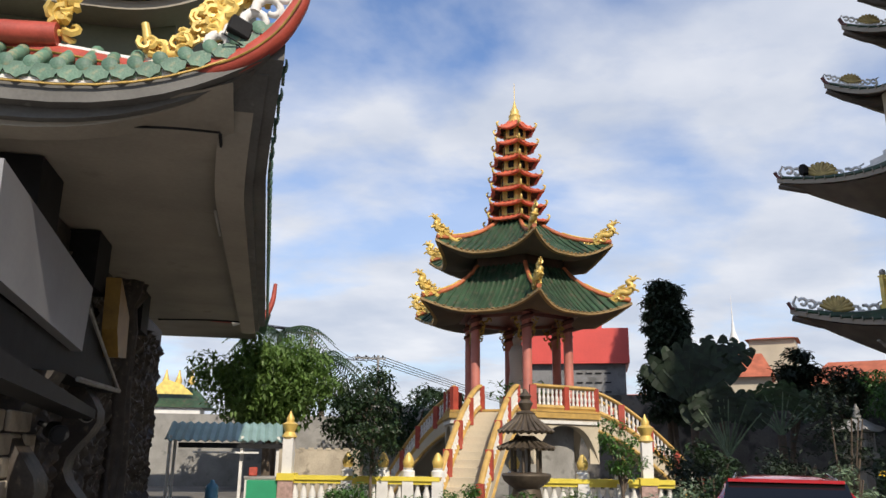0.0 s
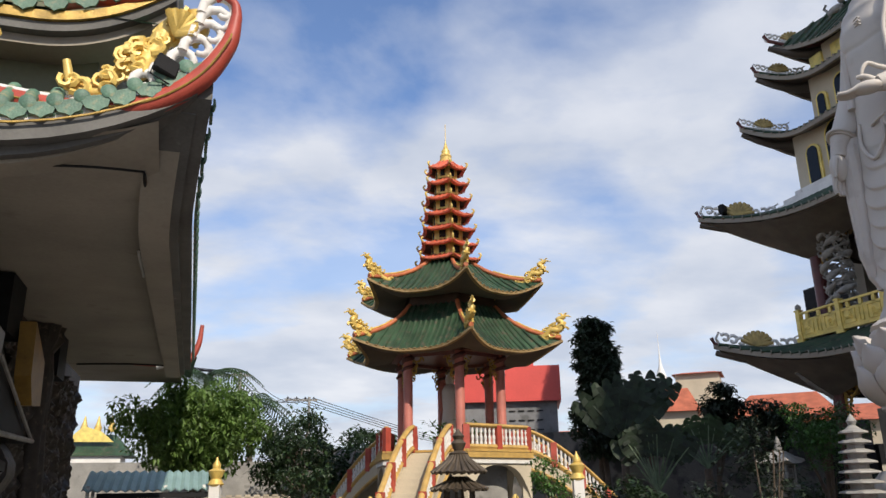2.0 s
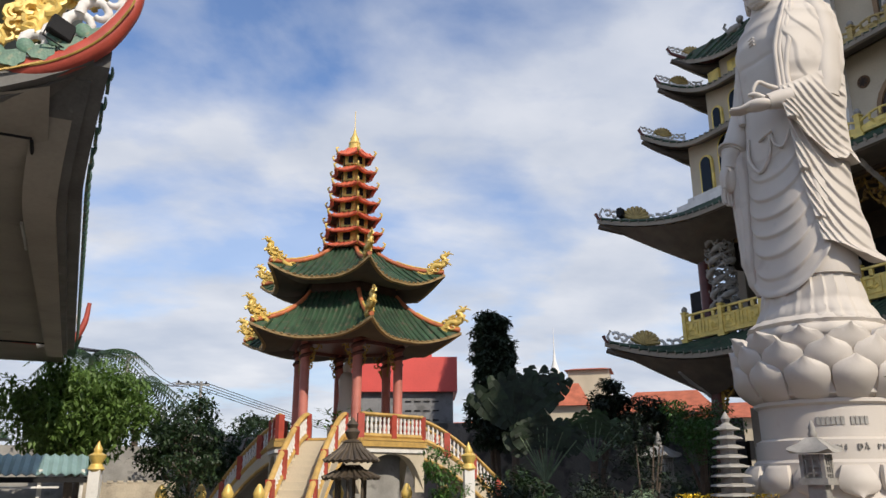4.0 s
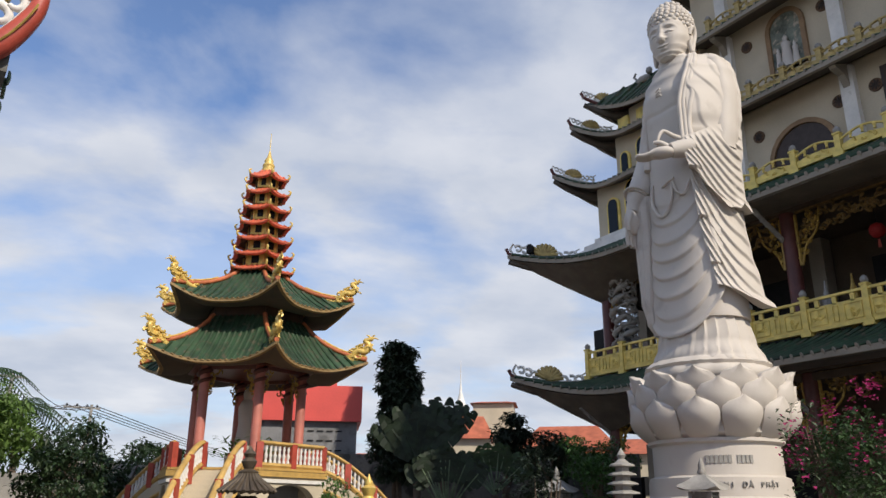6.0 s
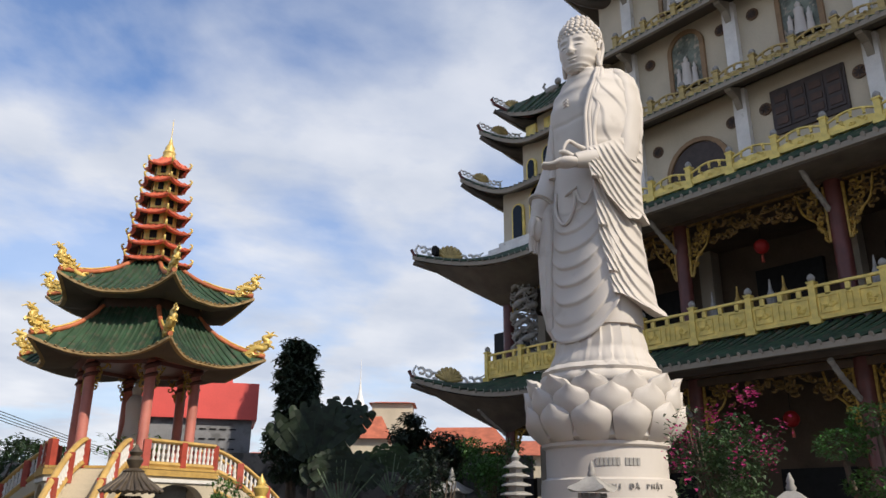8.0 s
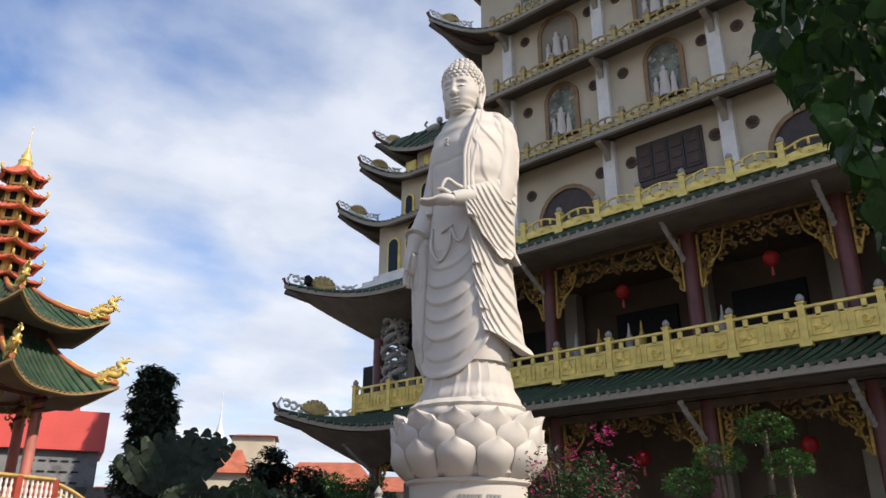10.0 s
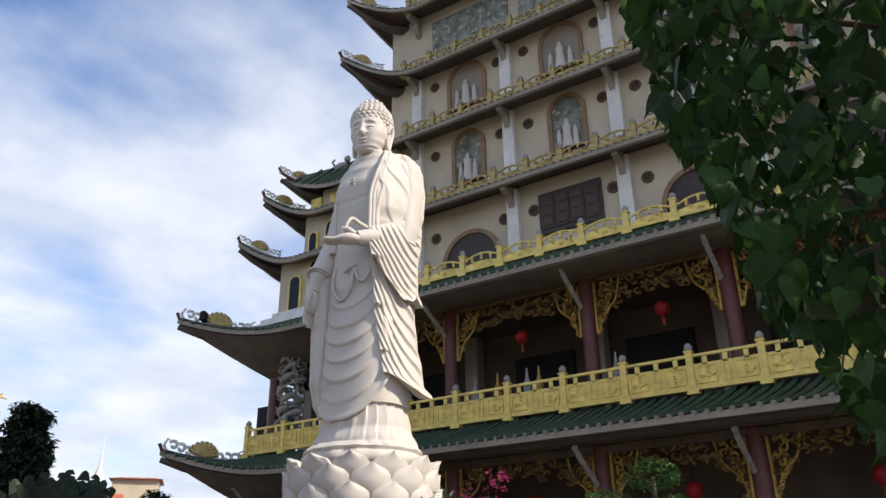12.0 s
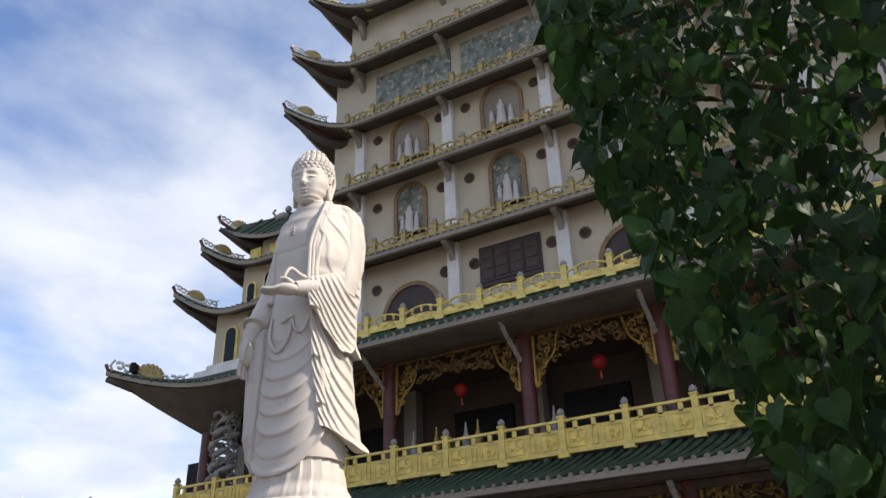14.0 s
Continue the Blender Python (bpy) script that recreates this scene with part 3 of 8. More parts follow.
def dragon(parent, m, s=1.0, mat=None, name="dragon_ornament"):
    """A lacy gilded ridge ornament: a winding body and curling flames that rise towards +x, in its local x-z plane."""
    bm = empty_bm()
    body = curve_points([(-1.2, 0, 0.02), (-0.9, 0, 0.12), (-0.65, 0, 0.04), (-0.38, 0, 0.12), (-0.2, 0, 0.34), (-0.02, 0, 0.3), (0.06, 0, 0.52), (-0.02, 0, 0.66), (0.14, 0, 0.72)], 5)
    tube(bm, [m @ Vector((p.x * s, 0.03 * math.sin(p.x * 9) * s, p.z * s)) for p in body], lambda t: (0.04 + 0.045 * math.sin(min(1.0, t * 1.1) * 2.6)) * s, 7)
    rnd = random.Random(5)
    for k in range(60):
        u = rnd.random() ** 0.7
        top = 0.10 + 0.68 * u ** 2.0
        c = Vector((-1.15 + 1.25 * u, rnd.uniform(-0.07, 0.07), top * rnd.uniform(0.15, 1.0)))
        a0, r = rnd.uniform(0, 6.28), rnd.uniform(0.05, 0.12)
        tube(bm, [m @ (Vector((c.x + r * (1 - q / 9) * math.cos(a0 + q * 0.75), c.y, c.z + r * (1 - q / 9) * math.sin(a0 + q * 0.75))) * s) for q in range(7)], lambda t: 0.034 * s * (1 - 0.6 * t), 5)
    for dx, dz in ((0.27, 0.66), (0.2, 0.82), (0.02, 0.86)):
        tube(bm, [m @ (Vector(q) * s) for q in ((0.1, 0, 0.7), ((0.12 + dx) / 2, 0.03, (0.72 + dz) / 2 + 0.04), (dx, 0, dz))], lambda t: 0.04 * s * (1 - 0.7 * t), 5)
    return part(name, bm, mat or GOLD, parent, smooth=60)


def along(a, b):
    """The pose whose x axis points from a to b on the level, at b."""
    a, b = Vector(a), Vector(b)
    return pose(b.x, b.y, b.z, 0, 0, math.degrees(math.atan2(b.y - a.y, b.x - a.x)))


def hip_ridges(z0, z1, r0, r1, lift, flare, size):
    for a in CORNERS:
        d = hexa(a)
        pts = []
        for k in range(9):
            v = k / 8
            e = roof_point(d * r0 + Vector((0, 0, z0)), d * r0 + Vector((0, 3, z0)), d * r1 + Vector((0, 3, z1)), d * r1 + Vector((0, 0, z1)), 0, v, (lift, 0), 0.18, flare, 1.25)
            pts.append(e + Vector((0, 0, 0.06)))
        bm = empty_bm()
        tube(bm, pts, lambda t: 0.075, 8)
        part("hip_ridge", bm, COPING, pav, "orange-red ridge coping", smooth=60)
        tip = pts[0] + d * 0.02
        dragon(pav, along(Vector((0, 0, tip.z)), tip) @ pose(0, 0, -0.02, 0, -6, 0) @ Matrix.Diagonal((1.3, 1, 0.82, 1)), size)
        bm = empty_bm()
        tube(bm, [p + Vector((0, 0, 0.09)) for p in pts[:6]], 0.035, 6)
        part("ridge_line", bm, GOLD, pav, smooth=60)


hip_ridges(5.95, 7.65, 3.3, 1.7, 0.42, 0.65, 1.22)
hip_ridges(7.93, 9.42, 2.95, 0.8, 0.48, 0.45, 1.12)
# eave tips of the tower, windows and corner posts
for k in range(7):
    q = k / 6
    z, r = 9.14 + 3.56 * (q * 0.92 + 0.08 * q * q), 0.78 - 0.3 * q
    for i, a in enumerate(CORNERS):
        d = hexa(a)
        tip = d * (r * 1.4 + 0.12) + Vector((0, 0, z + 0.4))
        bm = empty_bm()
        tube(bm, curve_points([tip - d * 0.14 - Vector((0, 0, 0.06)), tip, tip + d * 0.05 + Vector((0, 0, 0.12)), tip - d * 0.03 + Vector((0, 0, 0.17))], 4), lambda t: 0.05 * (1 - 0.5 * t), 6)
        part("eave_tip", bm, GOLD, pav, smooth=60)
        bm = empty_bm()
        tube(bm, [d * r * 0.82 + Vector((0, 0, z)), d * r * 0.82 + Vector((0, 0, z + 0.42))], 0.035, 6)
        part("tower_post", bm, GOLD, pav, smooth=60)
        mid = (hexa(a) + hexa(CORNERS[(i + 1) % 6])) / 2 * (r * 0.82)
        bm = empty_bm()
        box(bm, (0, 0, 0), (0.06, r * 0.34, 0.26))
        part("tower_window", bm, BLACK, pav).matrix_basis = pose(mid.x, mid.y, z + 0.2, 0, 0, math.degrees(math.atan2(mid.y, mid.x)))
# beam brackets and gilded fretwork between the pavilion's columns
for i, a in enumerate(CORNERS):
    p0, p1 = hexa(a) * 1.8, hexa(CORNERS[(i + 1) % 6]) * 1.8
    bm = empty_bm()
    tube(bm, [p0 + Vector((0, 0, 6.0)), p1 + Vector((0, 0, 6.0))], 0.12, 6)
    part("beam", bm, MAROON, pav)
    d = (p1 - p0).normalized()
    for base, sg in ((p0, 1), (p1, -1)):
        bm = empty_bm()
        rnd = random.Random(i)
        for k in range(12):
            v = (k + 0.5) / 12
            c = base + d * sg * (0.16 + rnd.uniform(0.1, 0.9) * 0.42 * (1 - v) ** 0.8) + Vector((0, 0, 5.9 - 0.75 * v))
            r, a0 = rnd.uniform(0.05, 0.1), rnd.uniform(0, 6)
            tube(bm, [c + d * r * (1 - q / 9) * math.cos(a0 + q * 0.8) + Vector((0, 0, r * (1 - q / 9) * math.sin(a0 + q * 0.8))) for q in range(6)], 0.028, 4)
        part("fretwork", bm, GILT, pav, smooth=60)
    # dark dragon coils round each column's head
    bm = empty_bm()
    tube(bm, [p0 + Vector((0.17 * math.cos(q * 0.7), 0.17 * math.sin(q * 0.7), 5.35 + q * 0.032)) for q in range(22)], lambda t: 0.04 + 0.06 * t, 6)
    part("column_carving", bm, MAROON, pav, smooth=60)


# balustrades of the platform and its three stairs
def baluster_mesh(h):
    bm = empty_bm()
    lathe(bm, [(0.05, 0), (0.05, 0.06), (0.03, 0.1), (0.055, h * 0.35), (0.055, h * 0.45), (0.028, h * 0.62), (0.05, h * 0.8), (0.03, h * 0.9), (0.045, h)], (0, 0, 0), 8)
    return mesh_of(bm, "baluster", WHITE, 60)


BALUSTER = baluster_mesh(0.5)


def balustrade(parent, path, posts):
    """Along a line of points on the floor: rails, balusters and red posts."""
    pts = [Vector(p) for p in path]
    bm = empty_bm()
    tube(bm, [p + Vector((0, 0, 0.78)) for p in pts], 0.07, 8, 1.3)
    rail = part("hand_rail", bm, OCHRE, parent, "ochre yellow hand rail", smooth=50)
    bm = empty_bm()
    tube(bm, [p + Vector((0, 0, 0.14)) for p in pts], 0.09, 6)
    part("bottom_rail", bm, OCHRE, rail, smooth=50)
    total = [0.0]
    for a, b in zip(pts, pts[1:]):
        total.append(total[-1] + (b - a).length)

    def at(s):
        for i in range(len(pts) - 1):
            if s <= total[i + 1] + 1e-6:
                return pts[i].lerp(pts[i + 1], (s - total[i]) / (total[i + 1] - total[i]))
        return pts[-1]
    n = int(total[-1] / 0.17)
    for i in range(n):
        p = at((i + 0.5) * total[-1] / n)
        part("baluster", BALUSTER, None, rail).matrix_basis = pose(p.x, p.y, p.z + 0.22)
    for i in range(posts + 1):
        p = at(i * total[-1] / posts)
        bm = empty_bm()
        box(bm, (0, 0, 0.4), (0.2, 0.2, 0.8))
        part("post", bm, RED, rail).matrix_basis = pose(p.x, p.y, p.z, 0, 0, math.degrees(math.atan2(p.y, p.x)))


PLAT = 2.8
for i, a in enumerate(CORNERS):
    p0, p1 = hexa(a) * 2.65 + Vector((0, 0, PLAT)), hexa(CORNERS[(i + 1) % 6]) * 2.65 + Vector((0, 0, PLAT))
    if i % 2 == 0:      # closed sides
        balustrade(pav, [p0, p1], 2)
for sa in (346, 103, 230):
    d = hexa(sa)
    side = Vector((-d.y, d.x, 0))
    inner = 2.3
    run = 3.7
    wide = 0.52

    def step_line(t):
        """Distance out and height of the arched stair at 0..1."""
        return inner + run * t, PLAT * (1 - t ** 1.5)
    prof = [step_line(k / 16) for k in range(17)]
    # arched string walls and tread band
    for s in (-1, 1):
        bm = empty_bm()
        top = [d * r + side * s * wide + Vector((0, 0, z)) for r, z in prof]
        low = [d * r + side * s * wide + Vector((0, 0, max(-0.05, z - 0.42 - 0.1 * (1 - k / 16)))) for k, (r, z) in enumerate(prof)]
        out_top = [p + side * s * 0.16 for p in top]
        out_low = [p + side * s * 0.16 for p in low]
        rings(bm, [[a0, b0, c0, e0] for a0, b0, c0, e0 in zip(top, out_top, out_low, low)])
        part("stair_string", bm, CREAM, pav, "cream arched side of the stair")
        bm = empty_bm()
        tube(bm, [p + Vector((0, 0, 0.05)) for p in out_low], 0.06, 6)
        part("moulding", bm, OCHRE, pav, smooth=50)
        balustrade(pav, [p + side * s * 0.08 for p in top], 4)
    n = 15
    for k in range(n):
        r0, z0 = step_line(k / n)
        r1, z1 = step_line((k + 1) / n)
        bm = empty_bm()
        box(bm, (0, 0, 0), (r1 - r0 + 0.02, wide * 2, 0.32))
        mid = d * ((r0 + r1) / 2) + Vector((0, 0, (z0 + z1) / 2 - 0.16))
        part("step", bm, CREAM, pav).matrix_basis = pose(mid.x, mid.y, mid.z, 0, 0, math.degrees(math.atan2(d.y, d.x)))
# the plant and the white figure inside
bm = empty_bm()
rnd = random.Random(3)
for k in range(260):
    c = Vector((rnd.gauss(0, 0.45), rnd.gauss(0, 0.45), 3.3 + rnd.random() * 0.75))
    a, b = rnd.uniform(0, 6.28), rnd.uniform(-0.5, 0.8)
    v = Vector((math.cos(a) * math.cos(b), math.sin(a) * math.cos(b), math.sin(b)))
    w = v.cross(Vector((0, 0, 1))).normalized() * 0.05
    q = [bm.verts.new(x) for x in (c, c + v * 0.13 + w, c + v * 0.3, c + v * 0.13 - w)]
    bm.faces.new(q)
LEAF_DARK = material("dark_leaf", (0.038, 0.074, 0.024), 0.5, 0, 0.4, 3, 20, 0, randomise=0.5, through_light=0.25)
LEAF_MID = material("mid_leaf", (0.07, 0.16, 0.03), 0.5, 0, 0.4, 3, 20, 0, randomise=0.5, through_light=0.3)
LEAF_BRIGHT = material("bright_leaf", (0.12, 0.20, 0.045), 0.5, 0, 0.35, 3, 20, 0, randomise=0.5, through_light=0.35)
BARK = material("bark", (0.12, 0.09, 0.065), 0.9, 0, 0.4, 4, 30, 0.6)
plant = solo("potted_shrub", bm, LEAF_MID, "green leafy shrub inside the pavilion", "plant", m=pose(PC.x, PC.y, -0.15))
bm = empty_bm()
lathe(bm, [(0.5, 0), (0.62, 0.1), (0.55, 0.3), (0.6, 0.42)], (0, 0, 2.8), 20)
part("basin", bm, GREY_STONE, pav, smooth=40)
bm = empty_bm()
lathe(bm, [(0.3, 3.0), (0.34, 3.6), (0.26, 4.3), (0.3, 4.9), (0.2, 5.1), (0.13, 5.15), (0.17, 5.35), (0.05, 5.55)], (0, 0, 0), 16)
solo("small_statue", bm, MARBLE, "white standing figure inside the pavilion", "statue", smooth=60, m=pose(PC.x, PC.y, 0))

# ---- standing stone statue on a lotus pedestal ----
SC = Vector((12.35, 8.85, 0))
STATUE = pose(SC.x, SC.y, 0, 0, 0, -90)      # its own front is -y, its left is +x


def ellipsoid(bm, c, r, n=14, m=8, turn=None):
    loops = []
    for j in range(1, m):
        b = math.pi * j / m
        loops.append([Vector((r[0] * math.sin(b) * math.cos(2 * math.pi * i / n), r[1] * math.sin(b) * math.sin(2 * math.pi * i / n), -r[2] * math.cos(b))) for i in range(n)])
    t = turn or Matrix.Identity(3)
    loops = [[t @ p + Vector(c) for p in lp] for lp in loops]
    vs = rings(bm, loops, cap=True)
    return vs


def ease(t):
    t = max(0.0, min(1.0, t))
    return t * t * (3 - 2 * t)


def run(x, table):
    """Values between the rows of a short table, eased."""
    for (x0, y0), (x1, y1) in zip(table, table[1:]):
        if x <= x1:
            return y0 + (y1 - y0) * ease((x - x0) / (x1 - x0))
    return table[-1][1]


def lip(f):
    """One fold of carved cloth: swells slowly downwards, then turns in sharply."""
    f = f - math.floor(f)
    return f ** 1.7 * (1 - ease((f - 0.8) / 0.2))


def oval(w, d, a):
    kx = math.copysign(abs(math.cos(a)) ** 0.85, math.cos(a))
    ky = math.copysign(abs(math.sin(a)) ** 0.85, math.sin(a))
    return w * kx, d * ky


def cloth(bm, sections, n=72, wave=None, steps=220):
    """sections: rows of height, half width, half depth, x and y of the middle; smoothed between."""
    zs = [s[0] for s in sections]
    loops = []
    for k in range(steps + 1):
        z = zs[0] + (zs[-1] - zs[0]) * k / steps
        w, d, cx, cy = (run(z, [(s[0], s[q]) for s in sections]) for q in (1, 2, 3, 4))
        lp = []
        for q in range(n):
            a = 2 * math.pi * q / n
            x, y = oval(w, d, a)
            g = 1 + (wave(a, z) if wave else 0)
            lp.append((cx + x * g, cy + y * g, z))
        loops.append(lp)
    rings(bm, loops)


FRONT = -math.pi / 2
# directions on the level between the statue's front and its left side
SIDE, FACE = Vector((0.78, 0.63, 0)), Vector((0.63, -0.78, 0))


def at_side(u, w, z):
    return SIDE * u + FACE * w + Vector((0, 0, z))


bm = empty_bm()


# under robe with upright pleats that spread over the lotus
def pleats(a, z):
    d = (a - FRONT + math.pi) % (2 * math.pi) - math.pi
    s = d * 3.6 + 0.25 * math.sin(z * 2.2)
    f = s - math.floor(s)
    return 0.055 * (f ** 2.2 * (1 - ease((f - 0.86) / 0.14))) * ease((6.0 - z) / 0.6) + 0.012 * math.sin(d * 21) * ease((4.9 - z) / 0.5)


cloth(bm, [(4.28, 1.04, 0.92, 0.06, -0.02), (4.40, 0.98, 0.86, 0.05, -0.02), (4.7, 0.87, 0.76, 0.03, 0), (5.2, 0.80, 0.68, 0.02, 0), (6.0, 0.78, 0.64, 0, 0)], 160, pleats, 60)

# robe shell behind the front panel, with a level hem
def shell(a0, a1, n, top, hem, size, bulge, thick):
    """A draped sheet round the body between two angles: hem and bulge are functions of the angle off the front."""
    rows = []
    for k in range(181):
        t = k / 180
        row, back = [], []
        for i in range(n + 1):
            d = a0 + (a1 - a0) * i / n
            z = hem(d) + (top - hem(d)) * t
            w, dep, cx, cy = size(z)
            x, y = oval(w, dep, FRONT + d)
            g = 1 + bulge(d, z)
            row.append((cx + x * g, cy + y * g, z))
            back.append((cx + x * (g - thick), cy + y * (g - thick), z + 0.06 * (1 - t)))
        rows.append(row + list(reversed(back)))
    rings(bm, rows)


BODY = [(4.7, 0.95, 0.74, 0.0, -0.02), (5.3, 0.93, 0.73, 0.0, 0), (6.4, 0.90, 0.70, 0, 0), (7.6, 0.84, 0.63, 0, 0), (8.4, 0.78, 0.57, 0, 0), (9.0, 0.76, 0.55, 0, 0)]


def body_size(z, grow=0.0):
    return tuple(run(z, [(s[0], s[q]) for s in BODY]) + (grow if q < 3 else 0) for q in (1, 2, 3, 4))


cloth(bm, [(5.12, 0.91, 0.71, 0, 0)] + [(s[0], s[1] - 0.03, s[2] - 0.03, 0, 0) for s in BODY[2:]], 96, None, 60)


# front panel: five looped folds one under another
def loops_of(d, z):
    s = (z - 0.72 * d * d + 0.03 * math.sin(3 * z)) * 2.55
    fade = math.exp(-(d / 0.72) ** 4) * ease((z - 4.95) / 0.35) * ease((7.75 - z) / 0.5)
    edge = 0.045 * math.exp(-((abs(d - 0.02) - 0.98) / 0.10) ** 2) * ease((7.6 - z) / 1.0)
    roll = 0.04 * math.exp(-((z - 4.84 - 0.5 * (d / 0.9) ** 2) / 0.07) ** 2)
    return 0.085 * (lip(-s) - 0.25) * fade + edge + roll


shell(-1.45, 1.25, 120, 8.7, lambda d: 4.80 + 0.52 * min(1.4, abs(d) / 0.9) ** 2, lambda z: body_size(z, 0.02), loops_of, 0.05)

# bare chest and shoulders
CHEST = [(8.3, 0.70, 0.54, -0.04, 0), (9.3, 0.72, 0.57, -0.07, -0.01), (10.0, 0.73, 0.56, -0.09, 0), (10.4, 0.70, 0.49, -0.09, 0.02), (10.72, 0.56, 0.41, -0.04, 0.05), (10.9, 0.44, 0.34, 0.02, 0.03), (11.02, 0.31, 0.31, 0, -0.02), (11.5, 0.28, 0.30, 0, -0.04)]


def chest_form(a, z):
    d = (a - FRONT + math.pi) % (2 * math.pi) - math.pi
    breast = 0.07 * math.exp(-((z - 9.98 + 0.12 * d * d) / 0.34) ** 2) * math.exp(-((abs(d) - 0.42) / 0.42) ** 2)
    crease = -0.035 * math.exp(-((z - 9.60 - 0.10 * abs(d)) / 0.055) ** 2) * math.exp(-(d / 0.8) ** 4)
    neck = 0.012 * (math.exp(-((z - 11.02) / 0.03) ** 2) + math.exp(-((z - 11.14) / 0.03) ** 2))
    return breast + crease + neck


cloth(bm, CHEST, 96, chest_form, 200)
# relief mark on the chest
for k in range(3):
    tube(bm, [(-0.13, -0.575, 10.14 - 0.07 * k), (0.0, -0.60, 10.16 - 0.07 * k), (0.03, -0.60, 10.11 - 0.07 * k)], 0.014, 6)

# right shoulder: thin edge of the robe, bare upper arm cloth, forearm and open hand pointing down
tube(bm, curve_points([(-0.28, 0.05, 10.92), (-0.46, -0.28, 10.5), (-0.58, -0.44, 9.8), (-0.62, -0.46, 9.0), (-0.6, -0.5, 8.5)], 8), lambda t: 0.05 + 0.03 * t, 8)
tube(bm, curve_points([(-0.55, 0.0, 10.38), (-0.72, -0.02, 9.7), (-0.83, -0.08, 9.0), (-0.9, -0.32, 8.35), (-0.94, -0.52, 8.0)], 8), lambda t: 0.25 + 0.04 * math.sin(t * 3.1), 24)
tube(bm, curve_points([(-0.94, -0.51, 8.02), (-0.95, -0.57, 7.86), (-0.95, -0.66, 7.62)], 6), lambda t: 0.22 - 0.07 * t, 20)
tube(bm, [(-0.94 + 0.27 * math.cos(q * 0.3142), -0.50 + 0.25 * math.sin(q * 0.3142), 8.04 - 0.14 * math.sin(q * 0.3142)) for q in range(21)], 0.03, 6)
ellipsoid(bm, (-0.95, -0.70, 7.42), (0.15, 0.19, 0.30), 18, 10)
for k in range(4):
    y = -0.84 + 0.088 * k
    tube(bm, curve_points([(-0.96, y + 0.02, 7.3), (-0.99, y, 7.02), (-0.97, y + 0.01, 6.84 + 0.035 * abs(k - 1.4))], 4), lambda t: 0.05 - 0.012 * t, 8)
tube(bm, curve_points([(-0.86, -0.84, 7.56), (-0.82, -0.94, 7.36), (-0.84, -0.95, 7.16)], 4), lambda t: 0.055 - 0.015 * t, 8)


# sleeve hanging from the right arm
def drape(a, z):
    return 0.10 * lip(a * 2.2 + 0.5 * math.sin(z * 1.6)) + 0.05 * math.sin(z * 3 + a)


cloth(bm, [(4.98, 0.10, 0.16, -0.72, -0.36), (5.25, 0.16, 0.24, -0.75, -0.38), (5.7, 0.19, 0.30, -0.79, -0.38), (6.6, 0.22, 0.34, -0.82, -0.36), (7.6, 0.22, 0.32, -0.83, -0.30), (8.4, 0.20, 0.24, -0.83, -0.2)], 64, drape, 140)


# left shoulder and upper arm under the mantle
cloth(bm, [(8.6, 0.22, 0.30, 0.78, 0.20), (9.0, 0.25, 0.30, 0.80, 0.26), (9.9, 0.27, 0.30, 0.80, 0.36), (10.4, 0.28, 0.28, 0.74, 0.36), (10.7, 0.28, 0.26, 0.66, 0.34), (10.84, 0.26, 0.22, 0.58, 0.31), (10.92, 0.20, 0.17, 0.50, 0.28)], 72, None, 80)
# upright pleats of the robe from the neck to the waist, the outer edge waved
for k, (off, rad) in enumerate(((0.0, 0.045), (0.075, 0.05), (0.17, 0.062))):
    line = []
    for q in range(40):
        t = q / 39
        z = 10.98 - 2.35 * t
        u = 0.30 - 0.31 * ease(t * 1.5) + off * (0.55 + 0.45 * ease(t * 2))
        w = run(z, [(8.6, 0.92), (9.3, 0.88), (10.0, 0.82), (10.45, 0.70), (10.8, 0.47), (11.0, 0.24)])
        if k == 2:
            u += 0.03 * math.sin(t * 13) * ease(t * 3) + 0.05 * math.exp(-((z - 9.75) / 0.16) ** 2)
        line.append(at_side(u, w - 0.02 * k, z))
    tube(bm, line, rad, 10)
# the wide left sleeve: a short upper layer over a long lower one, both with a waved front edge and hanging folds
def sleeve_layer(top, hem, front, back_u, depth, fold, deep, pockets):
    rows = []
    ns, nt = 72, 150
    for j in range(nt + 1):
        t = j / nt
        row, inner = [], []
        for i in range(ns + 1):
            s = i / ns
            z = top(s) + (hem(s) - top(s)) * t
            u0, u1 = front(z), back_u(z)
            u = u0 + (u1 - u0) * s
            w = depth(z) * (1 - 0.86 * s ** 1.9)
            g = deep * (lip(fold(s, z)) - 0.2) * ease(s / 0.06) * ease((1 - s) / 0.12 + 0.15) * ease(t * 5 + 0.1) * (0.7 + 0.3 * ease((1 - t) * 8))
            for pz in pockets:
                if z > pz:
                    g += 0.10 * ease((z - pz) / 0.03) * math.exp(-((z - pz) / 0.3)) * (1 - ease((s - 0.10) / 0.2))
            g += 0.05 * math.exp(-(1 - t) * 22)
            row.append(at_side(u + g * s * 0.8, w + g * (1 - 0.55 * s), z))
            inner.append(at_side(u * 0.9 + 0.06 - 0.12 * s, w - 0.13 - 0.1 * s, z + 0.05 * ease((t - 0.8) / 0.2)))
        rows.append(row + list(reversed(inner)))
    rings(bm, rows)


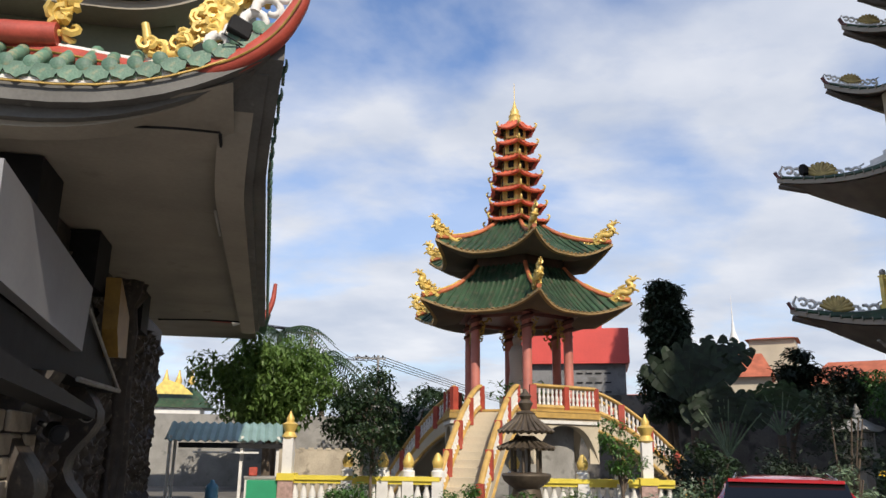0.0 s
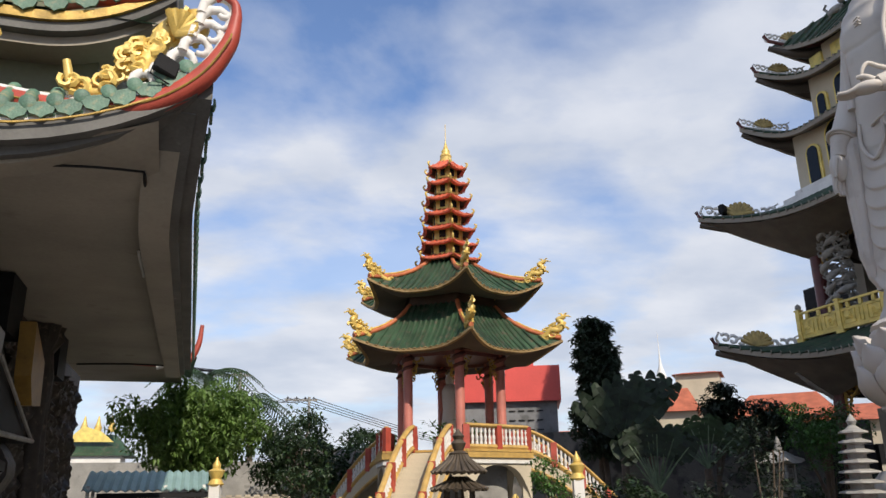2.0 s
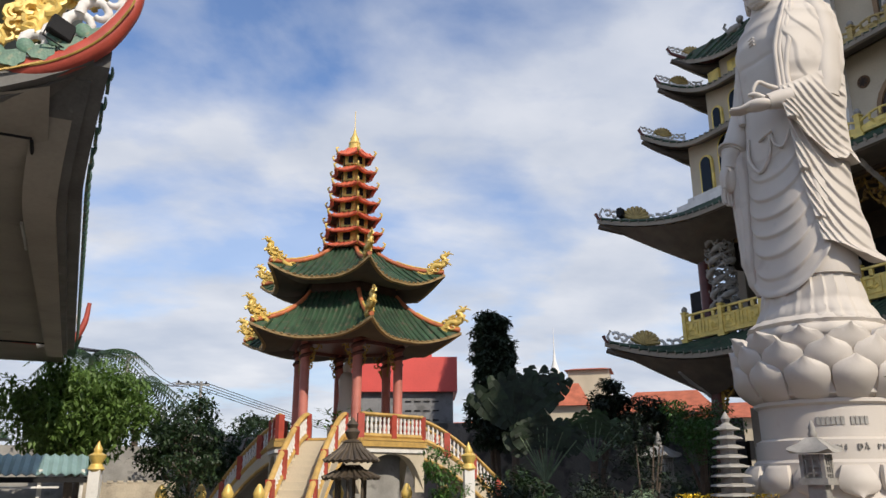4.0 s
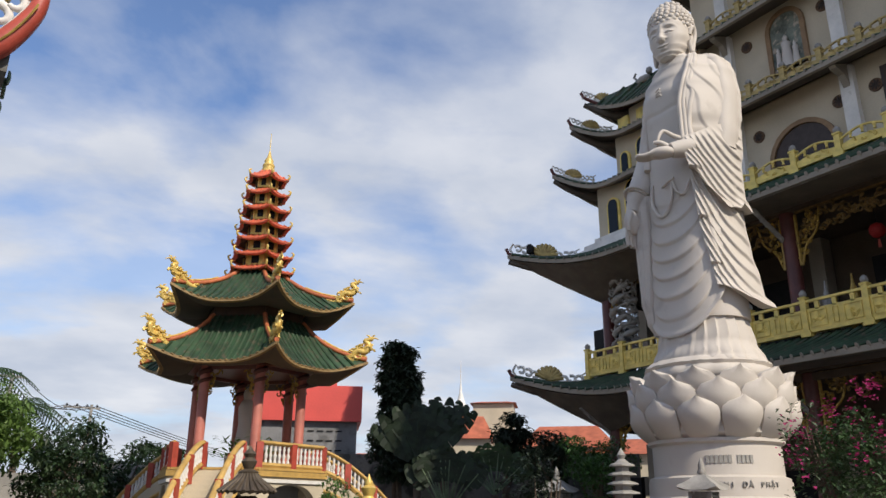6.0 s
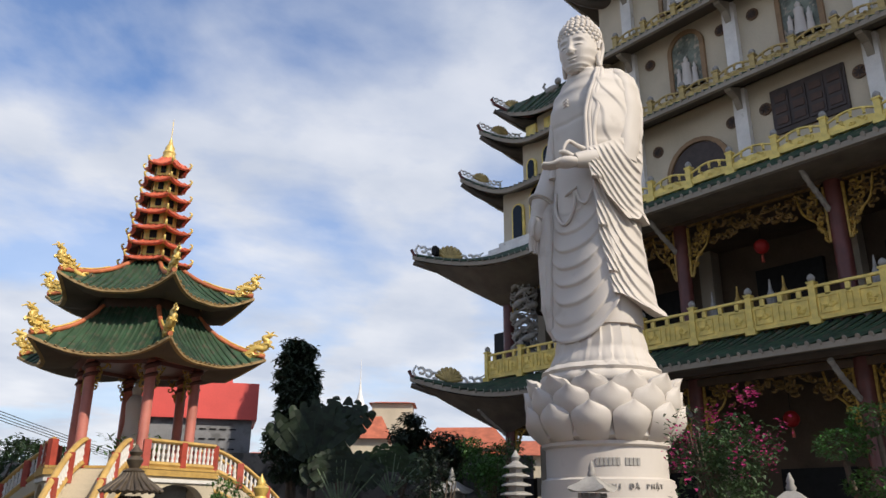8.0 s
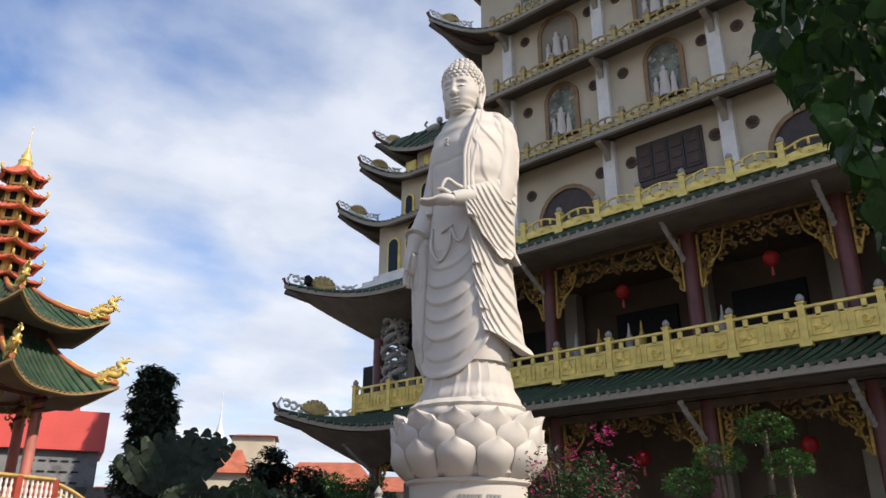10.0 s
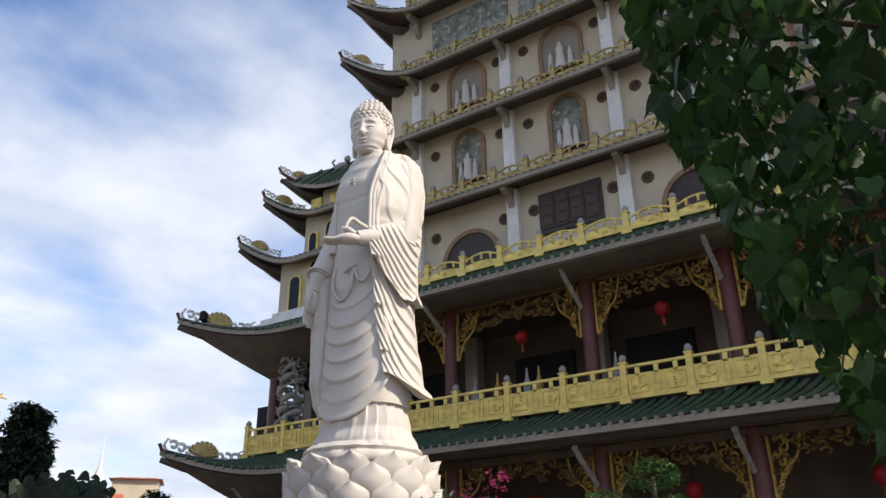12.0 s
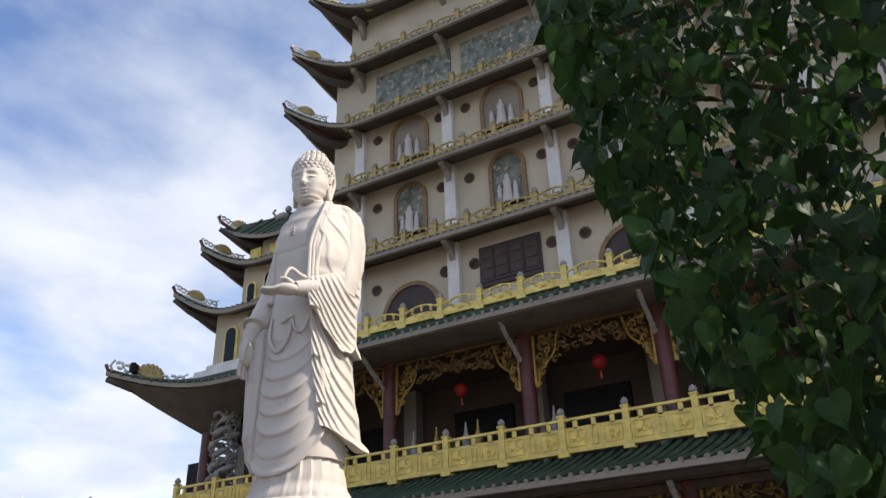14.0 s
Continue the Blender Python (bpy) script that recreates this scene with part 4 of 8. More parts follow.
sleeve_layer(lambda s: 5.9 + 2.6, lambda s: 5.66 - 0.42 * ease(s * 1.1) + 0.10 * s * s,
             lambda z: run(z, [(5.2, 0.52), (5.45, 0.44), (5.7, 0.33), (6.0, 0.27), (7.0, 0.13), (8.0, 0.06), (8.6, 0.02)]),
             lambda z: run(z, [(5.2, 1.40), (5.37, 1.30), (5.6, 1.16), (5.95, 1.13), (6.4, 1.04), (7.1, 0.98), (8.6, 1.0)]),
             lambda z: run(z, [(5.2, 0.98), (6.2, 0.86), (7.4, 0.88), (8.6, 0.92)]),
             lambda s, z: -(z - 1.75 * (1 - s) ** 2.3 + 0.12 * ease((s - 0.8) / 0.2)) * 2.55, 0.085, (7.02, 6.08))
sleeve_layer(lambda s: 8.74 + 0.36 * ease(s * 1.3), lambda s: 7.98 - 0.72 * ease(s / 0.62) + 0.16 * math.exp(-((s - 0.86) / 0.05) ** 2) + 0.05 * math.sin(s * 19) * (1 - s),
             lambda z: run(z, [(7.0, 0.10), (8.0, 0.05), (8.5, -0.02), (9.2, 0.06)]),
             lambda z: run(z, [(7.0, 1.13), (7.35, 1.12), (7.6, 1.05), (8.2, 1.05), (8.7, 1.12), (9.2, 1.14)]),
             lambda z: run(z, [(7.0, 0.98), (8.5, 1.02), (9.0, 0.94), (9.3, 0.86)]),
             lambda s, z: -(z - 1.55 * (1 - s) ** 1.7) * 4.3, 0.075, (8.0, 7.62))

# mantle from the pleats over the shoulder and the upper arm
sleeve_layer(lambda s: 10.99 - 0.03 * s, lambda s: 8.75 + 0.1 * s,
             lambda z: run(z, [(8.7, 0.10), (9.9, 0.13), (10.5, 0.20), (11.0, 0.34)]),
             lambda z: run(z, [(8.7, 1.00), (9.1, 1.12), (9.4, 1.18), (9.9, 1.21), (10.4, 1.17), (10.7, 1.10), (10.86, 0.99), (10.95, 0.82), (11.0, 0.56)]),
             lambda z: run(z, [(8.7, 0.70), (9.0, 0.82), (9.3, 0.89), (10.0, 0.84), (10.45, 0.72), (10.8, 0.48), (11.0, 0.22)]),
             lambda s, z: -(z * 0.75 + 1.5 * s + 0.15 * math.sin(5 * z)) * 1.5, 0.045, ())

# left hand, palm up before the waist, with a small curled stem
tube(bm, [at_side(0.12, 0.86, 8.52), at_side(-0.1, 0.98, 8.46), at_side(-0.26, 1.05, 8.42)], lambda t: 0.2 - 0.05 * t, 16)
ellipsoid(bm, tuple(at_side(-0.42, 1.08, 8.38)), (0.27, 0.17, 0.12), 18, 10, Matrix.Rotation(0.65, 3, "Z"))
for k in range(4):
    o = FACE * (0.11 - 0.075 * k)
    tube(bm, curve_points([at_side(-0.55, 1.07, 8.38) + o, at_side(-0.74, 1.05, 8.34) + o, at_side(-0.94 + 0.03 * abs(k - 1.5), 1.02, 8.37) + o], 5), lambda t: 0.055 - 0.018 * t, 8)
tube(bm, curve_points([at_side(-0.30, 1.12, 8.48), at_side(-0.44, 1.16, 8.57), at_side(-0.56, 1.15, 8.58)], 5), lambda t: 0.06 - 0.02 * t, 8)
tube(bm, curve_points([at_side(-0.50, 1.1, 8.50), at_side(-0.46, 1.1, 8.72), at_side(-0.36, 1.05, 8.86), at_side(-0.2, 0.98, 8.78), at_side(-0.04, 0.9, 8.72)], 6), lambda t: 0.03 + 0.02 * t, 8)
# sash loops below the waist
tube(bm, curve_points([(-0.46, -0.56, 8.1), (-0.40, -0.66, 7.6), (-0.14, -0.70, 7.28), (0.10, -0.69, 7.55), (0.14, -0.66, 7.95)], 8), 0.035, 8)
tube(bm, curve_points([(0.16, -0.66, 7.95), (0.26, -0.68, 7.7), (0.42, -0.66, 7.62), (0.56, -0.62, 7.9)], 8), 0.03, 8)
tube(bm, [(-0.12, -0.66, 7.92), (0.08, -0.69, 7.97), (0.22, -0.68, 8.0)], 0.03, 8)
# head: a full oval face with a modelled brow, eyes, nose and mouth
SKULL = [(10.99, 0.10, 0.10, 0, -0.34), (11.04, 0.20, 0.20, 0, -0.28), (11.13, 0.285, 0.315, 0, -0.20), (11.28, 0.365, 0.41, 0, -0.12), (11.5, 0.425, 0.46, 0, -0.08), (11.72, 0.425, 0.475, 0, -0.05), (11.95, 0.41, 0.455, 0, -0.03), (12.15, 0.33, 0.37, 0, 0.0), (12.26, 0.17, 0.2, 0, 0.03)]


def bump_at(d, z, d0, z0, sd, sz):
    return math.exp(-((abs(d) - d0) / sd) ** 2 - ((z - z0) / sz) ** 2)


def face_form(a, z):
    d = (a - FRONT + math.pi) % (2 * math.pi) - math.pi
    if abs(d) > 1.4:
        return 0.0
    brow_z = 11.735 - 0.35 * (abs(d) - 0.35) ** 2
    g = 0.035 * math.exp(-((z - brow_z) / 0.035) ** 2) * math.exp(-((abs(d) - 0.38) / 0.34) ** 2)      # brow ridge
    g -= 0.075 * bump_at(d, z, 0.36, 11.655, 0.22, 0.065)      # socket
    g += 0.065 * bump_at(d, z, 0.37, 11.585, 0.16, 0.048)      # lowered lid
    g -= 0.040 * math.exp(-((z - 11.545 + 0.12 * (abs(d) - 0.37) ** 2) / 0.014) ** 2) * math.exp(-((abs(d) - 0.38) / 0.19) ** 4)      # lash line
    g += 0.03 * bump_at(d, z, 0.52, 11.36, 0.3, 0.14)      # cheek
    width = run(z, [(11.36, 0.115), (11.42, 0.15), (11.5, 0.085), (11.75, 0.06)])
    height = run(z, [(11.33, 0.0), (11.385, 0.21), (11.43, 0.23), (11.6, 0.10), (11.74, 0.045), (11.85, 0.0)])
    g += height * math.exp(-(d / width) ** 2)      # nose
    g -= 0.03 * bump_at(d, z, 0.17, 11.385, 0.05, 0.03)
    g += 0.055 * math.exp(-((z - 11.268 - 0.25 * d * d) / 0.022) ** 2) * math.exp(-(d / 0.22) ** 4)      # upper lip
    g += 0.060 * math.exp(-((z - 11.205 - 0.1 * d * d) / 0.026) ** 2) * math.exp(-(d / 0.16) ** 4)      # lower lip
    g -= 0.045 * math.exp(-((z - 11.238 - 0.35 * d * d) / 0.010) ** 2) * math.exp(-(d / 0.27) ** 4)      # mouth line
    g -= 0.035 * bump_at(d, z, 0.0, 11.150, 0.2, 0.025)
    g += 0.04 * bump_at(d, z, 0.0, 11.09, 0.22, 0.045)      # chin
    return g


below_head = set(bm.verts)
cloth(bm, SKULL, 200, face_form, 200)
for s in (-1, 1):
    tube(bm, curve_points([(s * 0.42, -0.05, 11.55), (s * 0.46, 0.0, 11.72), (s * 0.47, 0.10, 11.74), (s * 0.46, 0.13, 11.58), (s * 0.44, 0.06, 11.38), (s * 0.43, 0.01, 11.24), (s * 0.42, -0.02, 11.14), (s * 0.41, -0.06, 11.22), (s * 0.41, -0.07, 11.4)], 6), lambda t: 0.05, 8)
    ellipsoid(bm, (s * 0.42, 0.03, 11.5), (0.03, 0.08, 0.18), 10, 8)
# rows of hair curls over the skull and the crown knob
ellipsoid(bm, (0, 0.03, 12.0), (0.41, 0.46, 0.40), 24, 12)
ellipsoid(bm, (0, 0.05, 12.27), (0.27, 0.28, 0.22), 18, 8)
for ring_i in range(10):
    b = math.pi * (0.10 + 0.060 * ring_i)
    n = max(1, int(25 * math.sin(b)))
    for i in range(n):
        a = 2 * math.pi * (i + 0.5 * (ring_i % 2)) / n
        x, y, z = math.sin(b) * math.cos(a), math.sin(b) * math.sin(a), math.cos(b)
        p = Vector((x * 0.445, 0.025 + y * 0.49, 11.90 + z * 0.47))
        if y < 0.05 and p.z < 11.87 - 0.5 * (abs(x) - 0.1) ** 2 - 0.9 * max(0.0, abs(x) - 0.72):
            continue
        ellipsoid(bm, tuple(p), (0.066, 0.066, 0.064), 8, 6)
for ring_i in range(5):
    b = math.pi * (0.02 + 0.115 * ring_i)
    n = max(1, int(15 * math.sin(b)))
    for i in range(n):
        a = 2 * math.pi * (i + 0.5 * (ring_i % 2)) / n
        ellipsoid(bm, (math.sin(b) * math.cos(a) * 0.28, math.sin(b) * math.sin(a) * 0.29 + 0.05, 12.27 + math.cos(b) * 0.22), (0.062, 0.062, 0.06), 8, 6)
# the head is bowed and turned a little to its left
bmesh.ops.rotate(bm, cent=(0, -0.02, 11.1), matrix=Matrix.Rotation(radians(15), 3, "Z") @ Matrix.Rotation(radians(5), 3, "X"), verts=[v for v in bm.verts if v not in below_head])
bmesh.ops.translate(bm, vec=(0, 0, -0.08), verts=[v for v in bm.verts if v not in below_head])
solo("statue", bm, MARBLE, "tall white stone statue in a draped robe on a lotus pedestal", "statue", smooth=55, m=STATUE)

# pedestal: drum, plinth and two rows of petals
ped = thing("lotus_pedestal", STATUE, "white carved stone lotus pedestal with an inscribed round drum", "pedestal")
bm = empty_bm()
lathe(bm, [(1.0, 2.86), (1.25, 3.0), (1.3, 3.4), (1.15, 3.9), (1.12, 4.2), (1.02, 4.3), (0.5, 4.32)], (0, 0, 0), 48)
part("lotus_core", bm, MARBLE, ped, smooth=40)
bm = empty_bm()
lathe(bm, [(1.05, 3.9), (1.17, 3.98), (1.2, 4.12), (1.12, 4.2), (1.16, 4.26), (1.05, 4.36), (0.9, 4.38)], (0, 0, 0), 64, wave=lambda a, z: 0.02 * math.sin(a * 17) + 0.012 * math.sin(a * 41 + z * 20))
part("wave_collar", bm, MARBLE, ped, "ring of carved waves", smooth=60)
bm = empty_bm()
lathe(bm, [(1.22, 2.2), (1.22, 2.26), (1.13, 2.3), (1.13, 2.82), (1.2, 2.86), (1.2, 2.92)], (0, 0, 0), 64)
part("drum", bm, MARBLE, ped, smooth=30)
bm = empty_bm()
lathe(bm, [(1.9, 0.0), (1.9, 1.12), (1.75, 1.2), (1.5, 1.25), (1.42, 1.4), (1.3, 1.85), (1.3, 1.9), (1.24, 1.95), (1.24, 2.2)], (0, 0, 0), 64)
part("plinth", bm, MARBLE, ped, smooth=30)


def petal_mesh(w, h, bulge, lean):
    """A thick bulging petal with a pointed tip; local y points outwards."""
    bm = empty_bm()
    rows = []
    for j in range(9):
        v = j / 8
        half = w / 2 * (0.62 + 0.75 * v - 0.1 * v * v) * max(0.02, (1 - v ** 4.5)) ** 0.6
        row = []
        for i in range(9):
            s = i / 4 - 1
            out = lean * v + bulge * math.sin(math.pi * min(1, v * 0.85 + 0.1)) * (1 - 0.62 * s * s) + 0.16 * max(0, v - 0.8) * 3 * (1 - s * s)
            row.append((s * half, out, h * v * (1 - 0.05 * abs(s))))
        rows.append(row)
    inner = [[(x * 0.94, y - 0.10, z) for x, y, z in row] for row in rows]
    rings(bm, [r + list(reversed(q)) for r, q in zip(rows, inner)])
    return mesh_of(bm, "petal", MARBLE, 55)


for count, r, z, w, h, bulge, lean, off in ((12, 1.10, 2.90, 0.74, 0.70, 0.27, 0.30, 0.0), (12, 1.10, 3.14, 0.76, 0.78, 0.24, 0.30, 0.5), (12, 1.10, 3.46, 0.72, 0.66, 0.18, 0.30, 0.0)):
    me = petal_mesh(w, h, bulge, lean)
    for i in range(count):
        a = 360 / count * (i + off)
        part("petal", me, None, ped).matrix_basis = pose(r * math.sin(radians(a)) * -1, r * math.cos(radians(a)), z, 0, 0, a)
me = petal_mesh(0.62, 0.5, 0.16, 0.12)
for i in range(14):
    a = 360 / 14 * i
    m = pose(1.34 * -math.sin(radians(a)), 1.34 * math.cos(radians(a)), 1.86, 0, 0, a) @ pose(0, 0, 0, 0, 180, 0)
    part("lower_petal", me, None, ped).matrix_basis = m
# inscription: a line of raised letters that can be read, and plain bars for the rest
face = 38.0
for k, (text, z, size) in enumerate((("Ô A MI ĐÀ PHẬT", 2.1, 0.12),)):
    for i, ch in enumerate(text):
        if ch == " ":
            continue
        cu = bpy.data.curves.new("letter", "FONT")
        cu.body, cu.size, cu.extrude, cu.align_x = ch, size, 0.012, "CENTER"
        tmp = bpy.data.objects.new("letter", cu)
        me = bpy.data.meshes.new_from_object(tmp)
        bpy.data.objects.remove(tmp)
        me.materials.append(GREY_STONE)
        a = radians(face + 18 + (i - (len(text) - 1) / 2) * 4.7)
        ob = part("letter", me, None, ped)
        ob.matrix_basis = pose(1.255 * math.sin(a), -1.255 * math.cos(a), z, 90, 0, math.degrees(a))
bm = empty_bm()
box(bm, (0, 0, 0), (0.055, 0.02, 0.13))
bar_me = mesh_of(bm, "inscription_bar", GREY_STONE)
for i in range(11):
    if i == 6:
        continue
    a = radians(face + 12 + (i - 5) * 3.7)
    part("inscription_bar", bar_me, None, ped).matrix_basis = pose(1.135 * math.sin(a), -1.135 * math.cos(a), 2.56, 0, 0, math.degrees(a))

# ---- near building: deep soffit, upturned tiled eave, carved pillar, sign boxes ----
OLIVE = material("olive_wall_paint", (0.16, 0.16, 0.10), 0.8, 0, 0.2, 1.0, 20, 0.1)
GREYBAND = material("dark_grey_eave_band", (0.14, 0.135, 0.125), 0.8, 0, 0.3, 2, 30, 0.2, second=(0.3, 0.29, 0.27), second_at=0.68)
BRONZE_CARVING = material("dark_carved_wood", (0.045, 0.034, 0.026), 0.6, 0, 0.45, 5, 30, 0.5, second=(0.11, 0.085, 0.06), second_at=0.6)
PANEL_GREY = material("grey_sign_back", (0.30, 0.30, 0.31), 0.55, 0, 0.1, 1.5, 20, 0.05)
AMBER = material("amber_panel", (0.30, 0.17, 0.03), 0.5, 0, 0.3, 3, 20, 0.1)
CUT_STONE = material("buff_cut_stone", (0.36, 0.31, 0.24), 0.9, 0, 0.3, 4, 40, 0.5, randomise=0.2)

NEAR_SOFFIT = material("grey_beige_soffit_paint", (0.37, 0.33, 0.27), 0.8, 0, 0.18, 0.9, 20, 0.12, second=(0.27, 0.24, 0.19), second_at=0.64)
near = thing("near_hall", pose(0, 0, 0), "side hall with deep grey soffit and weathered green eave tiles", "temple")


def eave_lift(s):
    """How far the near eave rises at s metres from its corner."""
    k = max(0.0, 1 - s / 2.0)
    return 0.62 * k ** 2.3


EZ, EY, EX = 4.42, 5.55, 0.1
# soffit sheet, rising a little to the corner
bm = empty_bm()
rows = []
for j in range(13):
    y = EY + 0.05 + (17.3 - EY) * (j / 12) ** 1.6
    rows.append([(x, y, EZ + 0.02 + (eave_lift(max(0, EX - x) + max(0, y - EY) * 0.9) * 0.8)) for x in [EX - 0.3 - 0.25 * i for i in range(10)] + [-3.2, -5.0, -9.0]])
rings(bm, rows, cap=False, closed=False)
part("soffit", bm, NEAR_SOFFIT, near, "plain grey-beige soffit", smooth=50)
# stepped bands under both eaves, with the corner lift
for off, drop, mat, name in ((0.0, 0.0, GREYBAND, "eave_band"), (0.13, -0.10, GREYBAND, "eave_band"), (0.22, -0.15, NEAR_SOFFIT, "eave_band")):
    for front in (True, False):
        pts = []
        for k in range(25):
            s = (k / 24) ** 1.5 * (9.0 if front else 12.0)
            z = EZ + 0.03 + eave_lift(s) + drop
            flare = 0.25 * max(0, 1 - s / 2.0) ** 2
            pts.append(Vector((EX - off - s, EY + off - flare * 0.3, z)) if front else Vector((EX - off + flare * 0.5, EY + off + s, z)))
        bm = empty_bm()
        rings(bm, [[p + Vector((0, 0, dz)) + (Vector((0, dy, 0)) if front else Vector((-dy, 0, 0))) for dy, dz in ((0, -0.07), (0, 0.09), (0.3, 0.09), (0.3, -0.07))] for p in pts])
        part(name, bm, mat, near, smooth=30)
# thin gilt line on the outer band
bm = empty_bm()
tube(bm, [(EX - (k / 24) ** 1.5 * 9.0 + 0.03, EY - 0.04 - 0.075 * max(0, 1 - (k / 24) ** 1.5 * 4.5) ** 2, EZ + 0.105 + eave_lift((k / 24) ** 1.5 * 9.0)) for k in range(25)], 0.012, 5)
part("gilt_line", bm, GILT, near)
# cover tiles with round ends, and leaf-shaped pan ends
bm = empty_bm()
lathe(bm, [(0.062, 0), (0.066, 0.012), (0.05, 0.022), (0.012, 0.03)], (0, 0, 0), 14)
disc_me = mesh_of(bm, "tile_end", OLD_TILE, 50)
bm = empty_bm()
tube(bm, [(0, 0, 0), (0, 0, -0.16), (0, 0, -0.32)], lambda t: 0.056 + 0.006 * t, 10)
barrel_me = mesh_of(bm, "cover_tile", OLD_TILE, 50)
bm = empty_bm()
plate(bm, [(-0.1, 0.05), (-0.11, 0.0), (-0.085, -0.06), (-0.04, -0.075), (0, -0.105), (0.04, -0.075), (0.085, -0.06), (0.11, 0.0), (0.1, 0.05)], 0.03, Matrix.Identity(4))
drip_me = mesh_of(bm, "drip_tile", OLD_TILE)
bm = empty_bm()
box(bm, (0, 0, 0), (0.2, 0.3, 0.02))
pan_me = mesh_of(bm, "pan_tile", OLD_TILE)
slope = 38.0
trnd = random.Random(11)
for i in range(24):
    s = 0.12 + i * 0.2
    x, z = EX - s + 0.02, EZ + 0.265 + eave_lift(s)
    y = EY - 0.03 - 0.075 * max(0, 1 - s / 2.0) ** 2
    tilt = math.degrees(math.atan2(eave_lift(max(0, s - 0.1)) - eave_lift(s + 0.1), 0.2))
    base = pose(x, y, z, 0, -tilt * 0.8, 0)
    part("tile_end", disc_me, None, near).matrix_basis = base @ pose(0, 0, 0.02, 90 + trnd.uniform(-6, 6), 0, trnd.uniform(-5, 5))
    part("drip_tile", drip_me, None, near).matrix_basis = base @ pose(0.1, -0.005, -0.035, trnd.uniform(-8, 4), trnd.uniform(-4, 4), 0)
    # tiles run up the slope until the hip ridge cuts them
    rowsn = max(0, min(3, int((s - 0.95) / 0.45) + 1)) if s > 0.95 else 0
    for k in range(rowsn):
        m = base @ pose(0, 0.02 + 0.235 * k, 0.02 + 0.19 * k, 90 + slope, 0, 0)
        part("cover_tile", barrel_me, None, near).matrix_basis = m
        part("pan_tile", pan_me, None, near).matrix_basis = base @ pose(0.1, 0.12 + 0.235 * k, 0.0 + 0.19 * k, slope + 2, 0, 0)
# white mortar under the tiles
bm = empty_bm()
rings(bm, [[Vector((EX - s, EY - 0.02 + dy, EZ + 0.13 + eave_lift(s) + dz)) for dy, dz in ((0, 0), (0, 0.07), (0.25, 0.1), (0.25, 0))] for s in [0.2 * k for k in range(45)]])
part("mortar_bed", bm, WHITE, near)
# side eave tiles seen edge on
for i in range(40):
    s = 0.25 + i * 0.29
    part("tile_end", disc_me, None, near).matrix_basis = pose(EX + 0.04 + 0.12 * max(0, 1 - s / 2) ** 2, EY + s, EZ + 0.2 + eave_lift(s), 90, 0, 90)
    part("drip_tile", drip_me, None, near).matrix_basis = pose(EX + 0.03 + 0.12 * max(0, 1 - s / 2) ** 2, EY + s + 0.14, EZ + 0.17 + eave_lift(s), 0, 0, 90)
bm = empty_bm()
rings(bm, [[(EX - 0.02, EY + 0.3, EZ + 0.4), (EX - 0.02, 17.3, EZ + 0.36)], [(EX - 1.2, EY + 1.0, EZ + 1.2), (EX - 1.2, 17.3, EZ + 1.2)]], cap=False, closed=False)
part("roof_slope", bm, OLD_TILE, near)
# hip ridge: red band with white top, ending in an upturned red horn
ridge = curve_points([(-2.7, EY + 0.55, 5.06), (-1.75, EY + 0.38, 4.98), (-0.95, EY + 0.16, 4.82), (-0.35, EY + 0.02, 4.86), (0.08, EY - 0.06, 5.12), (0.32, EY - 0.12, 5.48), (0.38, EY - 0.15, 5.78)], 8)
bm = empty_bm()
tube(bm, ridge, lambda t: 0.10 if t < 0.7 else 0.10 - 0.05 * (t - 0.7) / 0.3, 10)
part("red_ridge", bm, RED, near, "red painted ridge with an upturned end", smooth=60)
bm = empty_bm()
tube(bm, curve_points([(0.38, EY - 0.15, 5.76), (0.36, EY - 0.15, 5.9), (0.26, EY - 0.14, 5.97), (0.2, EY - 0.13, 5.92)], 5), lambda t: 0.05 * (1 - 0.6 * t), 8)
part("ridge_horn", bm, RED, near, smooth=60)
bm = empty_bm()
tube(bm, [p + Vector((-0.01, 0.03, 0.105)) for p in ridge[:-8]], 0.045, 8)
part("white_coping", bm, WHITE, near, smooth=60)
bm = empty_bm()
tube(bm, [p + Vector((0, -0.10, -0.01)) for p in ridge[:-6]], 0.01, 5)
part("gilt_line", bm, GILT, near)
# white wave scrolls and the gold dragon riding on the ridge
bm = empty_bm()
for k, i in enumerate(range(26, len(ridge) - 4, 3)):
    p = ridge[i] + Vector((-0.06, 0.03, 0.14))
    r = 0.11 + 0.012 * k
    tube(bm, [p + Vector((-0.05 + r * (1 - q / 12) * math.cos(3.4 - q * 0.62), 0, 0.06 + r * (1 - q / 12) * math.sin(3.4 - q * 0.62))) for q in range(10)], lambda t: 0.05 * (1 - 0.5 * t), 7)
part("wave_scroll", bm, WHITE, near, "white moulded wave crests", smooth=60)
bm = empty_bm()
body = curve_points([(-1.0, EY + 0.15, 5.28), (-0.92, EY + 0.15, 5.04), (-0.72, EY + 0.13, 5.0), (-0.58, EY + 0.12, 5.2), (-0.45, EY + 0.12, 5.42), (-0.42, EY + 0.1, 5.22), (-0.3, EY + 0.1, 5.45), (-0.18, EY + 0.1, 5.7), (0.02, EY + 0.05, 5.66), (0.06, EY + 0.05, 5.86)], 7)
tube(bm, body, lambda t: 0.035 + 0.09 * t if t < 0.8 else 0.107, 10)
srnd = random.Random(2)
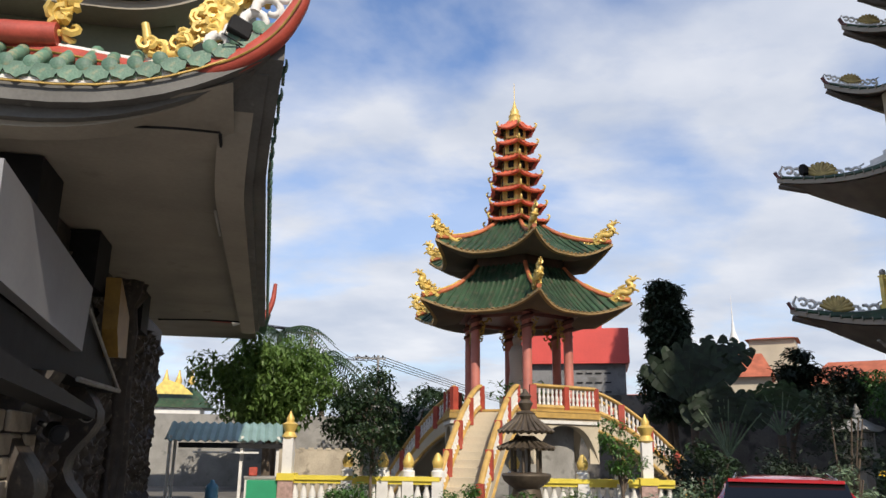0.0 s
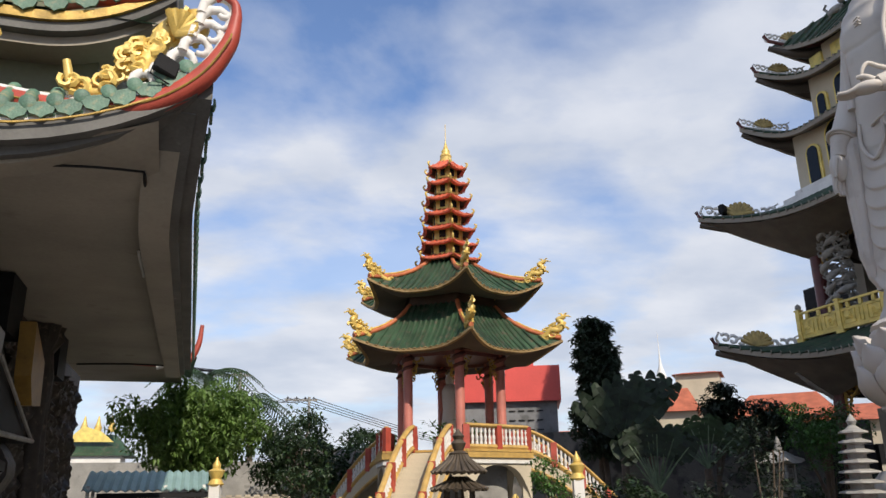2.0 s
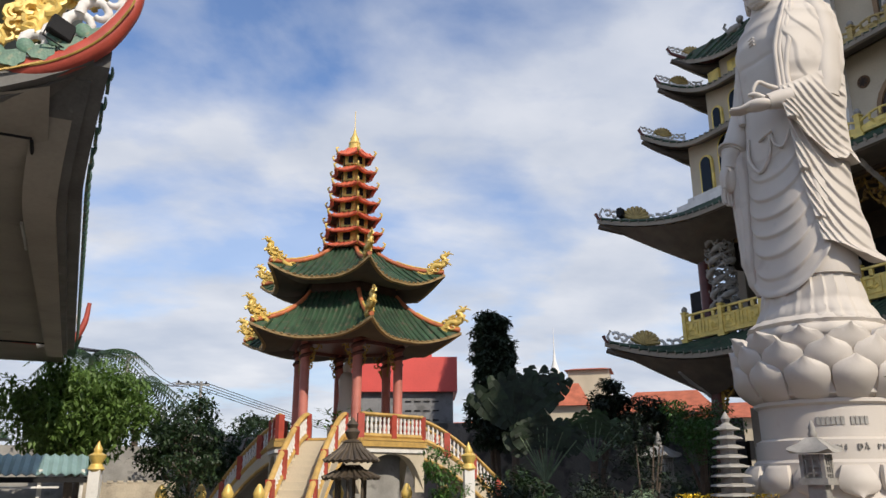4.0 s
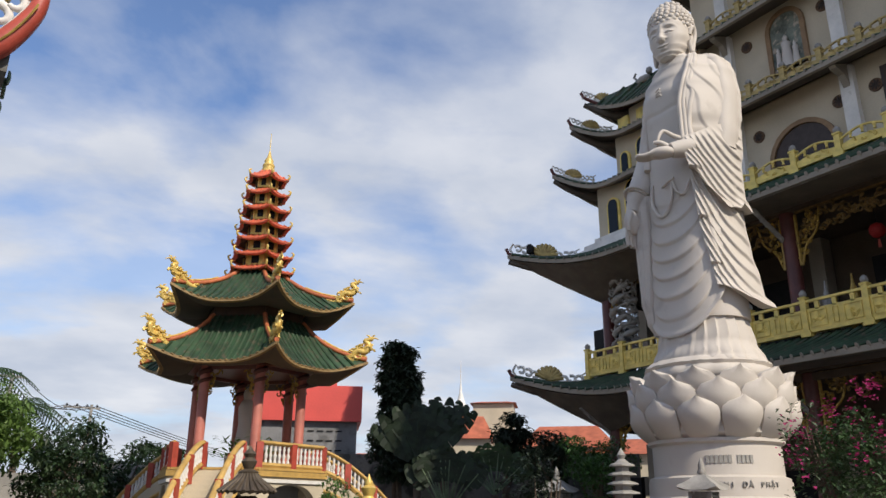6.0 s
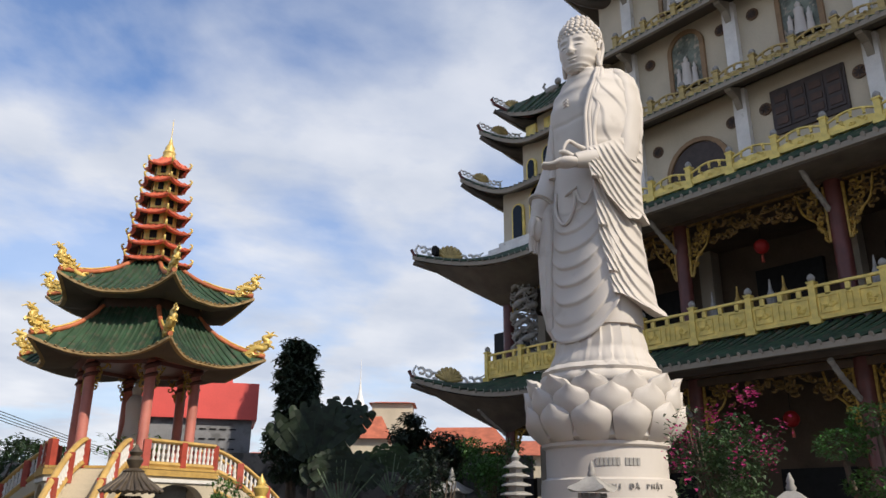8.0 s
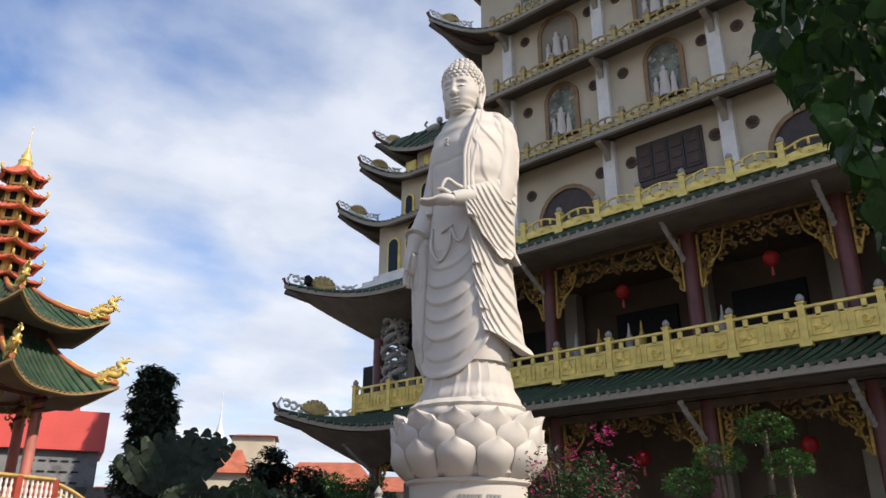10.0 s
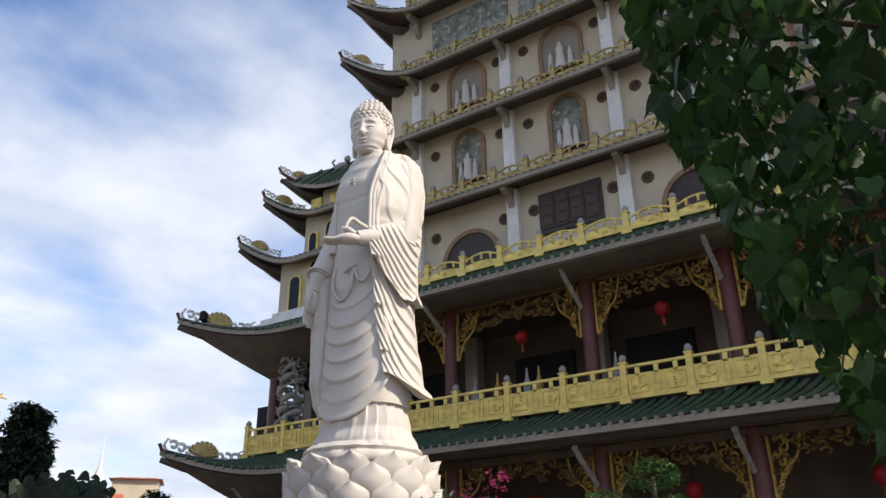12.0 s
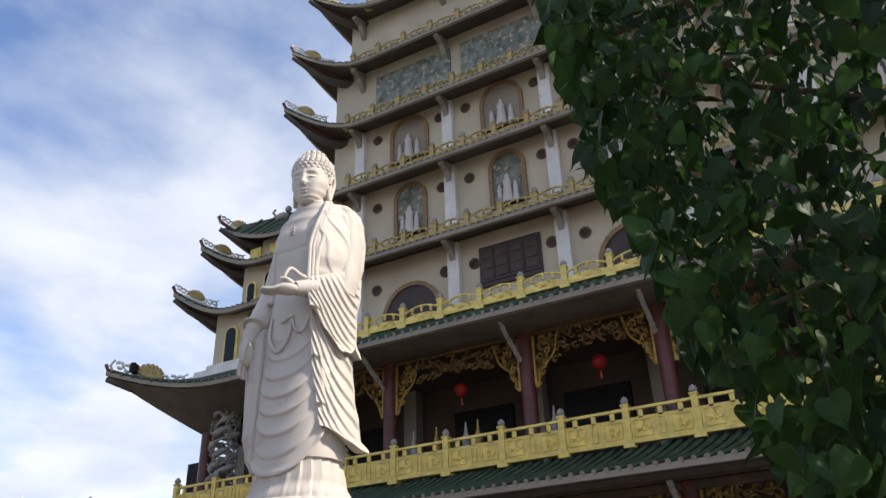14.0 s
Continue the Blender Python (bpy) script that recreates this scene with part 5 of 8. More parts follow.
for i in range(6, len(body), 2):
    for k in range(3):
        p, r, a0 = body[i] + Vector((srnd.uniform(-0.07, 0.07), srnd.uniform(-0.1, 0.02), srnd.uniform(-0.05, 0.1))), srnd.uniform(0.05, 0.1), srnd.uniform(0, 6)
        tube(bm, [p + Vector((r * (1 - q / 9) * math.cos(a0 + q * 0.8), 0, r * (1 - q / 9) * math.sin(a0 + q * 0.8))) for q in range(7)], lambda t: 0.032 * (1 - 0.6 * t), 5)
for k in range(9):
    a = -0.6 + k * 0.33
    tube(bm, [Vector((-0.12, EY + 0.02, 5.62)), Vector((-0.12 + 0.17 * math.cos(a), EY - 0.1, 5.65 + 0.13 * math.sin(a))), Vector((-0.12 + 0.2 * math.cos(a), EY + 0.05, 5.65 + 0.2 * math.sin(a)))], lambda t: 0.05 * (1 - 0.4 * t), 6)
part("dragon_ornament", bm, GOLD, near, "bright gold scrolled dragon on the ridge", smooth=60)
# scrolled gold ornament and red block further along
bm = empty_bm()
for k in range(16):
    p, r, a0 = Vector((-1.72 + srnd.uniform(-0.08, 0.08), EY + 0.3, 5.1 + srnd.uniform(0, 0.55))), srnd.uniform(0.05, 0.1), srnd.uniform(0, 6)
    tube(bm, [p + Vector((r * (1 - q / 9) * math.cos(a0 + q * 0.8), 0.02 * q, r * (1 - q / 9) * math.sin(a0 + q * 0.8))) for q in range(7)], lambda t: 0.04 * (1 - 0.5 * t), 5)
part("ridge_finial", bm, GOLD, near, smooth=60)
bm = empty_bm()
tube(bm, [(-1.74, EY + 0.32, 5.16), (-2.2, EY + 0.34, 5.14)], 0.11, 12)
part("ridge_block", bm, RED, near, smooth=50)
# upper wall and the second eave
bm = empty_bm()
box(bm, (-5.0, 10.4, 6.2), (8.2, 7.4, 3.0))
part("upper_wall", bm, OLIVE, near, "olive green plastered upper wall")
UZ, UY = 6.0, 6.2
for off, drop, mat in ((0.0, 0.0, GILT), (0.04, -0.10, GREYBAND), (0.14, -0.2, SOFFIT)):
    bm = empty_bm()
    rings(bm, [[Vector((-0.2 - s, UY + off + dy, UZ + drop + 0.55 * max(0, 1 - s / 1.3) ** 2.2 + dz)) for dy, dz in ((0, -0.045), (0, 0.05), (0.5, 0.05), (0.5, -0.045))] for s in [0.12 * k for k in range(60)]])
    part("upper_eave_band", bm, mat, near, smooth=30)
for i in range(22):
    s = 0.15 + i * 0.26
    z = UZ + 0.13 + 0.55 * max(0, 1 - s / 1.3) ** 2.2
    part("tile_end", disc_me, None, near).matrix_basis = pose(-0.2 - s, UY - 0.02, z + 0.05, 90, 0, 0)
    part("drip_tile", drip_me, None, near).matrix_basis = pose(-0.33 - s, UY - 0.02, z - 0.02)
bm = empty_bm()
rings(bm, [[(-0.3, UY + 0.02, UZ + 0.1), (-8, UY + 0.02, UZ + 0.1)], [(-1.6, UY + 1.4, UZ + 0.75), (-8, UY + 1.4, UZ + 0.75)]], cap=False, closed=False)
part("upper_roof_slope", bm, OLD_TILE, near)
bm = empty_bm()
tube(bm, curve_points([(-1.5, UY + 0.6, UZ + 0.5), (-0.9, UY + 0.1, UZ + 0.33), (-0.45, UY, UZ + 0.42), (-0.1, UY - 0.05, UZ + 0.75), (0.05, UY - 0.1, UZ + 1.1)], 7), 0.08, 9)
part("red_ridge", bm, RED, near, smooth=60)
bm = empty_bm()
for k in range(26):
    t = k / 26
    p, r, a0 = Vector((-0.75 + 0.75 * t + srnd.uniform(-0.05, 0.05), UY - 0.02, UZ + 0.45 + 0.5 * t * t + srnd.uniform(0, 0.22))), srnd.uniform(0.06, 0.12), srnd.uniform(0, 6)
    tube(bm, [p + Vector((r * (1 - q / 9) * math.cos(a0 + q * 0.8), 0.0, r * (1 - q / 9) * math.sin(a0 + q * 0.8))) for q in range(7)], lambda t: 0.035 * (1 - 0.5 * t), 5)
part("dragon_ornament", bm, GOLD, near, smooth=60)
bm = empty_bm()
box(bm, (-4.6, 11.5, 8.6), (8.4, 10.5, 1.6))
part("top_storey", bm, OLIVE, near)
bm = empty_bm()
box(bm, (-6.4, 13.2, 2.2), (8.0, 12.2, 4.4))
part("ground_wall", bm, BRONZE_CARVING, near, "dark carved timber wall")
# deep relief of dark carving along the wall


def relief(y, z):
    a = math.sin(y * 5.1 + 2.2 * math.sin(z * 2.3)) * math.sin(z * 3.7 + 1.6 * math.sin(y * 2.9))
    b = math.sin(y * 13.0 + 3 * math.sin(z * 5.1)) * math.sin(z * 6.0 + y * 4)
    c = math.sin(y * 29 + 4 * math.sin(z * 7.7 + y)) * math.sin(z * 11 + 3 * math.sin(y * 9))
    return 0.11 * abs(a) ** 0.7 + 0.07 * b + 0.045 * c


bm = empty_bm()
rings(bm, [[(-2.36 + relief(7.9 + 0.045 * i, 0.04 * j), 7.9 + 0.045 * i, 0.04 * j) for j in range(101)] for i in range(235)], cap=False, closed=False)
part("carved_relief", bm, BRONZE_CARVING, near, "dark deeply carved timber relief", smooth=45)
bm = empty_bm()
box(bm, (-6.6, 6.8, 2.1), (7.0, 1.2, 4.2))
part("stone_wall", bm, CUT_STONE, near)
for r_i in range(9):
    for c_i in range(3):
        bm = empty_bm()
        box(bm, (0, 0, 0), (0.05, 0.36, 0.2))
        bevel_all(bm, 0.015)
        part("stone", bm, CUT_STONE, near).matrix_basis = pose(-2.17 + 0.012 * ((r_i * 7 + c_i * 3) % 4), 7.2 + 0.4 * c_i + 0.2 * (r_i % 2), 0.12 + 0.22 * r_i)
# carved dark pillar
bm = empty_bm()
lathe(bm, [(0.42, 0), (0.42, 0.4), (0.33, 0.5), (0.36, 1.5), (0.3, 2.6), (0.33, 3.6), (0.28, 4.0), (0.4, 4.2), (0.4, 4.45)], (-2.35, 13.4, 0), 64, wave=lambda a, z: 0.13 * math.sin(a * 4 + 2.1 * math.sin(z * 3.1)) * math.sin(z * 2.3 + a) + 0.09 * math.sin(a * 11 + 2 * math.sin(z * 5)) + 0.05 * math.sin(a * 7 + z * 17))
part("carved_pillar", bm, BRONZE_CARVING, near, "dark deeply carved timber pillar", smooth=60)
for y in (8.0, 10.4):
    bm = empty_bm()
    rings(bm, [[(-2.15 + 0.16 * math.sin(z * 5 + y) + dx, y + dy + 0.1 * math.sin(z * 3.3), z) for dx, dy in ((-0.3, -0.25), (0.12, -0.25), (0.12, 0.25), (-0.3, 0.25))] for z in [0.15 * k for k in range(17)]])
    part("carved_panel", bm, BRONZE_CARVING, near, smooth=60)
for y in (7.4, 10.2, 14.2):
    bm = empty_bm()
    box(bm, (-2.35, y, 4.05), (0.62, 0.8, 0.75))
    part("beam_end", bm, BLACK, near, "dark beam end under the soffit")
# black pipe and tube lamp on the soffit
bm = empty_bm()
tube(bm, curve_points([(-2.2, 17.0, 4.36), (-1.2, 17.05, 4.4), (-0.38, 17.0, 4.38)], 5), 0.02, 6)
tube(bm, curve_points([(-0.38, 17.0, 4.38), (-0.42, 12.0, 4.38), (-0.36, 8.0, 4.4), (-0.32, 6.2, 4.5)], 8), 0.016, 6)
tube(bm, curve_points([(-0.32, 6.15, 4.5), (-0.7, 5.95, 4.42), (-1.3, 5.95, 4.39), (-2.2, 5.98, 4.42), (-3.4, 6.0, 4.4)], 6), 0.012, 6)
part("cable", bm, BLACK, near, "thin black cable along the soffit")


def lamp_tube():
    lamp = thing("tube_lamp", pose(-0.43, 8.75, 4.36), "white unlit tube lamp on the soffit", "lamp")
    bm = empty_bm()
    box(bm, (0, 0, 0.02), (0.06, 1.15, 0.05))
    part("fitting", bm, BLACK, lamp)
    bm = empty_bm()
    tube(bm, [(-0.04, -0.55, -0.02), (-0.04, 0.55, -0.02)], 0.018, 8)
    part("tube", bm, WHITE, lamp, smooth=50)


lamp_tube()


def sign_box():
    s = thing("sign_box", pose(-2.0, 0, 0), "grey-backed sign box on a black metal bracket", "sign")
    bm = empty_bm()
    plate(bm, [(5.6, 2.95), (8.9, 2.72), (9.05, 3.5), (5.5, 3.85)], 0.12, pose(0.06, 0, 0, 0, 0, 90))
    part("panel", bm, PANEL_GREY, s, "plain grey panel")
    bm = empty_bm()
    plate(bm, [(5.6, 2.3), (8.9, 2.45), (9.9, 2.4), (11.8, 2.42), (9.2, 3.6), (8.95, 2.75), (5.6, 2.9)], 0.4, pose(-0.2, 0, 0, 0, 0, 90))
    part("bracket", bm, BLACK, s)
    bm = empty_bm()
    tube(bm, [(0.05, 9.2, 2.42), (0.05, 11.9, 2.46)], 0.035, 6)
    tube(bm, [(0.05, 9.3, 3.3), (0.05, 11.9, 2.46)], 0.025, 6)
    part("rod", bm, GREY_STONE, s)
    bm = empty_bm()
    plate(bm, [(10.3, 3.9), (11.2, 3.5), (11.3, 2.9), (10.7, 2.85), (10.4, 3.2)], 0.2, pose(0.1, 0, 0, 0, 0, 90))
    part("amber_panel", bm, AMBER, s, "dull amber panel")
    bm = empty_bm()
    plate(bm, [(5.2, 2.35), (8.9, 2.05), (8.9, 1.95), (5.2, 2.15)], 0.3, pose(0.2, 0, 0, 0, 0, 90))
    part("rail", bm, BLACK, s)


sign_box()


def security_camera(y, z, size):
    c = thing("security_camera", pose(-1.85, y, z, 0, 0, 20), "dark bullet security camera on the wall", "camera", "wall cameras")
    bm = empty_bm()
    tube(bm, [(0, 0.3 * size, 0.02), (0, 0.0, 0), (0, -0.2 * size, -0.03)], 0.085 * size, 14)
    part("housing", bm, GREY_STONE if size < 1 else BLACK, c, smooth=50)
    bm = empty_bm()
    tube(bm, [(0, -0.2 * size, -0.03), (0, -0.26 * size, -0.035)], 0.065 * size, 12)
    part("lens_hood", bm, BLACK, c, smooth=50)
    bm = empty_bm()
    tube(bm, [(0, 0.2 * size, 0.02), (-0.15, 0.25 * size, 0.1)], 0.03, 8)
    part("mount", bm, BLACK, c, smooth=50)


security_camera(9.3, 2.02, 0.95)
security_camera(8.1, 1.79, 1.15)


def spotlight(m, label, size=0.2):
    s = thing("floodlight", m, label, "lamp", "roof floodlights")
    bm = empty_bm()
    box(bm, (0, 0, 0), (size, size * 0.4, size * 0.8))
    bevel_all(bm, size * 0.06)
    part("housing", bm, BLACK, s)
    bm = empty_bm()
    for k in range(5):
        box(bm, ((k - 2) * size * 0.18, size * 0.24, 0), (size * 0.05, size * 0.12, size * 0.7))
    part("cooling_fins", bm, BLACK, s)
    bm = empty_bm()
    tube(bm, [(-size * 0.5, 0, 0), (-size * 0.5, 0, -size * 0.7), (size * 0.5, 0, -size * 0.7), (size * 0.5, 0, 0)], size * 0.04, 6)
    part("bracket", bm, BLACK, s)


spotlight(pose(-0.17, EY - 0.12, 5.2, 0, 15, 25), "black floodlight fixed to the white ridge scrolls", 0.2)

# a further roof tip behind
far_roof = thing("far_side_hall", pose(0, 0, 0), "cream side hall with an upturned red and white eave tip", "temple")
bm = empty_bm()
tube(bm, curve_points([(-1.6, 24.1, 5.6), (-0.8, 24.1, 5.55), (-0.1, 24.1, 5.6), (0.2, 24.1, 6.1), (0.28, 24.1, 6.75)], 6), lambda t: 0.17 - 0.11 * t, 8)
part("red_ridge", bm, RED, far_roof, smooth=60)
bm = empty_bm()
tube(bm, curve_points([(-1.0, 24.1, 5.5), (-0.3, 24.1, 5.75), (-0.02, 24.05, 6.35)], 6), lambda t: 0.2 - 0.12 * t, 8)
part("white_scroll", bm, WHITE, far_roof, smooth=60)
bm = empty_bm()
box(bm, (-8.0, 26.6, 2.8), (6.0, 4.0, 5.6))
part("wall", bm, CREAM, far_roof)
bm = empty_bm()
rings(bm, [[(0.2, 24.1, 5.75), (0.0, 29.0, 5.75)], [(-1.5, 25.0, 6.3), (-1.5, 29.0, 6.3)]], cap=False, closed=False)
part("roof", bm, OLD_TILE, far_roof)
bm = empty_bm()
box(bm, (-4.6, 26.4, 5.6), (8.6, 4.6, 0.12))
part("eave", bm, SOFFIT, far_roof)

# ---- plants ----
# leaf green taken almost to black, so the colour itself holds the shade
SHADED_LEAF = material("shaded_green_leaf", (0.020, 0.036, 0.017), 0.65, 0, 0.5, 3, 20, 0, randomise=0.5, through_light=0.12)
FICUS = material("glossy_ficus_leaf", (0.05, 0.13, 0.025), 0.35, 0, 0.4, 3, 20, 0, randomise=0.5, through_light=0.25)
PETAL = material("magenta_bract", (0.45, 0.03, 0.16), 0.6, 0, 0.3, 6, 40, 0, randomise=0.3, through_light=0.3)
YELLOW_PETAL = material("yellow_petal", (0.75, 0.5, 0.02), 0.6, 0, 0.2, 6, 40, 0, randomise=0.2)
SILVER = material("pale_variegated_leaf", (0.16, 0.22, 0.13), 0.5, 0, 0.4, 5, 30, 0, randomise=0.5, through_light=0.25)


def leaf_quads(points, size, rnd, droop=0.3, narrow=0.45):
    """Vertices and faces of folded leaves at the points, each of two quads."""
    vs, fs = [], []
    for c in points:
        a, b = rnd.uniform(0, 6.283), rnd.uniform(-0.9, 0.6) - droop
        v = Vector((math.cos(a) * math.cos(b), math.sin(a) * math.cos(b), math.sin(b)))
        w = v.cross(Vector((rnd.uniform(-0.4, 0.4), rnd.uniform(-0.4, 0.4), 1))).normalized()
        n = w.cross(v)
        L = size * rnd.uniform(0.65, 1.3)
        h = L * narrow
        k = len(vs)
        vs += [c, c + v * L * 0.45 + w * h * 0.5 + n * h * 0.18, c + v * L, c + v * L * 0.45 - w * h * 0.5 + n * h * 0.18, c + v * L * 0.5]
        fs += [(k, k + 1, k + 2, k + 4), (k, k + 4, k + 2, k + 3)]
    return vs, fs


def leaf_mass(name, points, size, mat, parent, rnd, droop=0.3, narrow=0.45):
    vs, fs = leaf_quads(points, size, rnd, droop, narrow)
    me = bpy.data.meshes.new(name)
    me.from_pydata([tuple(v) for v in vs], [], fs)
    me.materials.append(mat)
    ob = new(name, me)
    ob.parent = parent
    return tagged(ob, kind="stuff")


def clump_points(rnd, clumps, per, spread):
    out = []
    for c, r in clumps:
        for k in range(per):
            d = Vector((rnd.gauss(0, 1), rnd.gauss(0, 1), rnd.gauss(0, 1)))
            d = d.normalized() * r * (0.55 + 0.5 * rnd.random() ** 0.6)
            d.z *= 0.75
            out.append(Vector(c) + d * spread)
    return out


def tree(name, base, height, crown_c, crown_r, mat, label, seed, n_clumps=26, per=90, leaf=0.2, trunk=0.16, category="tree", droop=0.3, narrow=0.45, limbs=6):
    """A tapered trunk with limbs, and a crown of leaf clumps with gaps between them."""
    rnd = random.Random(seed)
    t = thing(name, pose(*base), label, category)
    cc, cr = Vector(crown_c) - Vector(base), Vector(crown_r)
    bm = empty_bm()
    top = Vector((cc.x * 0.6, cc.y * 0.6, cc.z))
    tube(bm, curve_points([(0, 0, 0), (rnd.uniform(-0.1, 0.1), rnd.uniform(-0.1, 0.1), cc.z * 0.4), tuple(top)], 6), lambda q: trunk * (1 - 0.6 * q), 9)
    part("trunk", bm, BARK, t, smooth=60)
    clumps = []
    for k in range(n_clumps):
        d = Vector((rnd.gauss(0, 1), rnd.gauss(0, 1), rnd.gauss(0, 1))).normalized() * rnd.uniform(0.45, 0.95)
        clumps.append((cc + Vector((d.x * cr.x, d.y * cr.y, d.z * cr.z)), min(cr) * rnd.uniform(0.28, 0.5)))
    for k in range(limbs):
        c = clumps[k * len(clumps) // limbs][0]
        bm = empty_bm()
        s = Vector((0, 0, cc.z * rnd.uniform(0.35, 0.75)))
        tube(bm, curve_points([tuple(s), tuple(s.lerp(c, 0.5) + Vector((0, 0, 0.15))), tuple(c)], 5), lambda q: trunk * 0.45 * (1 - 0.7 * q), 7)
        part("limb", bm, BARK, t, smooth=60)
    leaf_mass("crown", clump_points(rnd, clumps, per, 1.0), leaf, mat, t, rnd, droop, narrow)
    return t


def bush(name, c, r, mat, label, seed, leaf=0.1, n_clumps=12, per=60, category="shrub", narrow=0.45):
    rnd = random.Random(seed)
    t = thing(name, pose(c[0], c[1], 0), label, category)
    bm = empty_bm()
    for k in range(5):
        a = rnd.uniform(0, 6.28)
        tube(bm, [(0, 0, 0), (0.3 * r[0] * math.cos(a), 0.3 * r[1] * math.sin(a), c[2] * 0.6), (0.6 * r[0] * math.cos(a), 0.6 * r[1] * math.sin(a), c[2] + r[2] * 0.5)], lambda q: 0.035 * (1 - 0.7 * q), 5)
    part("stem", bm, BARK, t, smooth=60)
    clumps = []
    for k in range(n_clumps):
        d = Vector((rnd.gauss(0, 1), rnd.gauss(0, 1), rnd.gauss(0, 1))).normalized() * rnd.uniform(0.3, 0.95)
        clumps.append((Vector((d.x * r[0], d.y * r[1], c[2] + d.z * r[2])), min(r) * rnd.uniform(0.3, 0.55)))
    leaf_mass("foliage", clump_points(rnd, clumps, per, 1.0), leaf, mat, t, rnd, 0.1, narrow)
    return t


# trees beyond the courtyard
tree("broadleaf_tree", (0.4, 29.2, 0), 6, (0.1, 29.2, 3.9), (2.75, 2.2, 1.75), LEAF_BRIGHT, "broad bright green tree beyond the low shed", 1, 85, 170, 0.27, 0.2, droop=0.5, narrow=0.4)
tree("dark_tree", (4.0, 31.0, 0), 5, (4.2, 31.0, 3.2), (1.6, 1.5, 1.7), LEAF_DARK, "dark green bushy tree by the boundary wall", 2, 30, 90, 0.26, 0.14)
tree("dark_tree", (6.2, 31.5, 0), 4, (6.0, 31.5, 2.4), (1.7, 1.2, 1.3), LEAF_DARK, "dark green bushy tree by the boundary wall", 22, 26, 80, 0.26, 0.14)
tree("young_tree", (2.75, 17.5, 0), 3, (2.7, 17.5, 2.1), (0.62, 0.6, 1.0), LEAF_DARK, "slender young tree beside the pool railing", 3, 20, 60, 0.13, 0.05)
tree("young_tree", (8.2, 15.9, 0), 3, (8.1, 15.9, 1.7), (0.55, 0.5, 0.75), LEAF_MID, "slender young tree beside the pool railing", 4, 20, 60, 0.12, 0.05)
for k, (x, y, z, r) in enumerate(((9.3, 43.0, 4.4, 1.0), (7.2, 44, 3.9, 0.8), (11.2, 43, 4.2, 1.2), (5.4, 40, 4.6, 1.6), (7.6, 37, 3.4, 1.5), (8.6, 35, 2.9, 1.4), (4.4, 37, 4.0, 1.6))):
    tree("far_tree", (x, y, 0), 5, (x, y, z), (r, r, r * 0.9), LEAF_DARK, "dark tree far beyond the wall", 40 + k, 14, 60, 0.28, 0.12)
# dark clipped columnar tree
tree("columnar_tree", (17.6, 30.8, 0), 9, (17.7, 30.7, 7.4), (0.95, 0.9, 2.0), SHADED_LEAF, "tall dark columnar tree beyond the wall", 5, 80, 170, 0.26, 0.18)
tree("columnar_tree", (17.5, 30.2, 0), 7, (17.4, 30.2, 4.6), (1.5, 1.0, 1.9), SHADED_LEAF, "dense dark tree beyond the wall", 6, 62, 140, 0.28, 0.18)
tree("dark_tree", (20.8, 27.0, 0), 6, (21.0, 26.4, 4.7), (0.95, 0.8, 1.2), SHADED_LEAF, "dark open-crowned tree beyond the wall", 7, 24, 90, 0.27, 0.16)
tree("dark_tree", (21.9, 24.9, 0), 6, (21.6, 24.7, 3.8), (1.1, 1.0, 1.2), SHADED_LEAF, "dark open-crowned tree beyond the wall", 8, 30, 90, 0.22, 0.12)


def fan_palm(base, height, n, L, label, seed, mat, face, spread=62, stem=None, start=0.16):
    """A traveller's palm: long stalks spread in one flat fan, each with a torn paddle blade."""
    rnd = random.Random(seed)
    t = thing("fan_palm", pose(*base, 0, 0, face), label, "palm")
    bm = empty_bm()
    tube(bm, [(0, 0, 0), (0, 0, height * 0.5), (0, 0, height)], 0.16, 9)
    part("trunk", bm, BARK, t, smooth=60)
    for k in range(n):
        a = radians(-spread + 2 * spread * k / (n - 1)) + rnd.uniform(-0.05, 0.05)
        d = Vector((math.sin(a), rnd.uniform(-0.1, 0.1), math.cos(a)))
        p0, p1 = Vector((0, 0, height)), Vector((0, 0, height)) + d * L * start
        p2 = p1 + d * L * (1.1 - start) + Vector((0, 0, -0.12 * abs(math.sin(a)) * L))
        bm = empty_bm()
        tube(bm, [p0, p0.lerp(p1, 0.5), p1, p1.lerp(p2, 0.6)], lambda q: 0.05 * (1 - 0.6 * q), 5)
        stalk = part("stalk", bm, stem or mat, t, smooth=60)
        bm = empty_bm()
        side = d.cross(Vector((0, 1, 0))).normalized()
        for i in range(9):
            q0, q1 = p1.lerp(p2, i / 9), p1.lerp(p2, (i + 1) / 9)
            w0, w1 = (0.08 + 0.26 * math.sin(math.pi * (j + 0.7) / 10.2) for j in (i, i + 1))
            for sg in (-1, 1):
                bend = Vector((0, rnd.uniform(-0.09, 0.09), rnd.uniform(-0.10, 0.0)))
                bm.faces.new([bm.verts.new(x) for x in (q0, q0 + side * sg * w0 + bend, q1 + side * sg * w1 + bend, q1)])
        part("blade", bm, mat, stalk)
    return t


# three palms wear the shade-darkened leaf colour; the sunlit second one a lighter leaf
fan_palm((16.4, 24.6, 0), 1.5, 13, 2.3, "fan-shaped palm with long pale stalks and torn dark blades", 1, SHADED_LEAF, -28, 34, SILVER, 0.55)
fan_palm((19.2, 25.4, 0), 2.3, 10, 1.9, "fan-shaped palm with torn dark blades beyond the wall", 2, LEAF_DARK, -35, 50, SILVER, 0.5)
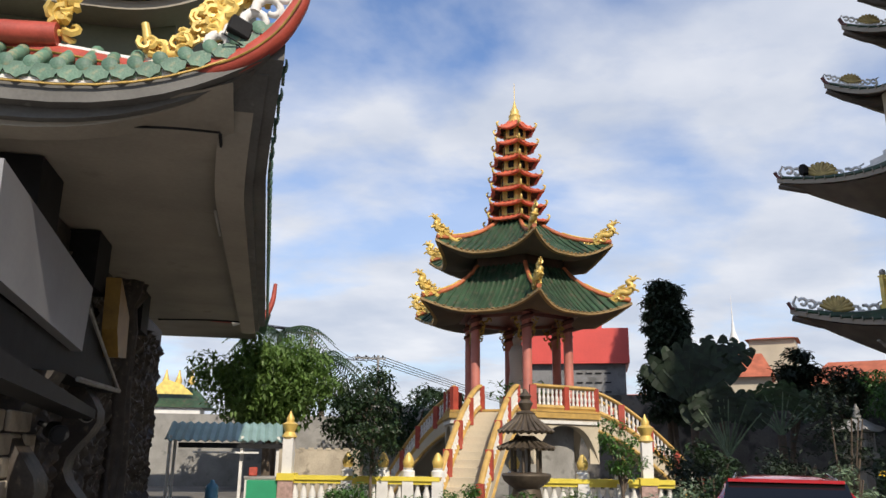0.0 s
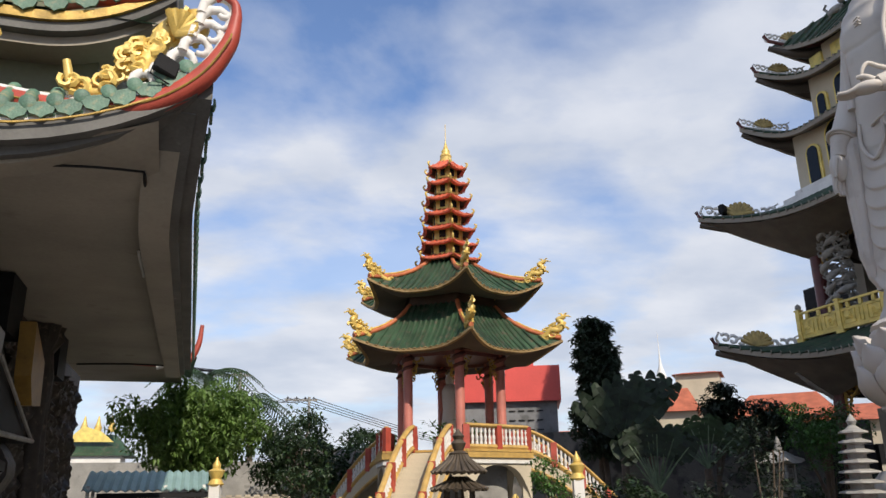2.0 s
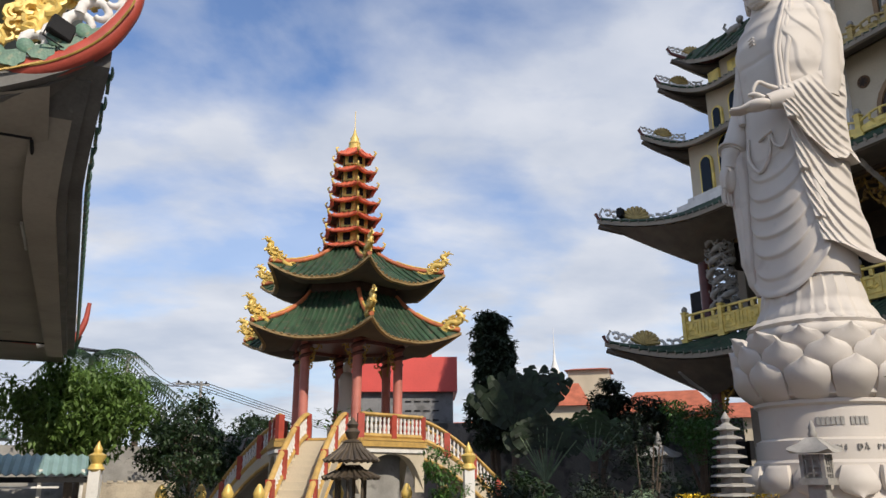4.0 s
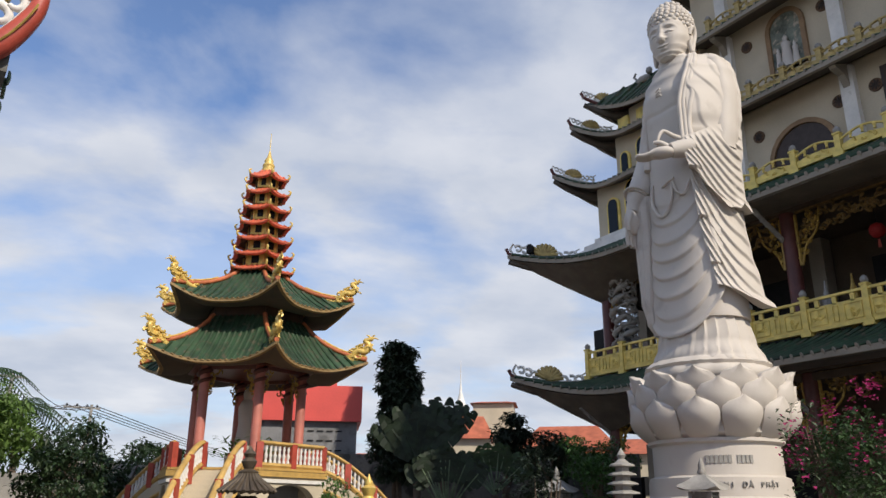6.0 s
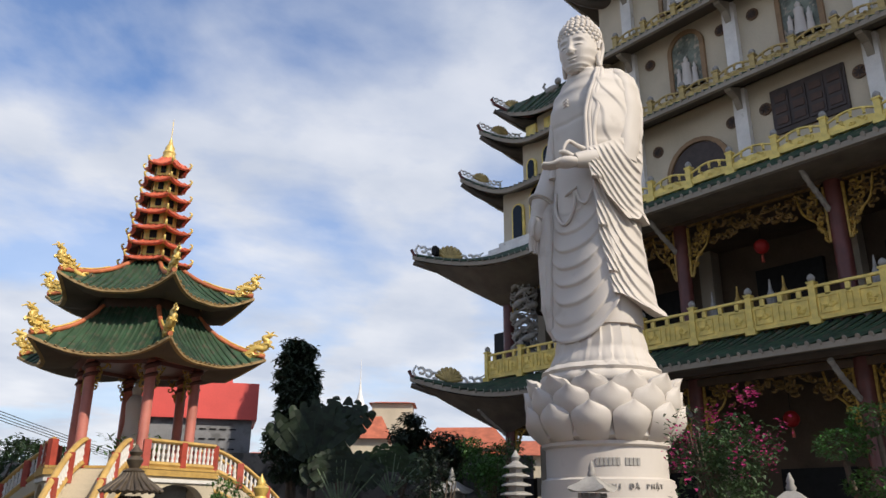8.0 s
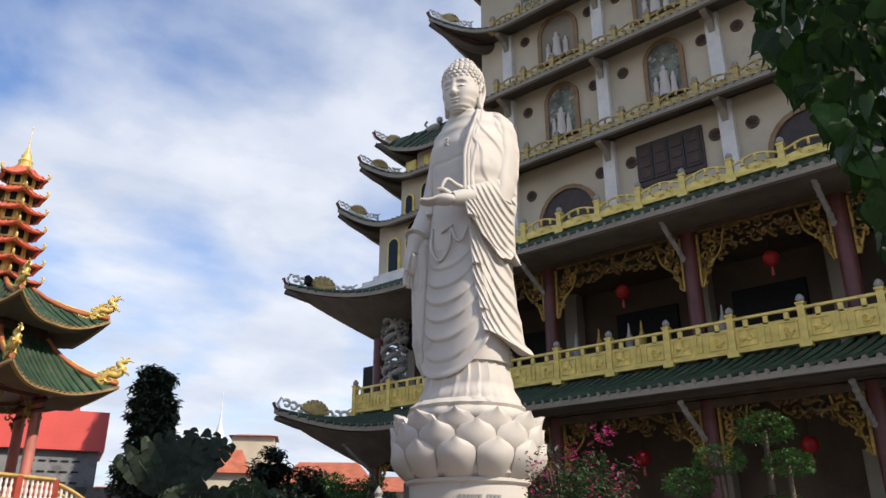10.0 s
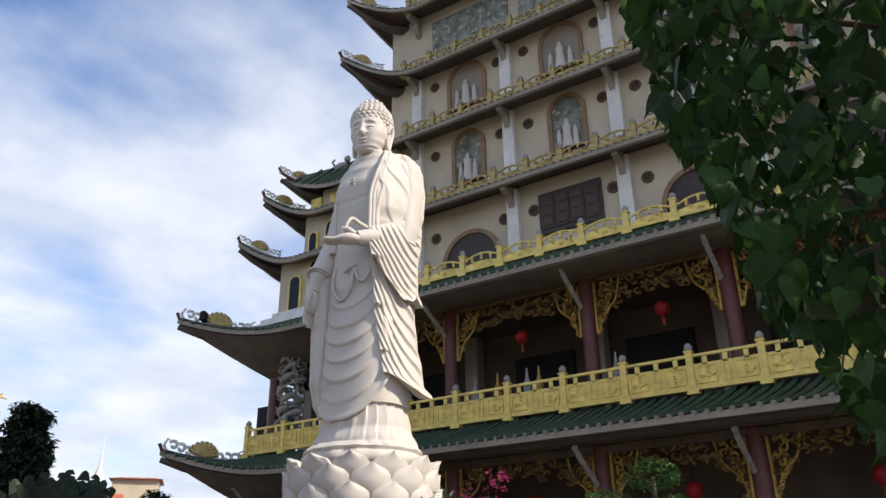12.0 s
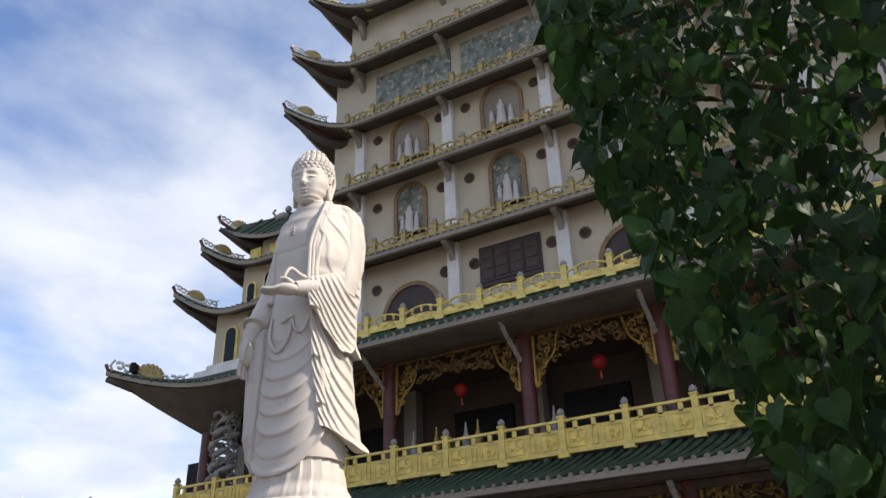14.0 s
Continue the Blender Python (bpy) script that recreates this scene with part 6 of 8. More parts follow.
fan_palm((16.9, 27.6, 0), 3.5, 9, 2.4, "fan-shaped palm with torn dark blades beyond the wall", 3, SHADED_LEAF, -30, 46)
fan_palm((18.4, 28.0, 0), 4.4, 8, 1.9, "tall fan-shaped palm with dark torn blades", 4, SHADED_LEAF, -38, 42)


def coconut_palm(base, height, seed):
    rnd = random.Random(seed)
    t = thing("coconut_palm", pose(*base), "feathery coconut palm behind the trees", "palm")
    bm = empty_bm()
    tube(bm, [(0, 0, 0), (0.1, 0, height * 0.5), (0, 0, height)], lambda q: 0.16 - 0.05 * q, 8)
    part("trunk", bm, BARK, t, smooth=60)
    for k in range(13):
        a, up = k * 2.4, rnd.uniform(0.2, 1.1)
        pts = [Vector((math.cos(a) * 2.4 * s, math.sin(a) * 2.4 * s, height + up * 1.7 * s - 2.2 * s * s)) for s in [i / 10 for i in range(11)]]
        bm = empty_bm()
        tube(bm, pts, lambda q: 0.035 * (1 - 0.7 * q), 4)
        for i in range(1, 11):
            for sg in (-1, 1):
                for h in (0, 0.5):
                    p = pts[i - 1].lerp(pts[i], h)
                    d = (pts[i] - pts[i - 1]).normalized()
                    s = d.cross(Vector((0, 0, 1))).normalized() * sg
                    L = 0.75 * math.sin(math.pi * (i + h + 1) / 12.5)
                    e = p + s * L * 0.8 + d * L * 0.35 - Vector((0, 0, 0.35 * L))
                    bm.faces.new([bm.verts.new(x) for x in (p, p + d * 0.09, e)])
        part("frond", bm, LEAF_DARK, t)


coconut_palm((2.6, 35.2, 0), 5.6, 1)
coconut_palm((0.6, 33.0, 0), 6.4, 2)

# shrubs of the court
bush("shrub", (11.5, 18.0, 0.9), (1.2, 0.9, 0.95), SHADED_LEAF, "dense dark green shrub before the wall", 1, 0.16, 20, 80)
bush("shrub", (13.3, 17.0, 0.9), (1.1, 0.9, 0.9), SHADED_LEAF, "dense dark green shrub before the wall", 2, 0.16, 20, 80)
bush("shrub", (15.0, 16.4, 1.0), (1.2, 0.9, 1.0), SHADED_LEAF, "dense dark green shrub before the wall", 3, 0.16, 20, 80)
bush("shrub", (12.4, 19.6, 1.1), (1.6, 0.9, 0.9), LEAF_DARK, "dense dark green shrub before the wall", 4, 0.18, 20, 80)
bush("shrub", (9.9, 11.0, 1.7), (0.75, 0.7, 1.1), SHADED_LEAF, "twiggy dark shrub beside the stone lantern", 5, 0.11, 22, 60)
bush("flowering_shrub", (8.0, 8.7, 1.1), (0.55, 0.5, 0.45), SILVER, "pale variegated shrub beside the red car", 6, 0.1, 16, 70)
bush("low_shrub", (2.0, 14.9, 0.55), (0.65, 0.6, 0.5), LEAF_MID, "leafy green shrub before the pool railing", 7, 0.11, 16, 70)
bush("low_shrub", (3.0, 14.6, 0.5), (0.5, 0.5, 0.42), LEAF_MID, "leafy green shrub before the pool railing", 8, 0.11, 14, 60)
bush("low_shrub", (3.95, 13.6, 0.6), (0.42, 0.4, 0.45), LEAF_MID, "leafy green shrub before the pool railing", 9, 0.1, 14, 60)
bush("low_shrub", (5.0, 13.4, 0.5), (0.5, 0.45, 0.4), LEAF_MID, "leafy green shrub before the pool railing", 10, 0.1, 14, 60)
bush("low_shrub", (5.9, 12.9, 0.55), (0.6, 0.5, 0.42), LEAF_BRIGHT, "leafy green shrub before the pool railing", 11, 0.1, 14, 60)
bush("low_shrub", (6.1, 9.8, 0.75), (0.55, 0.45, 0.5), SILVER, "loose twiggy shrub beside the parked car", 12, 0.09, 16, 60)
bush("low_shrub", (7.2, 10.6, 0.9), (0.5, 0.45, 0.75), LEAF_DARK, "loose twiggy shrub beside the parked car", 13, 0.09, 16, 60)
# clipped ficus clumps by the statue
ficus = tree("ficus_tree", (11.6, 11.2, 0), 3, (11.4, 10.9, 2.6), (0.85, 0.75, 0.62), FICUS, "bright green clipped ficus tree behind the stone lantern", 14, 26, 150, 0.09, 0.09)
bush("clipped_hedge", (12.0, 11.9, 1.2), (1.1, 0.8, 1.2), LEAF_DARK, "dark green hedge behind the statue", 15, 0.1, 26, 90)


def topiary(base, balls, label, seed, mat):
    """A trained shrub: bare crooked stems, each ending in a clipped cushion of small leaves."""
    rnd = random.Random(seed)
    t = thing("topiary", pose(*base), label, "topiary")
    for c, r in balls:
        c = Vector(c) - Vector(base)
        bm = empty_bm()
        tube(bm, curve_points([(0, 0, 0), (c.x * 0.3 + rnd.uniform(-0.1, 0.1), c.y * 0.3, c.z * 0.4), (c.x * 0.8, c.y * 0.9, c.z * 0.75), tuple(c)], 5), lambda q: 0.07 * (1 - 0.6 * q), 7)
        part("stem", bm, BARK, t, smooth=60)
        pts = []
        for k in range(620):
            d = Vector((rnd.gauss(0, 1), rnd.gauss(0, 1), rnd.gauss(0, 1))).normalized()
            pts.append(c + Vector((d.x * r, d.y * r, d.z * r * (0.72 if d.z > 0 else 0.45))) * rnd.uniform(0.86, 1.03))
        leaf_mass("cushion", pts, 0.06, mat, t, rnd, 0.0, 0.6)


topiary((10.0, 2.5, 0), [((9.9, 2.35, 3.02), 0.32), ((9.7, 2.86, 2.68), 0.30), ((9.95, 2.15, 2.62), 0.27), ((9.55, 3.2, 2.42), 0.3), ((9.7, 3.0, 2.0), 0.28), ((10.0, 2.3, 2.1), 0.3)], "trained shrub with rounded clipped cushions of small leaves", 5, FICUS)
# bougainvillea with magenta bracts
boug = bush("bougainvillea", (10.65, 5.35, 2.35), (0.85, 0.8, 0.9), LEAF_DARK, "bougainvillea bush with magenta flowers before the hall", 16, 0.09, 34, 90, narrow=0.5)
rb = random.Random(9)
pts = []
for k in range(30):
    a, h = rb.uniform(0, 6.28), rb.uniform(-0.2, 1.1)
    r = 0.85 * math.sqrt(max(0.05, 1 - (h * 0.8) ** 2)) * rb.uniform(0.75, 1.1)
    c = Vector((math.cos(a) * r, math.sin(a) * r, 2.35 + h * 0.95))
    pts += [c + Vector((rb.gauss(0, 0.07), rb.gauss(0, 0.07), rb.gauss(0, 0.09))) for q in range(14)]
leaf_mass("blossom", pts, 0.06, PETAL, boug, rb, 0.0, 0.8)
for k, (x, y) in enumerate(((9.9, 9.7), (10.2, 9.3), (10.55, 8.85))):
    b = bush("marigold_plant", (x, y, 1.2), (0.22, 0.22, 0.12), LEAF_MID, "yellow-flowered potted plant at the pedestal", 60 + k, 0.07, 8, 40, "flower")
    leaf_mass("blossom", [Vector((rb.gauss(0, 0.13), rb.gauss(0, 0.13), 1.32 + rb.uniform(0, 0.08))) for q in range(90)], 0.05, YELLOW_PETAL, b, rb, -0.6, 0.9)

# ---- beyond the court: walls, houses, poles ----
REDSHEET = material("red_sheet_roof", (0.66, 0.09, 0.075), 0.5, 0, 0.12, 0.6, 12, 0.1)
RENDERED = material("grey_cement_render", (0.22, 0.22, 0.225), 0.9, 0, 0.3, 0.7, 14, 0.3, second=(0.12, 0.12, 0.12), second_at=0.55)
OLDWALL = material("stained_boundary_wall", (0.19, 0.175, 0.16), 0.9, 0, 0.4, 0.6, 14, 0.3, second=(0.06, 0.06, 0.055), second_at=0.5)
ORANGE = material("orange_tile_roof", (0.42, 0.12, 0.06), 0.7, 0, 0.3, 2.0, 20, 0.2)
SHEET = material("pale_green_sheet", (0.24, 0.36, 0.33), 0.45, 0, 0.2, 1.5, 20, 0.1)
BOARD = material("green_board", (0.02, 0.28, 0.13), 0.5, 0, 0.12, 2, 20, 0.05)
BLUE = material("blue_plastic", (0.10, 0.28, 0.42), 0.25, 0, 0.15, 3, 20, 0.02)
STAIN = material("stained_cream_wall", (0.42, 0.36, 0.27), 0.9, 0, 0.35, 1.5, 20, 0.3, second=(0.2, 0.17, 0.13), second_at=0.55)
BRONZE = material("weathered_bronze", (0.11, 0.085, 0.06), 0.55, 0.4, 0.35, 6, 40, 0.4)
CAR_RED = material("red_car_paint", (0.50, 0.012, 0.02), 0.25, 0, 0.05, 1, 10, 0.0, coat=1.0)
GLASS_DARK = material("dark_car_glass", (0.008, 0.009, 0.01), 0.08, 0, 0.05, 1, 10, 0.0, spec=0.25)
CHROME = material("metal_trim", (0.5, 0.5, 0.5), 0.25, 0.9, 0.1, 3, 20, 0.0)
TYRE = material("tyre_rubber", (0.02, 0.02, 0.02), 0.85, 0, 0.3, 8, 60, 0.2)
PINK_STONE = material("pink_granite", (0.42, 0.28, 0.24), 0.6, 0, 0.3, 14, 90, 0.1)
REDLIGHT = material("red_silk", (0.45, 0.02, 0.02), 0.6, 0, 0.2, 8, 30, 0.1, through_light=0.3)

shop = thing("red_roofed_house", pose(16.9, 33.6, 0, 0, 0, -24), "grey rendered house with a bright red gabled sheet roof", "house")
bm = empty_bm()
box(bm, (-2.3, 2.2, 2.9), (4.7, 4.0, 5.8))
part("wall", bm, RENDERED, shop)
bm = empty_bm()
plate(bm, [(-5.2, 5.75), (0.25, 5.75), (0.25, 7.45), (-1.0, 7.45), (-1.0, 7.9), (-2.6, 8.3), (-5.2, 7.1)], 4.6, pose(0, 2.2, 0))
part("roof", bm, REDSHEET, shop)
bm = empty_bm()
for r in range(3):
    for k in range(5):
        box(bm, (0, 0, 0), (0.3, 0.04, 0.06))
        bmesh.ops.translate(bm, verts=bm.verts[-8:], vec=(-2.6 + 0.45 * k, 0.18, 5.3 - 0.45 * r))
part("vent_slots", bm, BLACK, shop, kind="stuff")

bm = empty_bm()
tubepts = [(11.5, 36.5), (16.6, 33.0), (23.2, 28.2), (27.0, 25.0)]
for (xa, ya), (xb, yb) in zip(tubepts, tubepts[1:]):
    rings(bm, [[(xa, ya, 0), (xb, yb, 0), (xb, yb, 4.2), (xa, ya, 4.2)], [(xa + 0.1, ya + 0.2, 0), (xb + 0.1, yb + 0.2, 0), (xb + 0.1, yb + 0.2, 4.2), (xa + 0.1, ya + 0.2, 4.2)]])
solo("boundary_wall", bm, OLDWALL, "dark stained boundary wall of the temple court", "wall", kind="structure")
bm = empty_bm()
for (xa, ya, za), (xb, yb, zb) in (((-30, 36, 3.0), (4.6, 34.5, 3.0)), ((4.6, 34.5, 3.55), (8.2, 32.6, 3.3)), ((8.2, 32.6, 3.2), (13.0, 36.0, 3.2))):
    rings(bm, [[(xa, ya, 0), (xb, yb, 0), (xb, yb, zb), (xa, ya, za)], [(xa, ya + 0.2, 0), (xb, yb + 0.2, 0), (xb, yb + 0.2, zb), (xa, ya + 0.2, za)]])
solo("boundary_wall", bm, CONCRETE, "grey concrete boundary wall behind the pavilion", "wall", kind="structure")
bm = empty_bm()
box(bm, (1.9, 23.2, 0.8), (2.4, 0.2, 1.6))
for k in range(9):
    box(bm, (0.85 + 0.26 * k, 23.2, 1.62), (0.16, 0.24, 0.06))
solo("low_wall", bm, STAIN, "low stained cream garden wall", "wall", kind="structure")


def house(c, rz, w, d, h, mat, roof_mat, rise, label):
    t = thing("house", pose(*c, 0, 0, rz), label, "house", "far houses")
    bm = empty_bm()
    box(bm, (0, 0, h / 2), (w, d, h))
    part("wall", bm, mat, t)
    bm = empty_bm()
    rings(bm, [[(-w * 0.58, -d * 0.6, h), (w * 0.58, -d * 0.6, h), (w * 0.58, d * 0.6, h), (-w * 0.58, d * 0.6, h)], [(-w * 0.35, -0.1, h + rise), (w * 0.35, -0.1, h + rise), (w * 0.35, 0.1, h + rise), (-w * 0.35, 0.1, h + rise)]])
    part("roof", bm, roof_mat, t)
    for k in range(4):
        bm = empty_bm()
        box(bm, ((k - 1.5) * w * 0.22, -d * 0.5 - 0.02, h * 0.62), (w * 0.1, 0.08, h * 0.22))
        part("window", bm, BLACK, t)
    return t


house((38.5, 43.0, 0), -45, 6, 5, 5.9, CREAM, ORANGE, 1.7, "far cream house with an orange tiled roof")
house((41.5, 39.5, 0), -45, 6, 5, 5.4, CREAM, ORANGE, 1.2, "far cream house with an orange tiled roof")
house((31.0, 45.0, 0), -35, 3.2, 4, 6.3, CREAM, ORANGE, 1.7, "far cream house with an orange tiled roof")
house((26.4, 49.0, 0), -30, 5, 5, 4.2, WHITE, ORANGE, 1.3, "far white house with an orange tiled roof")
house((35.5, 48.0, 0), -40, 3, 3, 9.4, CREAM, ORANGE, 0.3, "narrow cream house rising over the trees")
bm = empty_bm()
lathe(bm, [(1.2, 0), (1.2, 10), (0.9, 12.5), (0.5, 13.6), (0.2, 14.6), (0.06, 16.0), (0.02, 18.5)], (49.7, 74.4, 0), 16)
solo("far_spire", bm, WHITE, "white pointed spire far beyond the trees", "spire", smooth=40)

far_temple = thing("far_temple", pose(-5.4, 48.8, 0), "small far temple with a green roof and gold finials", "temple")
bm = empty_bm()
box(bm, (0, 2, 2.0), (3.4, 3.6, 4.0))
part("wall", bm, WHITE, far_temple)
bm = empty_bm()
rings(bm, [[(-2.4, 0, 3.9), (2.4, 0, 3.9), (2.4, 4.4, 3.9), (-2.4, 4.4, 3.9)], [(-1.2, 1.8, 5.2), (1.2, 1.8, 5.2), (1.2, 2.6, 5.2), (-1.2, 2.6, 5.2)]])
part("roof", bm, GREEN_TILE, far_temple)
bm = empty_bm()
plate(bm, [(-1.3, 4.7), (-0.4, 5.6), (0.6, 5.3), (1.3, 4.7)], 0.2, pose(-0.1, 0.6, 0))
part("gable", bm, YELLOW, far_temple)
for k in range(3):
    bm = empty_bm()
    lathe(bm, [(0.16, 0), (0.22, 0.2), (0.12, 0.5), (0.03, 0.9)], (-0.5 + 0.75 * k, 0.8, 5.3), 8)
    part("finial", bm, GOLD, far_temple, smooth=50)
bm = empty_bm()
box(bm, (0.3, -0.05, 2.6), (2.6, 0.1, 1.0))
part("porch_opening", bm, MAROON, far_temple)

# power poles and wires
for c, h in (((2.5, 44.1, 0), 8.3), ((8.4, 58.6, 0), 8.6)):
    t = thing("power_pole", pose(*c), "concrete power pole with a cross arm", "pole", "power poles")
    bm = empty_bm()
    tube(bm, [(0, 0, 0), (0, 0, h)], lambda q: 0.14 - 0.04 * q, 8)
    part("pole", bm, CONCRETE, t, smooth=50)
    bm = empty_bm()
    box(bm, (-0.6, 0, h - 0.25), (2.4, 0.12, 0.12))
    part("cross_arm", bm, CONCRETE, t)
    for k in range(4):
        bm = empty_bm()
        lathe(bm, [(0.05, 0), (0.08, 0.1), (0.03, 0.2)], (-1.6 + 0.65 * k, 0, h - 0.19), 7)
        part("insulator", bm, BLACK, t)
for k in range(4):
    bm = empty_bm()
    a, b, c = Vector((0.9 + 0.65 * k, 44.1, 8.2)), Vector((6.8 + 0.65 * k, 58.6, 8.5)), Vector((-14 + 0.65 * k, 20.5, 8.4))
    tube(bm, [a.lerp(b, q / 10) - Vector((0, 0, 0.9 * math.sin(math.pi * q / 10))) for q in range(11)], 0.022, 4)
    tube(bm, [a.lerp(c, q / 10) - Vector((0, 0, 0.9 * math.sin(math.pi * q / 10))) for q in range(11)], 0.022, 4)
    b2 = Vector((60.0 + k, 130.0, 8.0))
    tube(bm, [b.lerp(b2, q / 10) - Vector((0, 0, 1.6 * math.sin(math.pi * q / 10))) for q in range(11)], 0.03, 4)
    solo("power_line", bm, BLACK, "thin dark power line strung between poles", "cable", "power lines")

# ---- pool railing with urns and tall gilded posts ----
pool = thing("pool_railing", pose(0, 0, 0), "white baluster railing with bright yellow coping and gilded urns", "railing")
RA, RB = Vector((0.95, 18.64, 0)), Vector((9.6, 16.2, 0))
rail_dir = (RB - RA).normalized()
rail_turn = math.degrees(math.atan2(rail_dir.y, rail_dir.x))
YELLOW_COPING = material("bright_yellow_coping", (0.72, 0.58, 0.07), 0.5, 0, 0.15, 2, 30, 0.1)
BAL2 = None
L = (RB - RA).length
mid = (RA + RB) / 2
gap0, gap1 = 3.55, 5.3     # the way in to the stair
bm = empty_bm()
lathe(bm, [(0.07, 0), (0.07, 0.06), (0.04, 0.12), (0.085, 0.28), (0.08, 0.36), (0.04, 0.5), (0.07, 0.58)], (0, 0, 0), 9)
BAL2 = mesh_of(bm, "baluster", WHITE, 60)
for s0, s1 in ((0, gap0), (gap1, L)):
    m = RA + rail_dir * (s0 + s1) / 2
    bm = empty_bm()
    box(bm, (0, 0, 0.97), (s1 - s0, 0.3, 0.1))
    box(bm, (0, 0, 0.88), (s1 - s0, 0.2, 0.08))
    coping = part("coping", bm, YELLOW_COPING, pool, "bright yellow coping")
    coping.matrix_basis = pose(m.x, m.y, 0, 0, 0, rail_turn)
    bm = empty_bm()
    box(bm, (0, 0, 0.13), (s1 - s0, 0.3, 0.26))
    part("base", bm, WHITE, pool).matrix_basis = pose(m.x, m.y, 0, 0, 0, rail_turn)
    n = int((s1 - s0) / 0.2)
    for k in range(n):
        p = RA + rail_dir * (s0 + (k + 0.5) * (s1 - s0) / n)
        part("baluster", BAL2, None, pool).matrix_basis = pose(p.x, p.y, 0.26)
bm = empty_bm()
lathe(bm, [(0.16, 0), (0.16, 0.12), (0.11, 0.16), (0.13, 0.2)], (0, 0, 0), 12)
foot_me = mesh_of(bm, "urn_foot", WHITE, 50)
bm = empty_bm()
lathe(bm, [(0.08, 0.18), (0.12, 0.24), (0.14, 0.34), (0.09, 0.46), (0.03, 0.55)], (0, 0, 0), 12)
urn_me = mesh_of(bm, "urn", GOLD, 50)
for s in (1.35, 2.2, 2.8, 3.5, 5.3, 6.9, 7.8):
    p = RA + rail_dir * s
    part("urn_foot", foot_me, None, pool).matrix_basis = pose(p.x, p.y, 1.02)
    part("urn", urn_me, None, pool).matrix_basis = pose(p.x, p.y, 1.02)
    bm = empty_bm()
    box(bm, (0, 0, 0.46), (0.26, 0.26, 0.92))
    part("pier", bm, WHITE, pool).matrix_basis = pose(p.x, p.y, 0, 0, 0, rail_turn)
for p in (RA - rail_dir * 0.1, RA + rail_dir * 8.4):
    t = thing("gate_post", pose(p.x, p.y, 0, 0, 0, rail_turn), "tall white post with a gilded lotus cap", "post", "gate posts")
    bm = empty_bm()
    box(bm, (0, 0, 0.45), (0.36, 0.36, 0.9))
    part("base", bm, PINK_STONE, t)
    bm = empty_bm()
    box(bm, (0, 0, 0.98), (0.42, 0.42, 0.16))
    part("collar", bm, YELLOW_COPING, t)
    bm = empty_bm()
    box(bm, (0, 0, 1.45), (0.24, 0.24, 0.9))
    part("shaft", bm, WHITE, t)
    bm = empty_bm()
    lathe(bm, [(0.13, 1.85), (0.19, 1.9), (0.12, 2.02), (0.17, 2.12), (0.2, 2.2), (0.09, 2.26), (0.1, 2.34), (0.03, 2.46), (0.01, 2.52)], (0, 0, 0), 12)
    part("cap", bm, GOLD, t, smooth=50)

# bronze censer with two ribbed canopies
cen = thing("censer", pose(5.95, 16.0, 0), "weathered bronze incense burner with two ribbed canopies", "censer")
bm = empty_bm()
lathe(bm, [(0.5, 0), (0.5, 0.5), (0.35, 0.6), (0.3, 0.85), (0.5, 1.0), (0.55, 1.12), (0.52, 1.16), (0.3, 1.18)], (0, 0, 0), 20)
part("bowl", bm, BRONZE, cen, smooth=40)
for k in range(6):
    bm = empty_bm()
    a = k * math.pi / 3
    tube(bm, [(0.33 * math.cos(a), 0.33 * math.sin(a), 1.15), (0.33 * math.cos(a), 0.33 * math.sin(a), 1.75)], 0.035, 7)
    part("pillar", bm, BRONZE, cen, smooth=50)
for z, r, h in ((1.68, 0.62, 0.26), (2.04, 0.6, 0.4)):
    bm = empty_bm()
    lathe(bm, [(r * 0.95, 0), (r, 0.02), (r * 0.75, h * 0.3), (r * 0.45, h * 0.65), (r * 0.28, h)], (0, 0, z), 24)
    part("canopy", bm, BRONZE, cen, smooth=40)
    for k in range(22):
        a = 2 * math.pi * k / 22
        bm = empty_bm()
        tube(bm, [(q * math.cos(a), q * math.sin(a), z + zz + 0.015) for q, zz in ((r * 1.03, -0.01), (r * 0.75, h * 0.3), (r * 0.45, h * 0.65), (r * 0.28, h))], lambda s: 0.05 * (1 - 0.55 * s), 6)
        part("rib", bm, BRONZE, cen, smooth=60)
bm = empty_bm()
lathe(bm, [(0.2, 2.4), (0.22, 2.46), (0.1, 2.52), (0.14, 2.6), (0.17, 2.68), (0.1, 2.76), (0.14, 2.84), (0.05, 2.94), (0.02, 3.0)], (0, 0, 0), 14)
part("finial", bm, BRONZE, cen, smooth=50)


# ---- market stall under a sheet roof ----
stall = thing("stall", pose(-0.6, 19.2, 0), "drinks stall under a pale green corrugated sheet roof", "stall")
bm = empty_bm()
rings(bm, [[(-1.42 + 2.72 * i / 56, dy, z + 0.03 * math.sin(i * math.pi / 2)) for i in range(57)] for dy, z in ((-0.5, 1.80), (0.8, 2.24))], cap=False, closed=False)
rings(bm, [[(-1.42 + 2.72 * i / 56, dy, z - 0.02 + 0.03 * math.sin(i * math.pi / 2)) for i in range(57)] for dy, z in ((-0.5, 1.80), (0.8, 2.24))], cap=False, closed=False)
part("sheet_roof", bm, SHEET, stall, smooth=60)
for x in (-1.3, 0.35, 1.2):
    for y in (-0.35, 0.75):
        bm = empty_bm()
        box(bm, (x, y, 0.95), (0.07, 0.07, 1.9))
        part("post", bm, WHITE, stall)
bm = empty_bm()
box(bm, (0.1, -0.42, 1.68), (2.4, 0.06, 0.12))
part("beam", bm, BLACK, stall)
bm = empty_bm()
